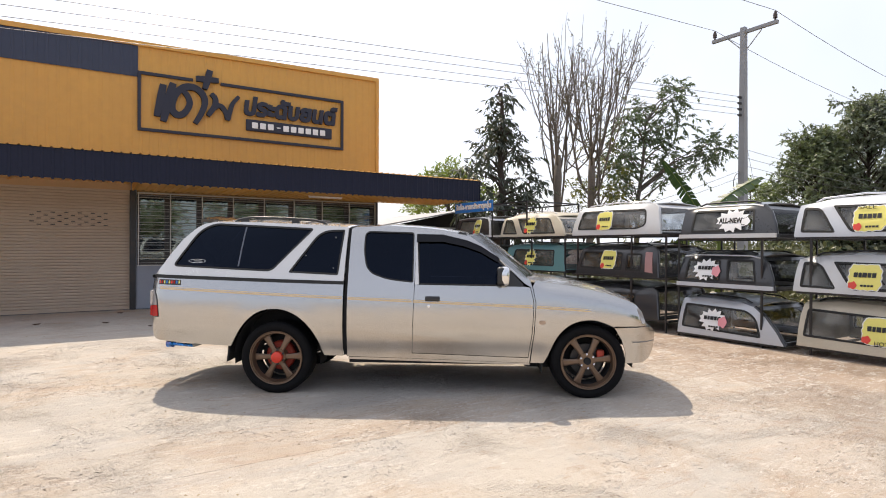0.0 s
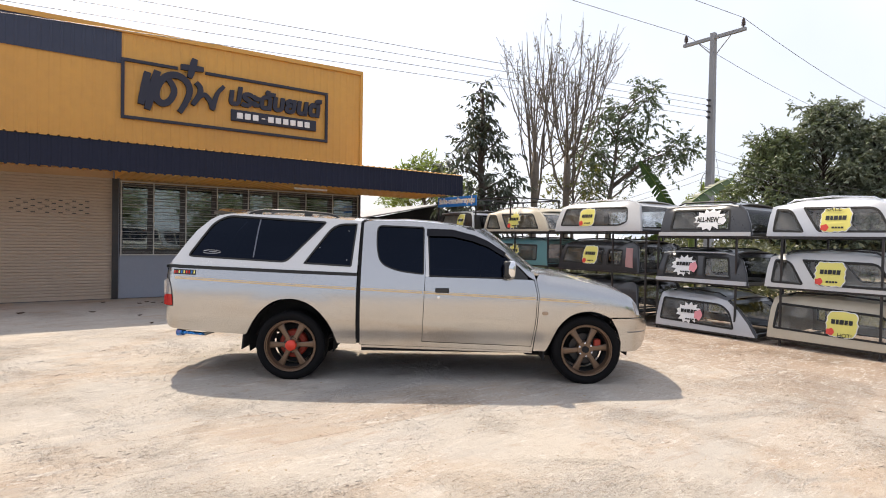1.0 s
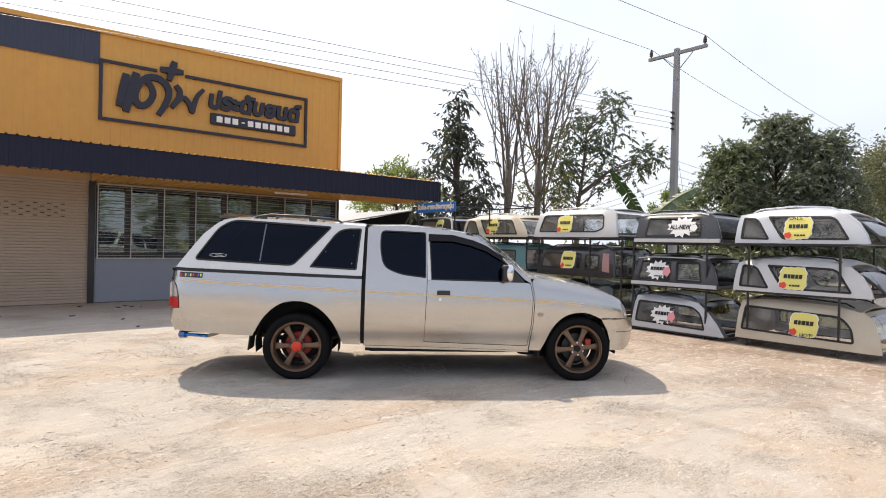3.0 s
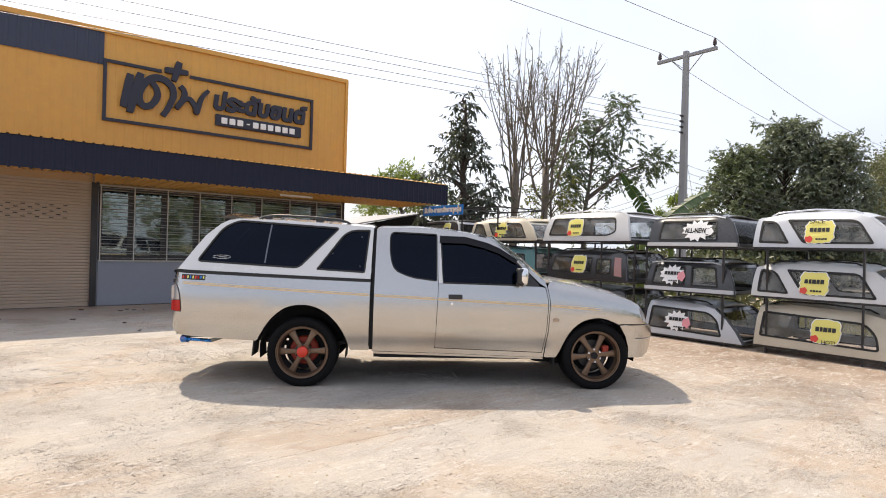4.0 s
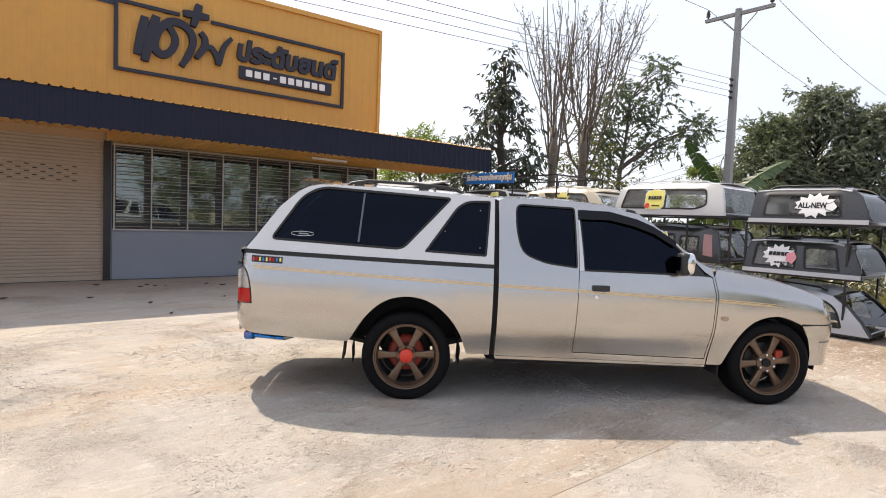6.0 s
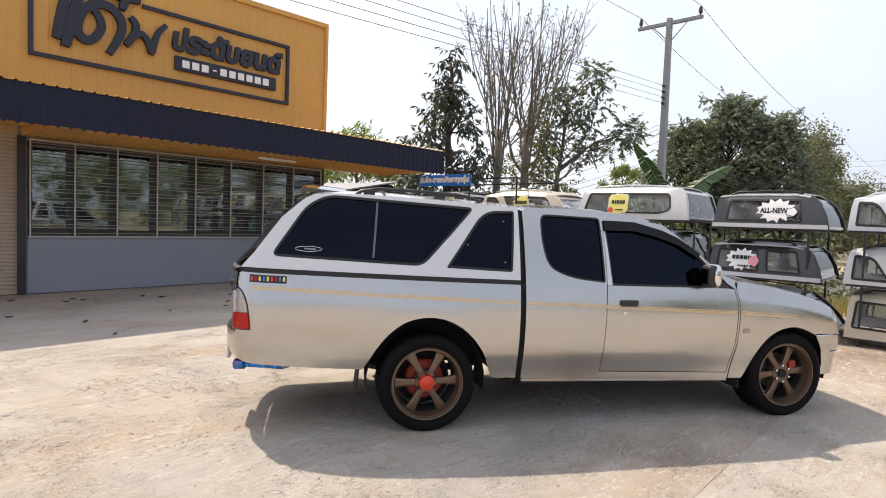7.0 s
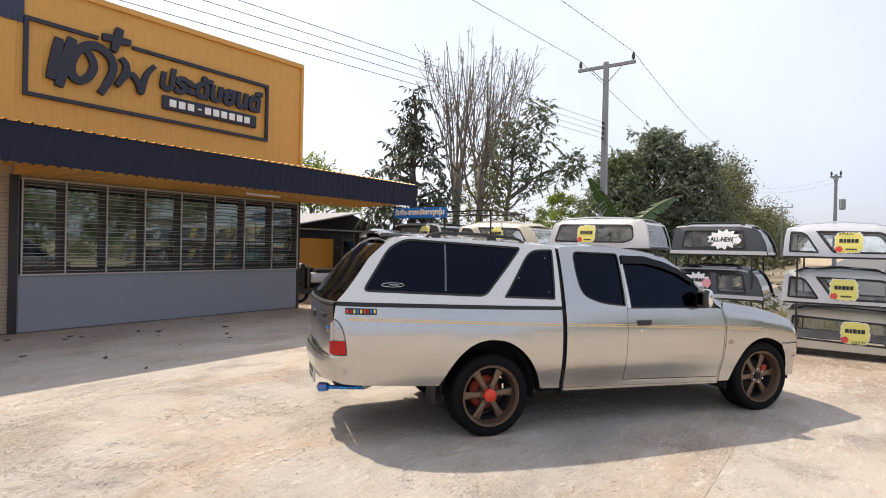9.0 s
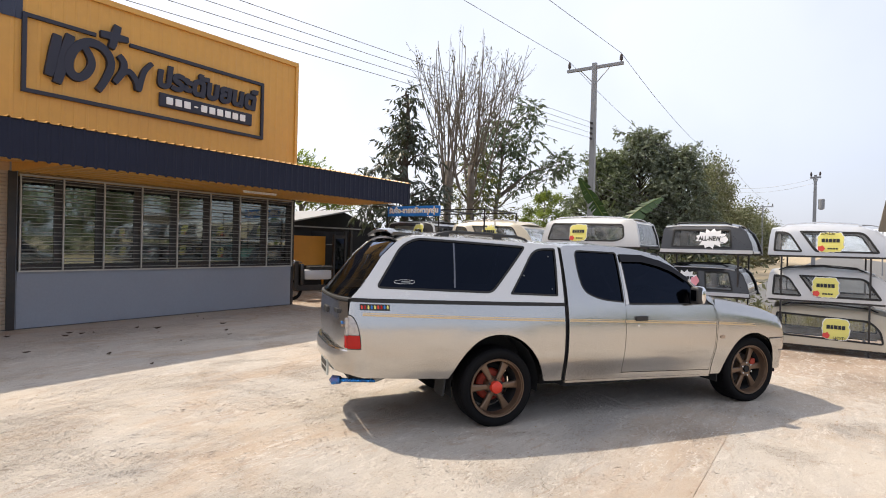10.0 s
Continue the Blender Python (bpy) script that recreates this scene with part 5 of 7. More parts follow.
# wheels
def wheel(s, k, rear):
    c = (s, k * 0.670, TYRE_R)
    y = lambda d: d * k                                   # outwards
    tyre_prof = [(0.250, 0.108), (0.288, 0.136), (0.320, 0.132), (0.337, 0.116), (0.343, 0.085), (0.344, 0.03), (0.344, -0.03), (0.343, -0.085), (0.337, -0.116), (0.320, -0.132), (0.288, -0.136), (0.250, -0.108)]
    w = part("wheel", lathe(bmesh.new(), [(r, y(d)) for r, d in tyre_prof], 48, c), M_TYRE, truck, "low-profile black tyre on a bronze six-spoke rim", smooth=True, split=60)
    tread = bmesh.new()
    for j in range(60):
        t = 2 * math.pi * j / 60
        m = Matrix.Translation(c) @ Matrix.Rotation(-t, 4, "Y")
        for d in (-0.07, 0.0, 0.07):
            box(tread, (0.340, d - 0.028, -0.012), (0.3450, d + 0.028, 0.012), 0, m)
    part("tread", tread, M_TYRE, w)
    rim_prof = [(0.254, 0.108), (0.259, 0.122), (0.254, 0.129), (0.247, 0.127), (0.243, 0.112), (0.236, 0.112), (0.233, 0.104), (0.229, 0.07), (0.222, 0.05)]
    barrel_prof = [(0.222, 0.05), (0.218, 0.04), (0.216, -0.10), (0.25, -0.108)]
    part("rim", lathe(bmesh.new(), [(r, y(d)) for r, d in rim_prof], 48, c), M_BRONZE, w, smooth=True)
    # the rim's inside is near-black: shade put into its colour
    part("barrel", lathe(bmesh.new(), [(r, y(d)) for r, d in barrel_prof], 48, c), M_DARK, w, "inner barrel blackened in place of shade", smooth=True)
    # added near-black disc that keeps bright ground from showing between the spokes
    part("backing_plate", lathe(bmesh.new(), [(0.0, y(-0.085)), (0.196, y(-0.085)), (0.196, y(-0.092)), (0.0, y(-0.092))], 32, c), M_DARK, w, "dark disc added to stop light showing through the wheel", smooth=True)
    for j in range(6):
        t = 2 * math.pi * j / 6 + (0.03 if rear else 0.10)
        bm = bmesh.new()
        rows = []
        for r, half, d in ((0.050, 0.034, 0.066), (0.085, 0.023, 0.068), (0.13, 0.024, 0.068), (0.18, 0.029, 0.066), (0.222, 0.036, 0.062)):
            rows.append([bm.verts.new((r, y(dd), h)) for h, dd in ((-half, d - 0.035), (-half, d - 0.006), (-half * 0.55, d), (half * 0.55, d), (half, d - 0.006), (half, d - 0.035))])
        for a, b in zip(rows, rows[1:]):
            for q in range(5):
                bm.faces.new((a[q], b[q], b[q + 1], a[q + 1]))
        bmesh.ops.recalc_face_normals(bm, faces=bm.faces)
        m = Matrix.Translation(c) @ Matrix.Rotation(-t, 4, "Y")
        bm.transform(m)
        part("spoke", bm, M_BRONZE, w)
    part("hub_plate", lathe(bmesh.new(), [(0.0, y(0.072)), (0.076, y(0.072)), (0.082, y(0.062)), (0.082, y(-0.02))], 28, c), M_BRONZE, w, smooth=True)
    for j in range(6):
        t = 2 * math.pi * (j + 0.5) / 6 + (0.03 if rear else 0.10)
        nut = lathe(bmesh.new(), [(0.0, y(0.095)), (0.010, y(0.092)), (0.011, y(0.06))], 8, (c[0] + 0.066 * math.cos(t), c[1], c[2] + 0.066 * math.sin(t)))
        part("wheel_nut", nut, M_BLACKSTEEL if rear else M_CHROME, w)
    if rear:
        part("hub_cap", lathe(bmesh.new(), [(0.0, y(0.122)), (0.040, y(0.120)), (0.053, y(0.110)), (0.056, y(0.07))], 24, c), M_RED, w, "red centre cap", smooth=True)
        part("brake_drum", lathe(bmesh.new(), [(0.0, y(-0.01)), (0.128, y(-0.01)), (0.142, y(-0.025)), (0.142, y(-0.08))], 32, c), M_DRUM, w, "red painted brake drum", smooth=True)
    else:
        # no cap in front: a near-black plug is painted as the shaded opening
        part("hub_cap", lathe(bmesh.new(), [(0.0, y(0.085)), (0.028, y(0.085)), (0.034, y(0.09)), (0.036, y(0.06))], 20, c), M_DARK, w, "open dark hub centre", smooth=True)
        part("brake_disc", lathe(bmesh.new(), [(0.07, y(0.0)), (0.150, y(0.0)), (0.150, y(-0.02)), (0.07, y(-0.02))], 32, c), M_BLACKSTEEL, w, smooth=True)
        part("brake_caliper", boxes(((s + 0.095, c[1] - 0.05, TYRE_R + 0.005), (s + 0.165, c[1] + 0.03, TYRE_R + 0.10)), bevel=0.02), M_DRUM, w, "red brake caliper")
    return w


for s, rear in ((0.0, True), (WB, False)):
    for k in (-1, 1):
        wheel(s, k, rear)


# ---- racks with truck canopies ----
RXF, RXB = 9.43, 10.98                       # front and back posts of the racks


def rack(y0, y1, posts, shelves, top, label):
    t = thing("display_rack", label, "rack", pose(RXF, 0, 0), group="steel display racks")
    for y in posts:
        for x in (0.0, RXB - RXF):
            part("post", boxes(((x - 0.013, y - 0.013, 0), (x + 0.013, y + 0.013, top))), M_BLACKSTEEL, t)
    for z in shelves:
        for x in (0.0, RXB - RXF):
            part("shelf_beam", boxes(((x - 0.019, y0, z - 0.028), (x + 0.019, y1, z))), M_BLACKSTEEL, t)
        for y in posts:
            part("cross_beam", boxes(((0.018, y - 0.015, z - 0.033), (RXB - RXF - 0.018, y + 0.015, z - 0.003))), M_BLACKSTEEL, t)
    return t


rack(2.55, 4.10, (2.74, 3.92), (0.11, 0.83, 1.55), 1.55, "black angle-steel rack holding three truck canopies")
rack(4.36, 5.90, (4.56, 5.88), (0.06, 0.81, 1.55), 1.55, "black angle-steel rack beside the others, three shelves high")
rack(6.05, 8.25, (6.12, 6.82, 8.10), (0.20, 0.90, 1.63), 1.63, "black angle-steel rack with dark canopies below")
rack(8.35, 10.60, (8.45, 9.45, 10.52), (0.20, 0.92, 1.63), 1.63, "black angle-steel rack beside the blue sign")
r = rack(10.75, 12.55, (10.85, 12.40), (0.20, 0.92, 1.63), 2.38, "tall black steel rack with a top frame")
for x in (0.0, RXB - RXF):
    part("top_beam", boxes(((x - 0.017, 9.6, 2.38), (x + 0.017, 12.45, 2.41))), M_BLACKSTEEL, r)
for y in (9.62, 10.85, 12.40):
    part("top_cross", boxes(((0.0, y - 0.015, 2.38), (RXB - RXF, y + 0.015, 2.409))), M_BLACKSTEEL, r)
for x in (0.0, RXB - RXF):
    part("top_strut", boxes(((x - 0.012, 9.6, 1.64), (x + 0.012, 9.63, 2.38))), M_BLACKSTEEL, r)


def burst(cx, cz, w, h, n=14, deep=0.2, seed=1, round_=True):
    rr = random.Random(seed)
    out = []
    for k in range(n * 2):
        t = math.pi * k / n
        d = 1 - (deep * (0.6 + 0.8 * rr.random()) if k % 2 else 0)
        out.append((cx + w / 2 * d * math.cos(t), cz + h / 2 * d * math.sin(t)))
    return rounded(out, 0.03, 2) if round_ else out


def splash(cx, cz, w, h, seed):
    """A rounded square with wavy, dripping edges."""
    rr = random.Random(seed)
    out = []
    for k in range(28):
        t = 2 * math.pi * k / 28
        d = (abs(math.cos(t)) ** 5 + abs(math.sin(t)) ** 5) ** -0.2
        d *= 1 - 0.09 * (k % 2) - 0.09 * rr.random()
        out.append((cx + w / 2 * d * math.cos(t), cz + h / 2 * d * math.sin(t)))
    return rounded(out, 0.02, 2)


def bars(parent, name, cx, cz, widths, h, to, gap=0.012):
    total = sum(widths) + gap * (len(widths) - 1)
    x = cx - total / 2
    for w in widths:
        part(name, panel([(x, cz - h / 2), (x + w, cz - h / 2), (x + w, cz + h / 2), (x, cz + h / 2)], [], 0.2, to), M_INK, parent)
        x += w + gap


def cap(y_left, z, length, outline, windows, body, label, D=1.5, rim=None, rail=M_CHROME, seal=M_RUBBER, lean=0.13, sticker=None, endmat=None, split=None, ajar=0.0):
    """A fibreglass truck canopy; outline: side view from bottom left over the roof to bottom right; split: outline indices where the roof starts and ends; ajar: how far the foot of the hatch stands out."""
    c = thing("truck_canopy", label, "truck canopy", pose(RXF + D / 2 - 0.035, y_left, z, 0, 0, -90), group="truck canopies on racks")
    H = max(p[1] for p in outline)
    over = list(outline[1:-1])

    def w(s, zz):
        u = min(1.0, zz / max(0.05, lerp_table(s, over)))
        ends = min(1.0, max(0.0, (outline[split[1]][0] - s) / 0.40)) * min(1.0, max(0.0, (s - outline[split[0]][0]) / 0.15))
        return D / 2 - lean * (zz / H) ** 1.6 - 0.055 * ends * ends * (3 - 2 * ends) * max(0.0, (u - 0.78) / 0.22) ** 2.2

    wins = [rounded(p, r, 4) for p, r in windows]
    lo = 0.06 if rim else 0.0
    for left in (False, True):
        k = 1 if left else -1
        to = lambda s, zz, off=0.0: Vector((s, k * (w(s, zz) + off), zz))
        side = [(outline[0][0], lo)] + list(outline[1:-1]) + [(outline[-1][0], lo)]
        part("side_panel", panel(side, wins, 0.05, to, flip=left), body, c, smooth=True, thick=0.02)
        if rim:
            part("lower_rim", panel([(outline[0][0] - 0.01, 0), (outline[-1][0] + 0.01, 0), (outline[-1][0] + 0.01, lo), (outline[0][0] - 0.01, lo)], [], 0.2, lambda s, zz: to(s, zz, 0.03), flip=left), rim, c, "pale lower rim", thick=0.03)
            edge = outline[split[0]:split[1] + 1]
            part("roof_trim", tube(bmesh.new(), [(s, k * (w(s, zz - 0.012) + 0.002), zz - 0.012) for s, zz in dense(edge, 0.12)], 0.013, 6), rim, c, "pale strip along the roof edge", smooth=True, split=80)
        for p in wins:
            part("side_glass", panel(p, [], 0.15, lambda s, zz: to(s, zz, -0.012), flip=left), M_CAPGLASS, c)
            part("glass_seal", panel(p, [shrink(p, 0.028)], 0.1, lambda s, zz: to(s, zz, 0.004), flip=left), seal, c, thick=0.012)
        if rail:
            x0, x1 = outline[split[0]][0] + 0.12, outline[split[1]][0] - 0.12
            zt = lambda x: lerp_table(x, list(outline[split[0]:split[1] + 1]))
            yy = k * (w(0, H) - 0.13)
            part("roof_rail", tube(bmesh.new(), [(x0, yy, zt(x0) + 0.02), (x0 + 0.10, yy, zt(x0 + 0.10) + 0.050), ((x0 + x1) / 2, yy, zt((x0 + x1) / 2) + 0.056), (x1 - 0.10, yy, zt(x1 - 0.10) + 0.050), (x1, yy, zt(x1) + 0.02)], 0.013, 6), rail, c, smooth=True, split=80)
    roof = dense(outline[split[0]:split[1] + 1], 0.1)
    part("roof_panel", sweep(roof, lambda s, zz: w(s, zz) - 0.002, 0.05, 10), body, c, smooth=True, thick=0.015)
    front = dense(outline[:split[0] + 1], 0.1)
    part("front_frame", sweep(front, lambda s, zz: w(s, zz) - 0.002, 0.0, 6), endmat or body, c, smooth=True, thick=0.015)
    rear = dense(outline[split[1]:], 0.06)
    part("hatch_frame", sweep(rear[:2] + rear[1:2], lambda s, zz: w(s, zz) - 0.002, 0.0, 10), endmat or body, c)
    zh = rear[1][1]
    leaf = [(s + ajar * (1 - zz / zh), zz * (1 - 0.25 * ajar) + 0.03 * ajar) for s, zz in rear[1:]]
    hatch = part("rear_hatch", sweep(leaf, lambda s, zz: w(s, zz) - 0.05, 0.0, 10), M_CAPSMOKE if endmat else M_CAPGLASS, c, "tinted rear hatch glass", smooth=True)
    if ajar or not endmat:
        for k in (-1, 1):
            part("hatch_edge", tube(bmesh.new(), [(s, k * (w(min(s, outline[-1][0]), zz) - 0.045), zz) for s, zz in leaf], 0.022, 6), M_BLACKPL, hatch, "black hatch edge", smooth=True, split=80)
        part("hatch_edge", tube(bmesh.new(), [(leaf[-1][0], k * (D / 2 - 0.045), leaf[-1][1] + 0.01) for k in (-1, 1)], 0.024, 6), M_BLACKPL, hatch, "black hatch edge", smooth=True, split=80)
    for k in (-1, 1):
        bm = bmesh.new()
        tube(bm, [(s, k * (w(s, zz) - 0.025), zz) for s, zz in rear], 0.03, 6)
        part("hatch_post", bm, body if ajar else endmat or body, c, smooth=True, split=80)
    part("hatch_sill", boxes(((outline[-1][0] - 0.05, -D / 2 + 0.03, 0.0), (outline[-1][0], D / 2 - 0.03, 0.05)), bevel=0.01), endmat or body, c)
    if sticker:
        kind, sx, sz, sw, sh, text = sticker
        to = lambda s, zz, off=0.014: Vector((s, -(w(s, zz) + off), zz))
        shape = burst(sx, sz, sw, sh, 13, 0.28, 3, False) if kind in ("white", "spiky") else splash(sx, sz, sw, sh, len(label))
        st = part("sticker", panel([(sx + (a - sx) * 1.06, sz + (b - sz) * 1.06) for a, b in shape], [], 0.2, to), M_WHITE, c, "printed advertising sticker")
        if kind != "white":
            part("sticker_face", panel(shape, [], 0.2, lambda s, zz: to(s, zz, 0.017)), M_STICKYELLOW, st, "bright yellow print")
        ink = lambda s, zz: to(s, zz, 0.020)
        if text:
            words(text, 0.1, 0.001, "sticker_words", M_INK, st, pose(sx - 0.03, -(w(sx, sz) + 0.020), sz, 84, 0, 0), fit=(sw * 0.72, sh * 0.24), bold=0.004)
        else:
            bars(st, "dark_bar", sx, sz + sh * 0.08, [sw * 0.12, sw * 0.09, sw * 0.13, sw * 0.10, sw * 0.12], sh * 0.17, ink, 0.008)
            if kind != "hot":
                bars(st, "small_bar", sx + sw * 0.08, sz - sh * 0.30, [sw * 0.08] * 4, sh * 0.07, ink, 0.006)
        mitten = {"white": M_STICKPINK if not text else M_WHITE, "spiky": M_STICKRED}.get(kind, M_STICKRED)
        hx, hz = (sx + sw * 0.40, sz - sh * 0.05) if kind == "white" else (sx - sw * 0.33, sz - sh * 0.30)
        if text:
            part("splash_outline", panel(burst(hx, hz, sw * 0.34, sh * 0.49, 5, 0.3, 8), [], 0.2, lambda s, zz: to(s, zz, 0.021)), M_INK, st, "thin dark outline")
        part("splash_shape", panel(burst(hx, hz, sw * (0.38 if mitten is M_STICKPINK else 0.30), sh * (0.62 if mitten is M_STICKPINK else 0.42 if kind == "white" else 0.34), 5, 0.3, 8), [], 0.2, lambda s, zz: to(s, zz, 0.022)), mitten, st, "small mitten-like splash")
        if kind == "sale":
            words("SALE", 0.1, 0.001, "sale_words", M_INK, st, pose(sx - sw * 0.1, -(w(sx, sz + sh * 0.40) + 0.026), sz + sh * 0.42, 80, 0, 0), fit=(sw * 0.5, sh * 0.16))
        if kind == "hot":
            words("HOT!", 0.1, 0.001, "hot_words", M_INK, st, pose(sx + sw * 0.12, -(w(sx, sz - sh * 0.47) + 0.024), sz - sh * 0.40, 84, 0, 0), fit=(sw * 0.42, sh * 0.15))
    return c


SPORT = [(0.0, 0.0), (0.02, 0.30), (0.04, 0.42), (0.36, 0.485), (0.9, 0.495), (1.26, 0.46), (1.42, 0.40), (1.57, 0.27), (1.66, 0.12), (1.70, 0.0)]
SPORTW = [([(0.08, 0.06), (0.50, 0.05), (0.30, 0.385), (0.095, 0.395)], [0.03, 0.05, 0.10, 0.03]), ([(0.66, 0.055), (1.50, 0.05), (1.30, 0.385), (0.43, 0.405)], [0.05, 0.05, 0.10, 0.03])]
cap(4.12, 1.552, 1.70, SPORT, SPORTW, M_CAPSILVER, "silver-white truck canopy with a yellow sale sticker on the top shelf", sticker=("sale", 0.86, 0.22, 0.37, 0.34, ""), endmat=M_BLACKPL, ajar=0.16, split=(2, 6))
k = 1.76 / 1.70
cap(4.13, 0.832, 1.76, [(a * k, b) for a, b in SPORT], [([(a * k, b) for a, b in p], r) for p, r in SPORTW], M_CAPWHITE, "white truck canopy with a yellow sticker on the middle shelf", sticker=("splash", 0.82, 0.22, 0.37, 0.34, ""), rail=M_BLACKPL, endmat=M_BLACKPL, ajar=0.20, split=(2, 6))
cap(4.08, 0.112, 1.81, [(0.0, 0.0), (0.02, 0.40), (0.05, 0.56), (0.40, 0.61), (1.30, 0.585), (1.58, 0.52), (1.70, 0.42), (1.77, 0.2), (1.81, 0.0)],
    [([(0.07, 0.13), (1.53, 0.10), (1.50, 0.30), (1.36, 0.455), (0.10, 0.50)], [0.04, 0.05, 0.08, 0.14, 0.04])], M_CAPBEIGE, "beige truck canopy with one long window on the bottom shelf", sticker=("hot", 0.92, 0.29, 0.38, 0.35, ""), rail=M_BLACKPL, split=(2, 5))
DARK = [(0.0, 0.0), (0.02, 0.40), (0.05, 0.47), (0.3, 0.495), (1.10, 0.49), (1.25, 0.46), (1.36, 0.36), (1.44, 0.18), (1.48, 0.0)]
cap(5.83, 1.552, 1.48, DARK, [([(0.17, 0.09), (1.18, 0.085), (1.14, 0.42), (0.19, 0.43)], 0.04)], M_CAPDARK, "dark grey truck canopy with a white sticker and pale rim", rim=M_CAPWHITE, rail=M_BLACKPL, sticker=("white", 0.84, 0.255, 0.50, 0.34, "ALL-NEW"), split=(2, 5), endmat=M_CAPDARK)
cap(5.87, 0.812, 1.52, DARK, [([(0.10, 0.09), (0.70, 0.085), (0.67, 0.42), (0.12, 0.43)], 0.04), ([(0.80, 0.09), (1.25, 0.085), (1.17, 0.42), (0.76, 0.42)], 0.04)], M_CAPDARK, "dark grey truck canopy with two side windows and a white sticker", rim=M_CAPSILVER, rail=M_BLACKPL, sticker=("white", 0.46, 0.26, 0.42, 0.33, ""), split=(2, 5), endmat=M_CAPDARK)
cap(5.88, 0.062, 1.65, [(0.0, 0.0), (0.02, 0.40), (0.05, 0.54), (0.3, 0.57), (0.95, 0.54), (1.18, 0.49), (1.36, 0.36), (1.53, 0.18), (1.65, 0.0)],
    [([(0.07, 0.10), (1.33, 0.07), (1.24, 0.33), (1.08, 0.44), (0.09, 0.47)], [0.04, 0.05, 0.08, 0.12, 0.04])], M_CAPSILVER, "silver truck canopy with a sloping tail on the lowest shelf", sticker=("white", 0.58, 0.25, 0.42, 0.33, ""), rail=M_BLACKPL, split=(2, 5), endmat=M_CAPDARK)
BOXY = [(0.0, 0.0), (0.05, 0.28), (0.10, 0.47), (0.22, 0.52), (1.0, 0.54), (1.80, 0.51), (1.90, 0.45), (1.97, 0.2), (2.0, 0.0)]
cap(8.23, 1.632, 2.0, BOXY, [([(0.14, 0.10), (1.55, 0.09), (1.73, 0.16), (1.68, 0.44), (0.22, 0.46)], [0.05, 0.08, 0.08, 0.08, 0.06])], M_CAPWHITE, "boxy white truck canopy with a yellow sticker on the top shelf", sticker=("splash", 0.80, 0.26, 0.38, 0.36, ""), split=(2, 5))
dusty_cap = cap(8.12, 0.902, 1.86, [(a * 0.93, b) for a, b in BOXY], [([(0.10, 0.12), (1.10, 0.10), (1.08, 0.42), (0.14, 0.44)], 0.05), ([(1.18, 0.10), (1.52, 0.10), (1.50, 0.40), (1.16, 0.40)], 0.05)], M_CAPDARK, "dusty dark grey truck canopy with a yellow sticker", sticker=("splash", 0.78, 0.28, 0.36, 0.36, ""), rail=M_BLACKPL, split=(2, 5))
part("lamp_block", panel([(1.60, 0.09), (1.76, 0.07), (1.70, 0.42), (1.56, 0.43)], [], 0.1, lambda s, zz: Vector((s, -(0.755 - 0.13 * (zz / 0.54) ** 1.6), zz))), M_LAMPPINK, dusty_cap, "faded pink rear lamp block", thick=0.02)
cap(8.12, 0.202, 1.86, [(a * 0.93, b) for a, b in BOXY], [([(0.15, 0.10), (1.40, 0.08), (1.36, 0.40), (0.2, 0.42)], 0.06)], M_CAPDARK, "dark truck canopy low on the rack", rail=None, split=(2, 5))
k = 2.05 / 1.70
cap(10.50, 1.632, 2.05, [(a * k, b) for a, b in SPORT], [([(a * k, b) for a, b in p], r) for p, r in SPORTW], M_CAPBEIGE, "cream truck canopy with a yellow sticker beside the blue sign", sticker=("spiky", 1.02, 0.24, 0.40, 0.38, ""), split=(2, 6))
cap(10.40, 0.922, 1.95, [(a * 0.97, b) for a, b in BOXY], [([(0.3, 0.10), (1.66, 0.09), (1.60, 0.43), (0.34, 0.44)], 0.06)], M_CAPTEAL, "teal truck canopy with a yellow sticker on the middle shelf", sticker=("spiky", 0.92, 0.26, 0.36, 0.36, ""), rail=M_BLACKPL, split=(2, 5))
cap(10.40, 0.202, 1.95, [(a * 0.97, b) for a, b in BOXY], [([(0.3, 0.10), (1.66, 0.09), (1.60, 0.43), (0.34, 0.44)], 0.06)], M_CAPDARK, "dark truck canopy at the foot of the rack", rail=None, split=(2, 5))
cap(12.40, 1.632, 1.48, DARK, [([(0.15, 0.09), (0.95, 0.085), (0.92, 0.42), (0.17, 0.43)], 0.04)], M_CAPDARK, "dark and white truck canopy under the blue sign", rim=M_CAPWHITE, rail=None, sticker=("splash", 0.95, 0.25, 0.30, 0.38, ""), split=(2, 5), endmat=M_CAPWHITE)
cap(12.40, 0.922, 1.48, DARK, [([(0.15, 0.09), (1.1, 0.085), (1.08, 0.42), (0.17, 0.43)], 0.04)], M_CAPDARK, "dark truck canopy on the shelf below", rail=None, split=(2, 5))

blue = thing("blue_sign", "small blue signboard with white lettering on the tall rack", "sign", pose(RXF - 0.03, 0, 0))
part("board", boxes(((-0.03, 10.78, 2.255), (0.0, 12.36, 2.50)), bevel=0.004), M_BLUE, blue)
words("รับซื้อ-ขายหลังคาทุกรุ่น", 0.2, 0.003, "pale_lettering", M_WHITE, blue, Matrix.Translation((-0.034, 11.57, 2.385)) @ Matrix.Rotation(radians(-90), 4, "Z") @ Matrix.Rotation(radians(90), 4, "X"), fit=(1.46, 0.19), bold=0.004)
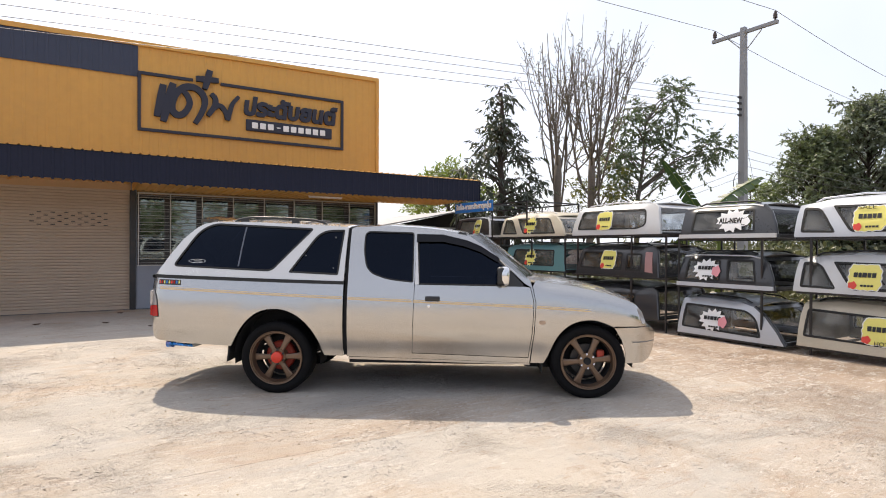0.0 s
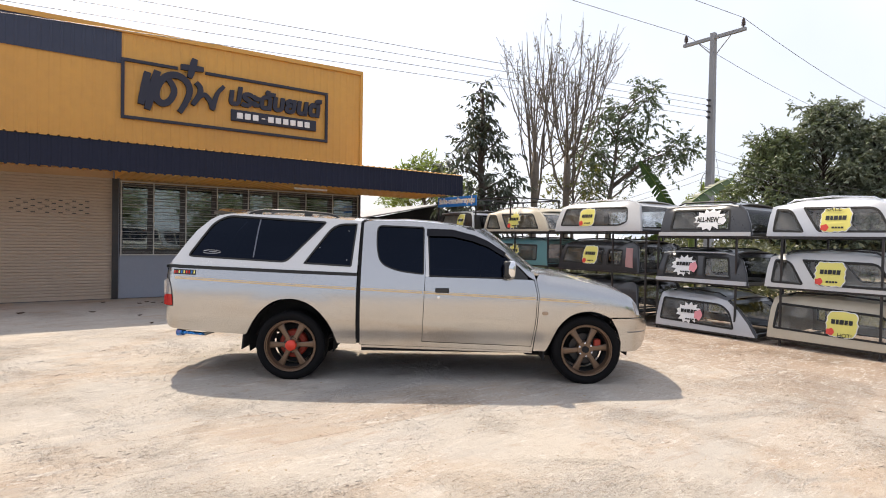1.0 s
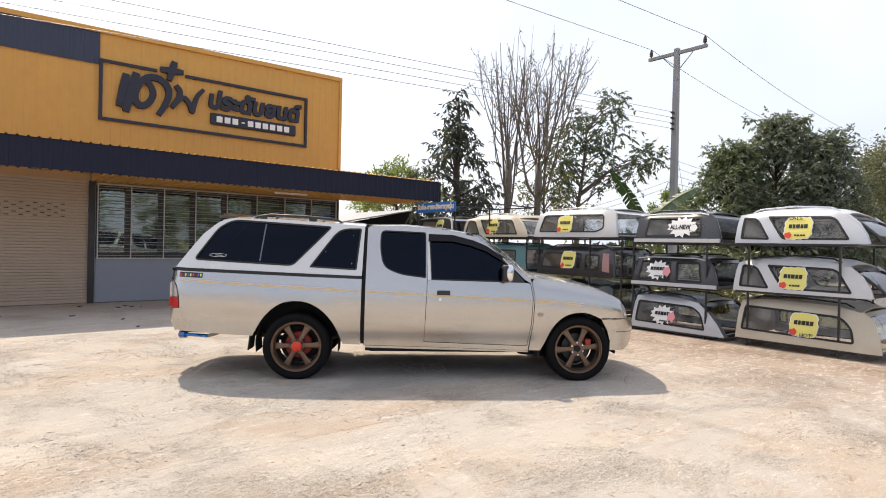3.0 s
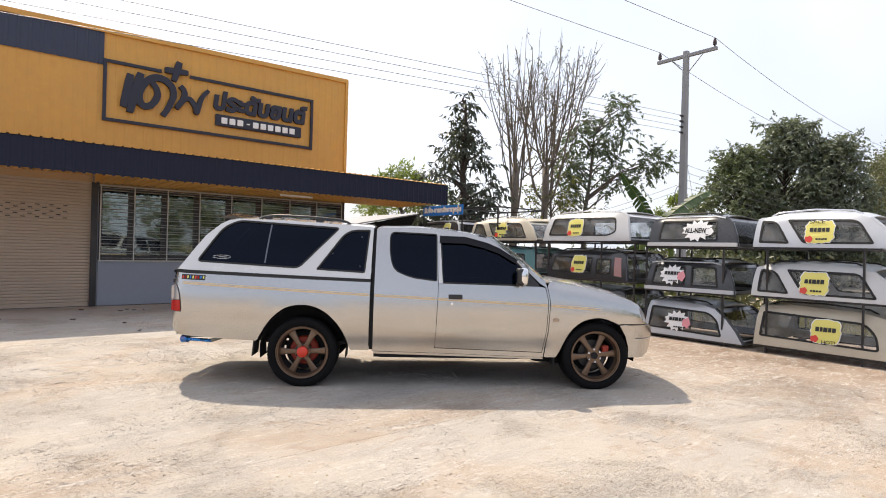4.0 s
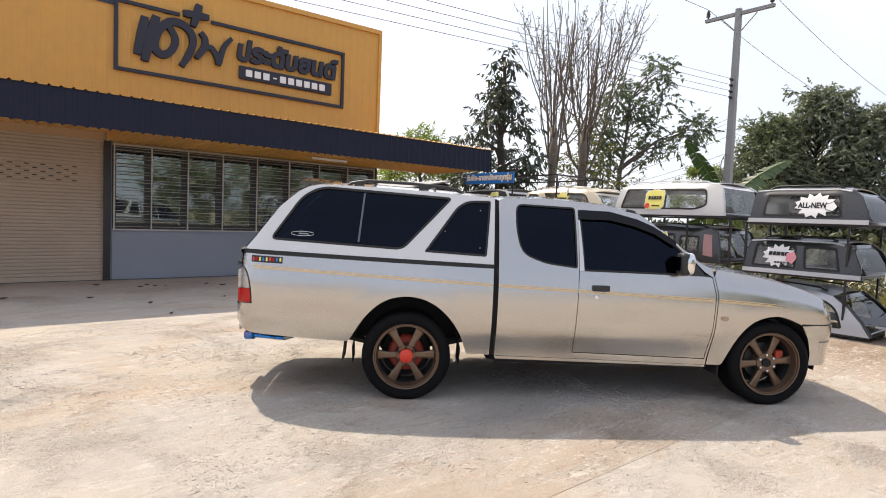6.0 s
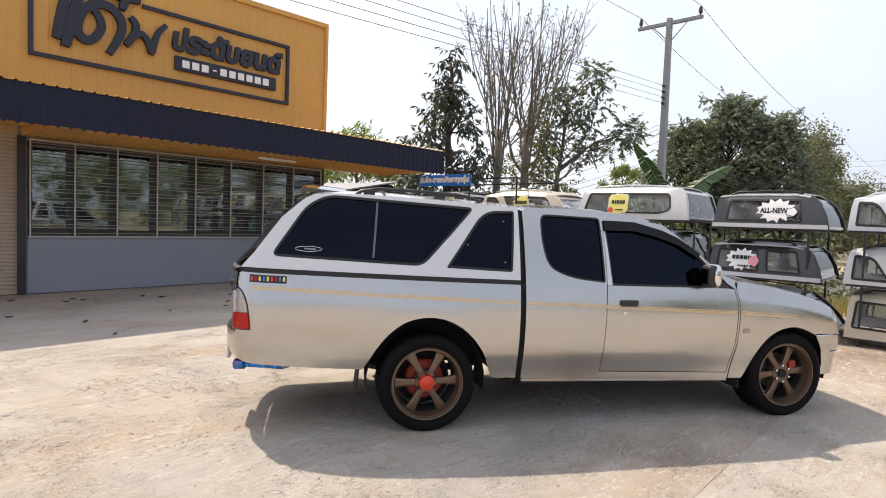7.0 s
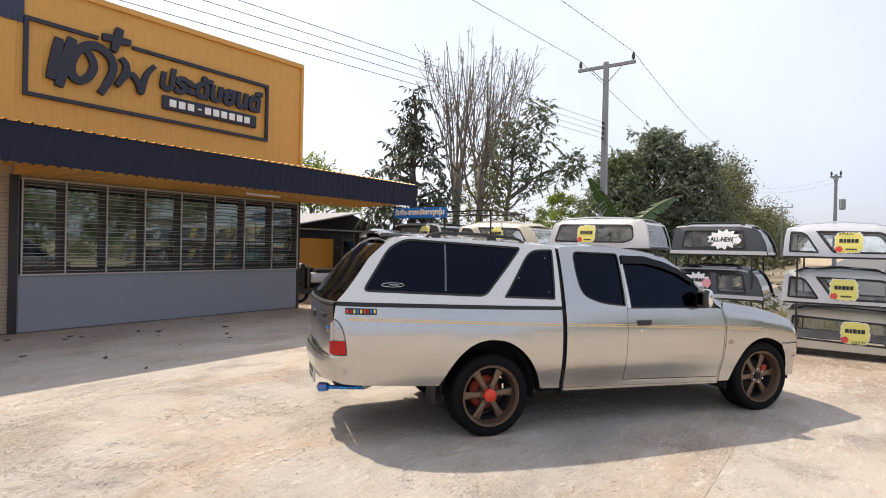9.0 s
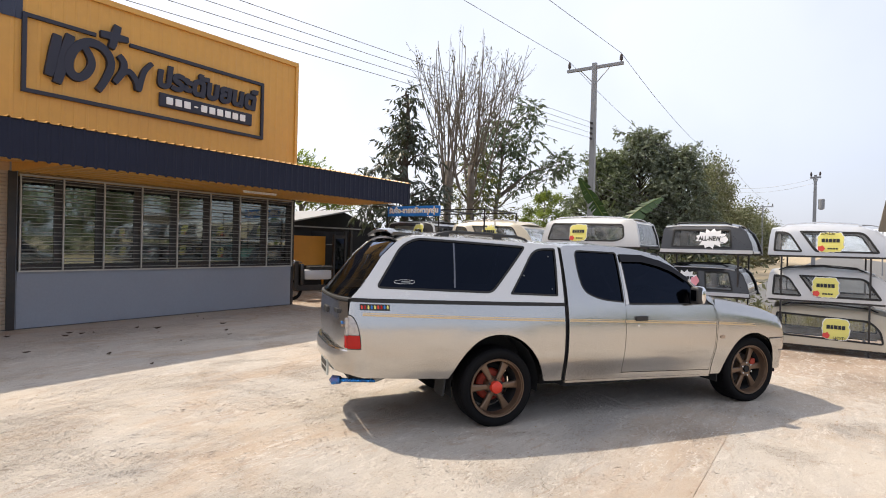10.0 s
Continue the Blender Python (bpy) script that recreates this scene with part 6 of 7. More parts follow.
words("รับซื้อ-ขายหลังคาทุกรุ่น", 0.2, 0.001, "amber_outline", M_AMBERINK, blue, Matrix.Translation((-0.0315, 11.57, 2.385)) @ Matrix.Rotation(radians(-90), 4, "Z") @ Matrix.Rotation(radians(90), 4, "X"), fit=(1.49, 0.205), bold=0.012)

# ---- shed beside the shop ----
shed = thing("open_shed", "dark open shed with red steel beams and grey roof", "shed", pose(0, 0, 0), kind="structure")
part("roof_slope", sweep([(8.9, 2.02), (12.42, 2.68)], lambda s, z: 2.4, 0.0, 2), M_SHEDROOF, shed, "pale sheet roof slope", thick=0.04)
shed.children[-1].location = (0, 18.8, 0)
part("white_verge", boxes(((0, -0.03, -0.02), (3.7, 0.03, 0.07))), M_WHITE, shed, "white roof edge trim")
shed.children[-1].matrix_basis = pose(8.9, 16.37, 2.03, 0, -10.6, 0)
part("red_rafter", boxes(((0, -0.03, -0.17), (3.7, 0.03, -0.03))), M_RUST, shed, "red oxide steel rafter")
shed.children[-1].matrix_basis = pose(8.9, 16.36, 2.03, 0, -10.6, 0)
part("lean_roof", sweep([(12.42, 2.66), (14.3, 2.14)], lambda s, z: 2.4, 0.0, 4), M_SHEDROOF, shed, "grey lean-to roof", thick=0.04)
shed.children[-1].location = (0, 18.9, 0)
# gable, rear and end walls and crate: the shed's inner shade as near-black colour
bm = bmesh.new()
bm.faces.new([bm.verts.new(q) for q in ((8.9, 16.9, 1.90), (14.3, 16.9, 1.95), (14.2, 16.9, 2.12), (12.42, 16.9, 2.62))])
part("gable_infill", bm, M_DARK, shed, "gable sheet blackened in place of the shed's shade", thick=0.03)
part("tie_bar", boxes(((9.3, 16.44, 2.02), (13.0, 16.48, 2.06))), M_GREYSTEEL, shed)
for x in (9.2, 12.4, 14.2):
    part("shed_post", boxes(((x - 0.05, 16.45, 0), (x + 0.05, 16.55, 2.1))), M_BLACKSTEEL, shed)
part("shed_back", boxes(((8.3, 20.6, 0), (16.0, 20.7, 2.3))), M_DARK, shed, "rear wall blackened in place of the shed's shade")
part("shed_end", boxes(((14.4, 16.5, 0), (14.5, 20.6, 2.1))), M_DARK, shed, "end wall blackened in place of the shed's shade")
part("grey_crate", boxes(((12.0, 18.3, 0), (14.0, 19.3, 1.5)), bevel=0.02), M_DARK, shed, "crate blackened in place of the shed's shade")
solo("yellow_board", boxes(((9.7, 16.60, 0.85), (11.36, 16.64, 1.76)), ((9.75, 16.60, 0.0), (9.80, 16.64, 0.85)), ((11.26, 16.60, 0.0), (11.31, 16.64, 0.85))), M_OCHRE, "plain orange-yellow board standing in the shed", "board")
leafd = thing("dark_panel", "dark glazed door panel leaning in the shed", "door panel", pose(11.40, 16.3, 0))
part("panel_frame", boxes(((0, -0.03, 0), (0.08, 0.03, 1.85)), ((0.50, -0.03, 0), (0.58, 0.03, 1.95)), ((0.08, -0.03, 1.70), (0.50, 0.03, 1.80)), ((0.08, -0.03, 0), (0.50, 0.03, 0.1))), M_BLACKSTEEL, leafd)
part("panel_glass", boxes(((0.08, -0.005, 0.1), (0.50, 0.005, 1.70))), M_TINT, leafd)
bike = thing("motor_scooter", "grey and black motor scooter parked in the shed", "scooter", pose(9.35, 14.9, 0, 0, 0, 160))
bm = boxes(((-0.45, -0.16, 0.55), (0.35, 0.16, 0.82)), bevel=0.08)
part("body_cover", bm, M_CAPSILVER, bike, "grey plastic body", smooth=True)
part("side_panel", boxes(((-0.40, -0.175, 0.60), (0.10, -0.155, 0.74)), bevel=0.02), M_CAPSILVER, bike, "grey side panel")
part("leg_shield", boxes(((0.36, -0.17, 0.42), (0.46, 0.17, 0.98)), bevel=0.04), M_CAPDARK, bike, smooth=True)
part("headlamp", lathe(bmesh.new(), [(0.0, -0.06), (0.07, -0.05), (0.08, 0.0), (0.05, 0.05), (0.0, 0.06)], 16, (0.60, 0, 1.0)), M_TAILCLEAR, bike, smooth=True)
part("seat", boxes(((-0.5, -0.14, 0.82), (0.2, 0.14, 0.92)), bevel=0.04), M_RUBBER, bike, smooth=True)
part("handlebar", tube(bmesh.new(), [(0.5, -0.32, 1.02), (0.55, 0, 1.06), (0.5, 0.32, 1.02)], 0.015, 6), M_BLACKPL, bike)
part("fork", boxes(((0.48, -0.08, 0.28), (0.60, 0.08, 1.05)), bevel=0.03), M_BLACKPL, bike)
for x in (-0.55, 0.62):
    part("tyre", lathe(bmesh.new(), [(0.20, -0.04), (0.26, -0.045), (0.28, 0), (0.26, 0.045), (0.20, 0.04)], 24, (x, 0, 0.28)), M_TYRE, bike, smooth=True)
part("frame", boxes(((-0.5, -0.05, 0.25), (0.6, 0.05, 0.40)), bevel=0.02), M_BLACKSTEEL, bike)

# ---- utility poles and wires ----
def utility_pole(x, y, h, arm, label, arm_along=(0, 1)):
    t = thing("utility_pole", label, "utility pole", pose(x, y, -0.06), group="utility poles")
    bm = bmesh.new()
    rows = [[bm.verts.new((sx * w, sy * w, z)) for sx, sy in ((-1, -1), (1, -1), (1, 1), (-1, 1))] for z, w in ((0, 0.13), (h + 0.06, 0.08))]
    for k in range(4):
        bm.faces.new((rows[0][k], rows[0][(k + 1) % 4], rows[1][(k + 1) % 4], rows[1][k]))
    bm.faces.new(rows[1])
    part("mast", bm, M_POLE, t)
    ax, ay = arm_along
    part("cross_arm", boxes(((-0.055 - ax * arm, -0.055 - ay * arm, h - 0.16), (0.055 + ax * arm, 0.055 + ay * arm, h - 0.05))), M_POLE, t)
    for k in (-1, 1):
        c = Vector((ax * arm * k * 0.97, ay * arm * k * 0.97, 0))
        bm = bmesh.new()
        tube(bm, [c + Vector((0, 0, z)) for z in (h - 0.05, h + 0.02, h + 0.03, h + 0.10, h + 0.11, h + 0.2, h + 0.26)], [0.03, 0.03, 0.07, 0.06, 0.07, 0.05, 0.03], 10)
        part("insulator", bm, M_INSULATOR, t, smooth=True)
        part("brace", tube(bmesh.new(), [(0.07, 0, h - 0.75), Vector((0.07, 0, h - 0.16)) + c * 0.55], 0.018, 5), M_GREYSTEEL, t)
    return t


main_pole = utility_pole(20.15, 11.05, 8.85, 1.07, "grey concrete utility pole with cross arm behind the racks")
for k in range(4):
    bm = boxes(((-0.24, -0.03, 5.89 + k * 0.2), (-0.13, 0.03, 5.96 + k * 0.2)))
    tube(bm, [(-0.22, 0, 5.92 + k * 0.2), (-0.32, 0, 5.92 + k * 0.2)], 0.03, 6)
    part("spool_insulator", bm, M_BLACKSTEEL, main_pole)
part("cable_loop", tube(bmesh.new(), [(-0.12 + 0.35 * math.sin(t) * -1, 0.05, 3.6 + 0.4 * math.cos(t)) for t in [2 * math.pi * k / 18 for k in range(19)]], 0.015, 5), M_WIRE, main_pole)
utility_pole(46.0, 10.5, 7.7, 1.07, "grey concrete utility pole farther along the road")
utility_pole(78.0, 10.2, 7.4, 1.07, "grey concrete utility pole far along the road")
PX3, PY3 = 42.3, 4.15
third = utility_pole(PX3, PY3, 6.7, 0.25, "slim utility pole with a transformer across the road")
part("transformer", lathe(bmesh.new(), [(0, -0.32), (0.10, -0.34), (0.17, -0.29), (0.18, 0.29), (0.16, 0.34), (0, 0.34)], 16, (0, 0, 0)), M_POLE, third, "grey can transformer")
third.children[-1].matrix_basis = pose(0, -0.36, 4.85, 90, 0, 0)


lamp = thing("street_lamp", "slim grey street lamp with a bent arm far along the road", "street lamp", pose(56.4, -0.25, -0.06))
part("lamp_post", tube(bmesh.new(), [(0, 0, 0), (0, 0, 2.6), (0, 0.02, 3.7)], [0.07, 0.05, 0.04], 8), M_POLE, lamp, smooth=True)
part("lamp_arm", tube(bmesh.new(), [(0, 0.02, 3.7), (0, 0.2, 3.95), (0, 0.7, 4.08), (0, 1.1, 4.12)], 0.035, 6), M_POLE, lamp, smooth=True)
part("lamp_head", boxes(((-0.08, 1.0, 4.06), (0.08, 1.45, 4.15)), bevel=0.03), M_POLE, lamp, "flat lamp head")


def wire(a, b, sag, r=0.007):
    pts = []
    for k in range(33):
        t = k / 32
        p = Vector(a).lerp(Vector(b), t)
        p.z -= sag * 4 * t * (1 - t)
        pts.append(p)
    return solo("power_line", tube(bmesh.new(), pts, r, 5, caps=False), M_WIRE, "thin grey overhead wire between poles", "cable", group="overhead wires")


for dy in (-1.04, 1.04):
    wire((-45, 15.0 + dy, 9.2), (20.15, 11.05 + dy, 9.07), 0.3, 0.009)
    wire((20.15, 11.05 + dy, 9.07), (46.0, 10.5 + dy, 7.95), 0.7, 0.009)
    wire((46.0, 10.5 + dy, 7.95), (78.0, 10.2 + dy, 7.65), 0.5, 0.010)
for k in range(4):
    wire((-45, 17.5, 4.0 + k * 0.24), (19.83, 11.05, 5.88 + k * 0.2), 0.0)
    wire((20.35, 11.05, 3.9 + k * 0.28), (46, 10.5, 4.0 + k * 0.2), 0.5)
wire((46.0, 10.5, 6.6), (PX3, PY3, 6.5), 0.4)
wire((46.0, 10.5, 6.3), (PX3, PY3, 6.2), 0.4)
wire((20.25, 11.05, 5.2), (21.0, 10.4, -0.06), 0.0, 0.006)
for k, z in enumerate((5.17, 5.02, 4.83, 4.56, 3.99, 3.76)):
    wire((20.02, 11.13, z), (14.3, 16.9, 2.05 - 0.1 * k), 0.25, 0.006)


# ---- trees and plants ----
def raw(name, verts, faces, material, parent=None, label="", smooth=False):
    me = bpy.data.meshes.new(name)
    me.from_pydata(verts, [], faces)
    me.materials.append(material)
    if smooth:
        me.polygons.foreach_set("use_smooth", [True] * len(me.polygons))
    ob = new(name, me)
    if parent is not None:
        ob.parent = parent
    if label:
        ob["label"] = label
    return ob


def leaves(points, size, rs, name, material, parent, slim=0.42, droop=0.3, label=""):
    """One folded blade of four corners at each point, freely turned."""
    n = len(points)
    p = np.array(points, float)
    d = rs.normal(size=(n, 3))
    d[:, 2] -= droop
    d /= np.linalg.norm(d, axis=1)[:, None]
    u = np.cross(d, rs.normal(size=(n, 3)))
    u /= np.linalg.norm(u, axis=1)[:, None]
    s = size * (0.6 + 0.8 * rs.random(n))[:, None]
    v = np.stack([p, p + d * s * 0.45 + u * s * slim * 0.5, p + d * s, p + d * s * 0.45 - u * s * slim * 0.5], 1).reshape(-1, 3)
    f = [(4 * i, 4 * i + 1, 4 * i + 2, 4 * i + 3) for i in range(n)]
    return raw(name, v.tolist(), f, material, parent, label)


def grow(rr, bm, tips, p, d, length, r, depth, spread, up, kids, shrink_=0.72, n=6, taper=0.70):
    pts, rs_ = [p], [r]
    q, e = Vector(p), Vector(d)
    for i in range(4):
        e = (e + Vector((rr.gauss(0, 0.09), rr.gauss(0, 0.09), rr.gauss(0, 0.05) + up))).normalized()
        q = q + e * length / 4
        pts.append(q.copy())
        rs_.append(r * (1 - 0.12 * (i + 1)))
    tube(bm, pts, rs_, n if r > 0.03 else 4, caps=False)
    if depth == 0:
        tips += [(pts[k], e) for k in (2, 3, 4)]
        return
    for k in range(kids if isinstance(kids, int) else rr.choice(kids)):
        t = rr.uniform(0.45, 1.0) if k else 1.0
        i = min(3, int(t * 4))
        start = pts[i].lerp(pts[i + 1], t * 4 - i)
        ang, az = radians(spread) * rr.uniform(0.5, 1.25), rr.uniform(0, 2 * math.pi)
        side = e.orthogonal().normalized()
        side.rotate(Matrix.Rotation(az, 3, e))
        nd = (e * math.cos(ang) + side * math.sin(ang)).normalized()
        grow(rr, bm, tips, start, nd, length * shrink_ * rr.uniform(0.8, 1.15), max(0.009, rs_[i + 1] * taper), depth - 1, spread, up, kids, shrink_, n, taper)


def tree(base, height, seed, label, leafmat, bark, count, size, spread=34, up=0.05, trunk=0.32, depth=4, r=0.12, kids=(2, 3), clump=0.4, slim=0.42, first=None, droop=0.3, squash=1.0, name="tree", shrink_=0.72, taper=0.70, body=None):
    t = thing(name, label, "tree", pose(*base), group="trees behind the yard")
    rr, rs = random.Random(seed), np.random.RandomState(seed)
    bm, tips = bmesh.new(), []
    grow(rr, bm, tips, Vector((0, 0, 0)), Vector((0.03, 0, 1)), height * trunk, r, depth, spread, up, kids, shrink_, 6, taper)
    top = max(v.co.z for v in bm.verts)
    k = height / top
    bm.transform(Matrix.Diagonal((k * squash, k * squash, k, 1)))
    part("trunk", bm, bark, t, smooth=True, split=0)
    if count:
        pick = rs.randint(0, len(tips), count)
        pts = np.array([tips[i][0][:] for i in pick]) * [k * squash, k * squash, k] + rs.normal(size=(count, 3)) * clump
        if body:
            # part of the leaves fill a lumpy body under the twigs: radius, low and high end
            m = int(count * 0.55)
            d = rs.normal(size=(m, 3))
            d /= np.linalg.norm(d, axis=1)[:, None]
            lump = np.array([0.75 + 0.55 * noise.noise(Vector(q) * 1.7 + Vector((seed, 0, 0))) for q in d])
            rad = (0.55 + 0.45 * rs.random(m) ** 0.5) * lump
            pts[:m] = d * rad[:, None] * [body[0], body[0], (body[2] - body[1]) / 2] + [0, 0, (body[1] + body[2]) / 2]
            # and gather into sprays: each takes its neighbours round one hub
            hubs = max(8, m // 70)
            hub = pts[rs.randint(0, m, hubs)]
            own = rs.randint(0, hubs, m)
            puff = rs.normal(size=(m, 3))
            puff /= np.linalg.norm(puff, axis=1)[:, None]
            puff *= (0.18 + 0.26 * rs.random(hubs))[own][:, None] * (0.5 + 0.5 * rs.random(m))[:, None]
            puff[:, 2] *= 0.75
            near = rs.random(m) < 0.72
            pts[:m][near] = (hub[own] + puff)[near]
        pts[:, 2] = np.maximum(pts[:, 2], 0.3)
        leaves(pts, size, rs, "crown", leafmat, t, slim, droop)
    return t


def leader_tree(base, height, seed, label, leafmat, bark, count, size, r=0.12, low=0.35, reach=1.3, n_branch=24, clump=0.2, slim=0.34, droop=0.8, lean=(0.0, 0.0), rise=0.5, low_heavy=1.0, keep=0.72):
    """A tree with one straight stem and side boughs in loose tiers, leaves hanging in clusters at their ends."""
    t = thing("tree", label, "tree", pose(*base), group="trees behind the yard")
    rr, rs = random.Random(seed), np.random.RandomState(seed)
    bm, tips = bmesh.new(), []
    stem = [Vector((lean[0] * height * (k / 10) ** 2 + rr.gauss(0, 0.04), lean[1] * height * (k / 10) ** 2 + rr.gauss(0, 0.04), height * k / 10)) for k in range(11)]
    tube(bm, stem, [r * (1 - 0.085 * k) for k in range(11)], 8, caps=False)
    for b in range(n_branch):
        u = low + (1 - low) * ((b + rr.random()) / n_branch) ** low_heavy
        i = min(9, int(u * 10))
        p = stem[i].lerp(stem[i + 1], u * 10 - i)
        az = rr.uniform(0, 2 * math.pi)
        shape = (1 - u) / (1 - low)
        L = reach * (0.25 + 0.95 * shape ** 0.7) * rr.uniform(0.55, 1.15)
        d = Vector((math.cos(az), math.sin(az), rise * rr.uniform(0.3, 1.4))).normalized()
        grow(rr, bm, tips, p, d, L * 0.62, r * 0.28 * (0.5 + 0.5 * shape), 1, 38, 0.0, (2, 3), 0.62, 5, 0.6)
    part("trunk", bm, bark, t, smooth=True, split=0)
    picked = [tips[k] for k in rs.choice(len(tips), max(12, int(len(tips) * keep)), replace=False)]
    pick = rs.randint(0, len(picked), count)
    pts = np.array([picked[k][0][:] for k in pick]) + rs.normal(size=(count, 3)) * clump
    leaves(pts, size, rs, "crown", leafmat, t, slim, droop)
    return t


def sprays(points, ways, k, length, leaf, rs, name, material, parent, slim=0.36, droop=0.5, flat=0.9, label=""):
    """Short twigs that start at points and run along ways, each set with k leaves to both sides that hang by droop; flat: how level the blades lie."""
    n = len(points)
    d = np.array(ways, float)
    d /= np.linalg.norm(d, axis=1)[:, None]
    side = np.cross(d, [0.0, 0.0, 1.0]) + rs.normal(size=(n, 3)) * 0.35
    side /= np.linalg.norm(side, axis=1)[:, None]
    L = length * (0.6 + 0.7 * rs.random(n))
    out = np.zeros((n, k, 4, 3))
    for j in range(k):
        u = (j + 0.6) / k
        p = np.array(points, float) + d * (L * u)[:, None]
        p[:, 2] -= droop * 0.35 * L * u * u
        e = d * 0.55 + side * (0.85 if j % 2 else -0.85) * (1.0 - 0.55 * u) + rs.normal(size=(n, 3)) * 0.28
        e[:, 2] -= droop * (0.5 + 0.8 * rs.random(n))
        e /= np.linalg.norm(e, axis=1)[:, None]
        up = rs.normal(size=(n, 3)) * 0.55
        up[:, 2] += flat
        wide = np.cross(e, up)
        wide /= np.maximum(1e-6, np.linalg.norm(wide, axis=1))[:, None]
        s = (leaf * (0.65 + 0.6 * rs.random(n)))[:, None]
        out[:, j, 0], out[:, j, 1], out[:, j, 2], out[:, j, 3] = p, p + e * s * 0.42 + wide * s * slim * 0.5, p + e * s, p + e * s * 0.42 - wide * s * slim * 0.5
    m = n * k
    return raw(name, out.reshape(-1, 3).tolist(), [(4 * i, 4 * i + 1, 4 * i + 2, 4 * i + 3) for i in range(m)], material, parent, label)


def lobed_tree(base, label, lobes, trunk_top, r, bark, leafmat, seed, per=14, k=9, length=0.4, leaf=0.16, slim=0.36, droop=0.5, flat=0.9, lean=(0.0, 0.0), rise=0.35, solid=0.25, name="tree", category="tree"):
    """A trunk, one bough to each lobe (x, y, z, radius, height radius), and leaf sprays that grow out of the lobes."""
    t = thing(name, label, category, pose(*base), group="trees behind the yard")
    rr, rs = random.Random(seed), np.random.RandomState(seed)
    bm = bmesh.new()
    stem = [Vector((lean[0] * (j / 8) ** 1.5 * trunk_top + (rr.gauss(0, 0.04) if j else 0), lean[1] * (j / 8) ** 1.5 * trunk_top + (rr.gauss(0, 0.04) if j else 0), trunk_top * j / 8)) for j in range(9)]
    tube(bm, stem, [r * (1.12 - 0.11 * j) for j in range(9)], 8)
    pts, ways = [], []
    for x, y, z, ra, rz in lobes:
        c = Vector((x, y, z))
        reach = math.hypot(x - stem[5].x, y - stem[5].y)
        start_z = min(trunk_top * 0.97, max(trunk_top * 0.42, z - 0.35 * ra - rise * 2 * reach))
        j = min(7, int(start_z / trunk_top * 8))
        p = stem[j].lerp(stem[j + 1], start_z / trunk_top * 8 - j)
        mid = p.lerp(c, 0.5) + Vector((rr.gauss(0, 0.1), rr.gauss(0, 0.1), 0.12 * reach))
        tube(bm, [p, p.lerp(mid, 0.6), mid, mid.lerp(c, 0.6), c], [r * 0.30, r * 0.24, r * 0.19, r * 0.13, r * 0.08], 5, caps=False)
        m = max(3, int(per * (ra * rz) / 0.25 * rr.uniform(0.8, 1.2)))
        d = rs.normal(size=(m, 3))
        d[:, 2] += 0.25
        d /= np.linalg.norm(d, axis=1)[:, None]
        q = np.array(c) + d * [ra, ra, rz] * (solid + (1 - solid) * rs.random(m))[:, None]
        pts.append(q)
        ways.append(d * [1, 1, 0.8] + rs.normal(size=(m, 3)) * 0.3 + [0, 0, -0.25 * droop])
        for i in range(min(m, 5)):
            tube(bm, [c, c.lerp(Vector(q[i]), 0.6) + Vector((0, 0, 0.03)), Vector(q[i])], [r * 0.07, 0.008, 0.005], 4, caps=False)
    part("trunk", bm, bark, t, smooth=True, split=0)
    sprays(np.concatenate(pts), np.concatenate(ways), k, length, leaf, rs, "crown", leafmat, t, slim, droop, flat)
    return t


def ring_lobes(rows, seed, wobble=0.18):
    """Lobes in tiers: (height, ring radius, how many, lobe radius, lobe height radius)."""
    rr, out = random.Random(seed), []
    for z, ring, n, ra, rz in rows:
        a0 = rr.uniform(0, 6.28)
        for j in range(n):
            a = a0 + 6.283 * j / n + rr.gauss(0, 0.2)
            d = ring * rr.uniform(0.75, 1.15)
            k = rr.uniform(0.8, 1.2)
            out.append((d * math.cos(a), d * math.sin(a), z + rr.gauss(0, wobble), ra * k, rz * k))
    return out


def domed_lobes(n, wide, low, high, size, seed, peak=(0.0, 0.0), sprigs=6):
    """Lobes over a lumpy dome, the smaller ones as sprigs on its top."""
    rr, out = random.Random(seed), []
    for j in range(n):
        v = (j + rr.random()) / n
        a = j * 2.39996 + rr.gauss(0, 0.3)
        z = low + (high - low) * v
        lump = 1 + 0.32 * noise.noise(Vector((math.cos(a) * 1.4, math.sin(a) * 1.4, v * 2.6 + seed)))
        ring = wide * lump * (1 - max(0.0, v - 0.25) ** 2.0 * 1.45) * rr.uniform(0.62, 1.0)
        ra = size * rr.uniform(0.7, 1.3)
        out.append((ring * math.cos(a) + peak[0] * v, ring * math.sin(a) + peak[1] * v, z, ra, ra * 0.72))
    for j in range(sprigs):
        a, d = rr.uniform(0, 6.28), wide * rr.uniform(0.05, 0.55)
        out.append((d * math.cos(a) + peak[0], d * math.sin(a) + peak[1], high + rr.uniform(0.0, 0.55) - 0.3 * d / wide, size * 0.35, size * 0.55))
    return out


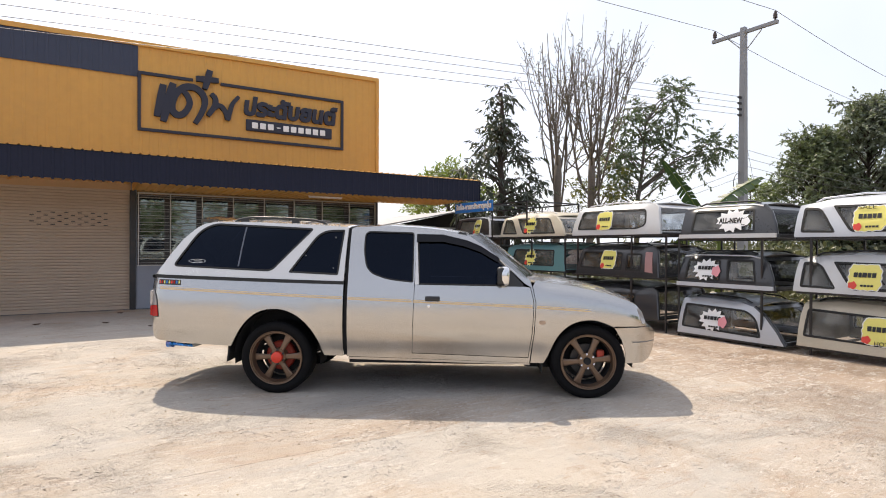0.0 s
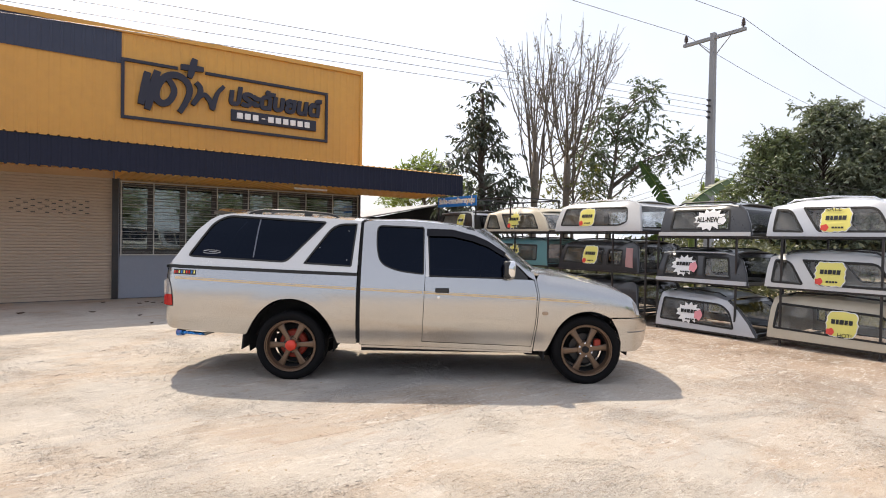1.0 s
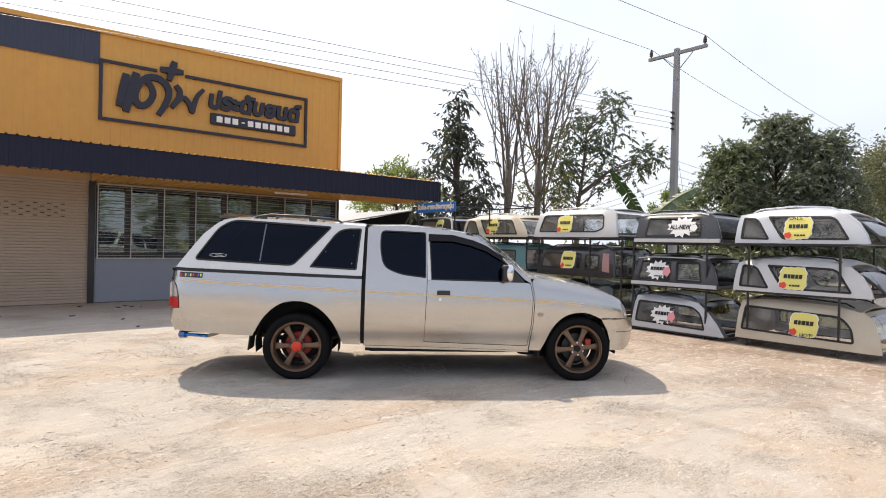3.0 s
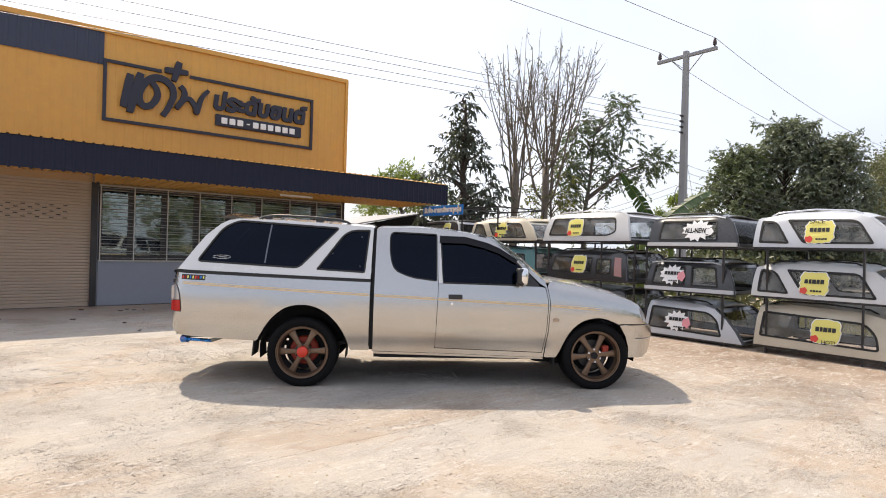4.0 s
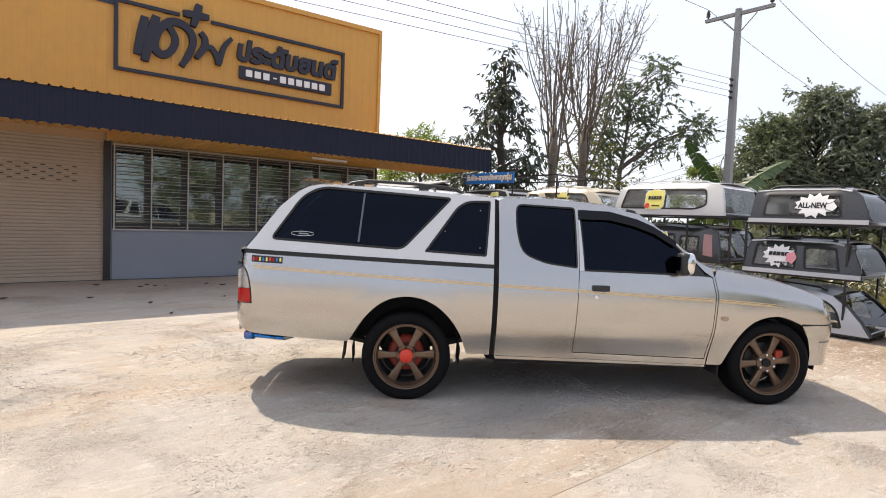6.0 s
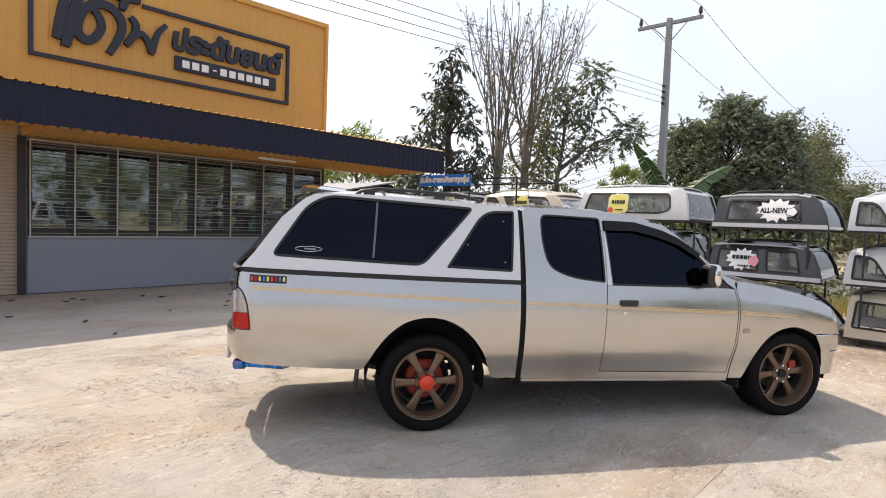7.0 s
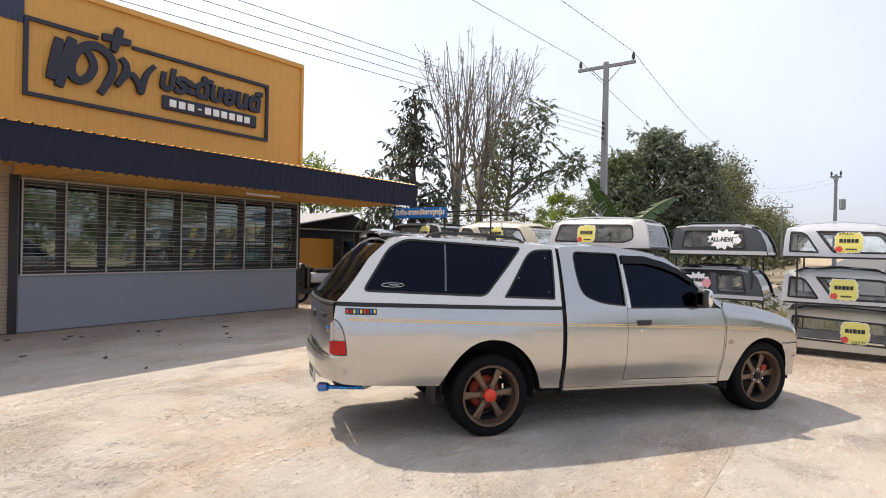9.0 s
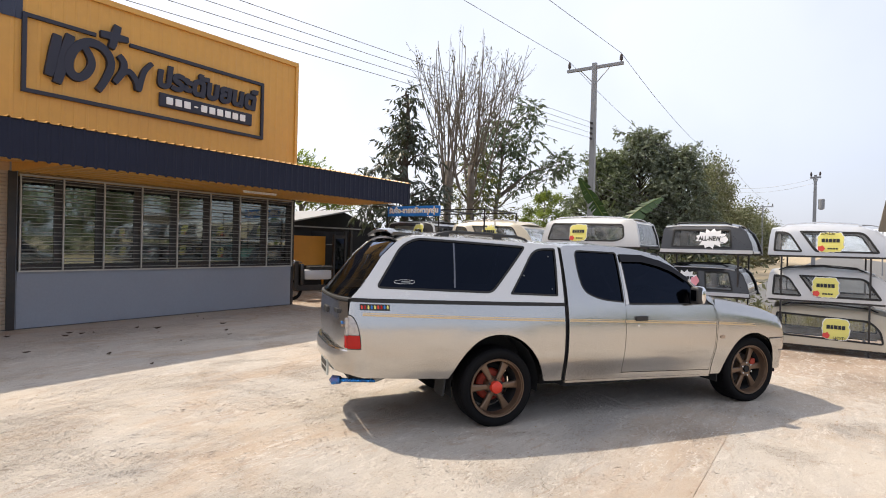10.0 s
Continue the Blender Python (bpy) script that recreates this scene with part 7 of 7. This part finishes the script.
def bare_tree(base, knob, height, seed, label, limbs, spread, low=0.6, r=0.13, bias=(0.0, 0.0)):
    """A cut-back trunk from which long limbs arch out and then run upright, forking into fine twigs with a few withered leaves."""
    t = thing("tree", label, "tree", pose(*base), group="trees behind the yard")
    rr, rs = random.Random(seed), np.random.RandomState(seed)
    bm, buds = bmesh.new(), []
    stem = [Vector((0.09 * math.sin(2.1 * k + seed), 0.09 * math.cos(1.7 * k + seed), knob * k / 6)) * (1 if k else 0) for k in range(7)]
    tube(bm, stem, [r * 1.25, r * 1.1, r, r * 0.95, r * 0.92, r * 1.05, r * 0.8], 10)

    def limb(p, az, reach, top, thick, depth):
        pts, wig, bend = [], rr.uniform(0, 6), rr.uniform(0.48, 0.8)
        rise = top - p.z
        for i in range(11):
            u = i / 10
            out = reach * u ** bend + 0.05 * math.sin(6 * u + wig) * min(1, rise)
            side = 0.06 * math.sin(4 * u + wig * 2)
            pts.append(p + Vector((math.cos(az) * out - math.sin(az) * side + bias[0] * u * reach, math.sin(az) * out + math.cos(az) * side + bias[1] * u * reach, rise * u ** 1.12)))
        tube(bm, pts, [thick * (1 - u / 10.5) ** 0.8 + 0.007 for u in range(11)], 5 if thick > 0.015 else 4, caps=False)
        if depth:
            for j in range(rr.randint(3, 4) if depth == 2 else 1):
                i = rr.randint(1, 6)
                limb(pts[i], az + rr.gauss(0, 1.0), spread * rr.uniform(0.2, 0.62) * (0.5 + 0.25 * depth), pts[i].z + (top - pts[i].z) * rr.uniform(0.55, 1.02), thick * (1 - i / 12) * 0.66, depth - 1)
        for j in range(rr.randint(4, 6) if depth else rr.randint(3, 5)):
            i = rr.randint(3, 9)
            q = pts[i].lerp(pts[i + 1], rr.random())
            d = (pts[i + 1] - pts[i]).normalized()
            w = d.orthogonal().normalized()
            w.rotate(Matrix.Rotation(rr.uniform(0, 6.28), 3, d))
            L = rr.uniform(0.18, 0.65)
            e = [q, q + (d * 0.4 + w * 0.35) * L, q + (d * 0.95 + w * 0.55) * L]
            tube(bm, e, [0.009, 0.008, 0.006], 3, caps=False)
            buds.extend(e[1:])
        buds.append(pts[-1])

    for k in range(limbs):
        az = 2 * math.pi * (k + rr.uniform(-0.3, 0.3)) / limbs
        start = stem[6] - Vector((0, 0, rr.uniform(0, low * knob * 0.3)))
        wide = spread * (0.25 + 0.85 * ((k * 5) % limbs) / limbs)
        limb(start, az, wide, height * (1.0 - 0.22 * (wide / spread) ** 2) * rr.uniform(0.86, 1.0), rr.uniform(0.028, 0.042), 2)
    for k in range(2):
        a = rr.uniform(0, 6.28)
        p = stem[6] + Vector((0.5 * math.cos(a), 0.5 * math.sin(a), (height - knob) * 0.5))
        tube(bm, [stem[6], p, p + Vector((0.1, 0.05, height * 0.2)), p + Vector((0.22, 0.1, height * 0.25))], [0.02, 0.012, 0.007, 0.004], 4, caps=False)
    part("trunk", bm, M_BARKPALE, t, "grey-brown cut-back trunk with fine bare limbs", smooth=True, split=0)
    pick = rs.randint(0, len(buds), 900)
    leaves(np.array([buds[i][:] for i in pick]) + rs.normal(size=(900, 3)) * 0.04, 0.07, rs, "crown", M_LEAFDRY, t, 0.45, 0.2)
    return t


lobed_tree((12.14, 14.02, -0.06), "dark evergreen tree with long drooping leaves in tiers",
           ring_lobes(((2.2, 0.95, 6, 0.46, 0.36), (2.8, 1.1, 7, 0.44, 0.34), (3.4, 1.0, 7, 0.44, 0.32), (4.0, 0.8, 5, 0.42, 0.30), (4.5, 0.55, 5, 0.36, 0.32), (5.0, 0.32, 4, 0.36, 0.32), (5.5, 0.26, 4, 0.33, 0.30), (6.0, 0.16, 3, 0.28, 0.26), (6.35, 0.08, 2, 0.2, 0.2)), 4, 0.25),
           6.2, 0.17, M_BARKDARK, M_LEAFDARK, 3, per=20, k=9, length=0.36, leaf=0.23, slim=0.31, droop=0.8, flat=0.8, rise=0.1)
bare_tree((14.52, 14.06, -0.06), 4.5, 9.2, 8, "bare cut-back tree with long upright shoots", 5, 2.0, low=1.5)
bare_tree((16.35, 14.3, -0.06), 4.6, 10.2, 14, "bare forked tree with upright shoots beside the green one", 7, 2.3, low=1.5)
lobed_tree((17.4, 14.9, -0.06), "thin tree with yellowing leaves low between the bare ones",
           ring_lobes(((2.3, 1.6, 8, 0.45, 0.35), (3.0, 1.3, 8, 0.42, 0.33), (3.7, 0.9, 6, 0.36, 0.3), (4.5, 0.7, 4, 0.28, 0.26), (5.3, 0.5, 3, 0.22, 0.22)), 21),
           5.4, 0.08, M_BARK, M_LEAFYELLOW, 21, per=24, k=9, length=0.34, leaf=0.15, slim=0.4, droop=0.4)
# boughs of the green tree reach mostly to one side, towards the light between pole and bare trees
green = ((-0.7, 4.0), (-0.9, 5.0), (-1.0, 5.9), (-0.6, 5.5), (-0.3, 6.5), (0.2, 5.8), (0.2, 7.1), (0.55, 7.75), (0.8, 6.5), (1.05, 7.2), (1.25, 7.8), (0.4, 4.7), (1.1, 5.7), (1.6, 6.3), (1.9, 5.7), (2.1, 5.2), (2.25, 4.7), (2.35, 5.3), (1.5, 4.9), (-0.4, 4.5), (0.9, 4.2), (-0.2, 3.5), (0.7, 5.2), (-0.9, 4.5), (1.4, 5.3), (0.3, 6.3), (0.0, 5.1))
rng = random.Random(27)
green = [(0.773 * u + rng.gauss(0, 0.55), -0.634 * u + rng.gauss(0, 0.55), z + rng.gauss(0, 0.1), rng.uniform(0.36, 0.55), rng.uniform(0.28, 0.42)) for u, z in green]
lobed_tree((19.8, 15.24, -0.06), "airy green tree with feathery sprays and gaps in its crown", green, 6.6, 0.13, M_BARK, M_LEAFGREEN, 27, per=30, k=12, length=0.50, leaf=0.20, slim=0.40, droop=0.55, lean=(0.05, -0.04), rise=0.25)
lobed_tree((16.2, 23.3, -0.06), "light green tree with flat layered crown behind the canopy roof",
           ring_lobes(((3.5, 1.8, 7, 0.75, 0.14), (4.1, 1.4, 7, 0.72, 0.14), (4.6, 0.9, 5, 0.62, 0.13), (5.05, 0.5, 3, 0.5, 0.12), (5.4, 0.2, 1, 0.35, 0.1)), 33, 0.1),
           5.1, 0.13, M_BARK, M_LEAFPALE, 33, per=85, k=10, length=0.5, leaf=0.21, slim=0.38, droop=0.05, flat=1.4, rise=0.25)
leader_tree((39.7, 21.9, -0.06), 5.9, 37, "small bright green tree in the distance", M_LEAFPALE, M_BARK, 5200, 0.24, r=0.14, low=0.45, reach=2.5, n_branch=16, clump=0.17, droop=0.1, rise=0.12)
for i, (x, y, h, mt, n, wide, sprig, label) in enumerate((
        (34.0, 15.2, 7.7, M_LEAFROAD, 100, 2.5, 7, "dense green tree with a lumpy crown by the road"),
        (36.3, 13.6, 9.4, M_LEAFDUSK, 140, 3.0, 14, "tall dusky green tree with upright sprigs by the road"),
        (36.6, 11.2, 8.2, M_LEAFDUSK, 110, 2.3, 8, "dense green tree beside the tall one"))):
    lobed_tree((x, y, -0.06), label, domed_lobes(n, wide, 0.5, h - 0.35, 0.62, 41 + i, sprigs=sprig), h * 0.8, 0.17, M_BARKDARK, mt, 41 + i, per=26, k=11, length=0.36, leaf=0.185, slim=0.46, droop=0.45, solid=0.1)
for i, (x, y, h) in enumerate(((43.0, 10.8, 8.6), (47.0, 10.6, 7.6))):
    tree((x, y, -0.06), h, 141 + i, "airy grey-green tree thinning at the top beside the dense ones", M_LEAFSAGE, M_BARK, 9000, 0.17, spread=34, up=0.06, trunk=0.25, depth=4, r=0.13, clump=0.3, slim=0.45, squash=0.62, body=(1.9, 0.2, h * 0.72))
rng = random.Random(77)
for i in range(1, 12):
    x = 37.5 + i * 6.5
    tree((x, 12.5 - 0.12 * i + rng.uniform(-0.8, 1.6), -0.06), rng.uniform(5.6, 7.2) * (1 - i * 0.008), 60 + i, "roadside tree in a receding row", rng.choice((M_LEAFSAGE, M_LEAFDRY, M_LEAFSAGE)), M_BARK, 7000, 0.23, spread=34, up=0.05, trunk=0.25, depth=3, r=0.13, clump=0.6, slim=0.55, squash=0.7, body=(2.2, 0.2, 5.4))

# low growth behind the racks and beyond
def scrub(name, label, area, count, height, size, material, seed, z=-0.06):
    rs = np.random.RandomState(seed)
    x0, x1, y0, y1 = area
    nb = max(6, int((x1 - x0) * (y1 - y0) / 3))
    c = np.stack([rs.uniform(x0, x1, nb), rs.uniform(y0, y1, nb)], 1)
    hh = height * (0.35 + 0.65 * rs.random(nb))
    pick = rs.randint(0, nb, count)
    pts = np.concatenate([c[pick] + rs.normal(size=(count, 2)) * 0.55, (rs.random(count) ** 0.8 * hh[pick])[:, None] + z], 1)
    ob = leaves(pts, size, rs, name, material, None, 0.4, 0.0)
    return tagged(ob, label, "shrubs", kind="stuff")


scrub("undergrowth", "mixed green undergrowth behind the racks", (11.9, 17.5, 5.5, 16.5), 11000, 1.5, 0.15, M_LEAFGREY, 5)
scrub("undergrowth", "dark green undergrowth between the trees", (15, 34, 12.5, 19), 17000, 1.9, 0.26, M_LEAFGREY, 6)
scrub("undergrowth", "hedge of roadside scrub far off", (34, 112, 10.5, 16), 16000, 2.6, 0.45, M_LEAFDRY, 7)
rs = np.random.RandomState(9)
n = 9000
gx, gy = rs.uniform(12.7, 15.4, n), rs.uniform(-4, 11, n)
h = 0.12 + 0.3 * rs.random(n)
an = rs.uniform(0, 6.28, n)
lean = rs.normal(size=(n, 2)) * 0.12
v = np.zeros((n, 3, 3))
v[:, 0] = np.stack([gx - 0.012 * np.cos(an), gy - 0.012 * np.sin(an), np.full(n, -0.06)], 1)
v[:, 1] = np.stack([gx + 0.012 * np.cos(an), gy + 0.012 * np.sin(an), np.full(n, -0.06)], 1)
v[:, 2] = np.stack([gx + lean[:, 0], gy + lean[:, 1], h - 0.06], 1)
tagged(raw("dry_grass", v.reshape(-1, 3).tolist(), [(3 * i, 3 * i + 1, 3 * i + 2) for i in range(n)], M_GRASS), "dry yellow grass along the verge behind the racks", "grass", kind="stuff")

# banana plants
def banana(base, stems, label, seed, tilt=0.9):
    t = thing("banana_plant", label, "plant", pose(*base))
    rr = random.Random(seed)
    part("stem", tube(bmesh.new(), [(0, 0, 0), (0.02, 0, 1.0), (0.05, 0, 1.7)], [0.11, 0.09, 0.06], 10), M_LEAFPALE, t, smooth=True)
    for az, length, rise, fall, width in stems:
        bm, rows = bmesh.new(), []
        d = Vector((math.cos(az), math.sin(az), 0))
        lifted_ = Vector((-d.x * math.sin(rise), -d.y * math.sin(rise), math.cos(rise)))
        sidev = Vector((-d.y, d.x, 0)) * math.cos(tilt) + lifted_ * math.sin(tilt)
        p, ang = Vector((0.03, 0, 1.5)), rise
        steps = 26
        mid = []
        for k in range(steps + 1):
            mid.append((p.copy(), ang))
            p = p + (d * math.cos(ang) + Vector((0, 0, math.sin(ang)))) * length / steps
            ang -= fall / steps
        for k in range(5, steps, 1):
            a, b = mid[k][0], mid[k + 1][0]
            t0 = (k - 5) / (steps - 5)
            w = width * math.sin(math.pi * min(1, (t0 * 0.9 + 0.08))) ** 0.6
            for sgn in (-1, 1):
                gap = rr.uniform(0.0, 0.35) if rr.random() < 0.5 else 0.0
                hang = Vector((0, 0, -rr.uniform(0.15, 0.5) * w))
                e0, e1 = a + sidev * sgn * w + hang, b.lerp(a, gap) + sidev * sgn * w * rr.uniform(0.9, 1.0) + hang
                vs = [bm.verts.new(q) for q in (a, b, e1, e0)]
                bm.faces.new(vs)
        part("leaf_blade", bm, M_BANANA, t, "broad torn leaf")
        part("leaf_rib", tube(bmesh.new(), [m[0] for m in mid], [0.022 * (1 - 0.8 * k / steps) for k in range(steps + 1)], 5), M_LEAFPALE, t)
    return t


banana((13.56, 7.78, -0.06), ((2.18, 2.35, 1.10, 0.15, 0.19), (0.4, 1.8, 0.9, 1.6, 0.22), (1.4, 1.6, 0.7, 1.5, 0.2)), "banana plant with one tall torn leaf", 3)
banana((12.72, 8.06, -0.06), ((-0.96, 2.15, 1.15, 0.75, 0.22), (0.6, 1.7, 0.9, 1.4, 0.2)), "banana plant with an arching leaf behind the racks", 5)

# growth across the road behind the camera, seen in the shop windows
scrub("undergrowth", "rough green growth across the road from the shop", (0, 30, -31, -27), 5000, 2.2, 0.34, M_LEAFMID, 16)
rng = random.Random(99)
for i in (0, 1, 3, 4, 6, 7, 9):
    tree((4.5 + i * 3.0 + rng.uniform(-1, 1), -30 + rng.uniform(-2, 2), -0.06), rng.uniform(5.0, 7.6), 90 + i, "roadside tree across from the shop", M_LEAFMID, M_BARK, 2000, 0.42, spread=36, up=0.04, trunk=0.28, depth=3, r=0.14, clump=0.7, slim=0.5, body=(2.2, 0.4, 5.2))

# far hills; the haze in front of them is painted into their colour
for i, (d, h, seed) in enumerate(((900, 45, 3), (1200, 75, 5))):
    rr = random.Random(seed)
    ph = [rr.uniform(0, 6.28) for _ in range(6)]
    verts, faces = [], []
    for k in range(121):
        az = radians(-30 + 150 * k / 120)
        z = h * (0.45 + 0.22 * math.sin(3 * az * 2 + ph[0]) + 0.16 * math.sin(7 * az * 2 + ph[1]) + 0.08 * math.sin(17 * az + ph[2]) + 0.04 * math.sin(41 * az + ph[3]))
        verts += [(d * math.cos(az), d * math.sin(az), -2), ((d + 60) * math.cos(az), (d + 60) * math.sin(az), max(4, z))]
        if k:
            j = 2 * k
            faces.append((j - 2, j, j + 1, j - 1))
    tagged(raw("hills", verts, faces, M_HILL, None, smooth=True), "pale blue hazy hills on the horizon", "hills", kind="structure")
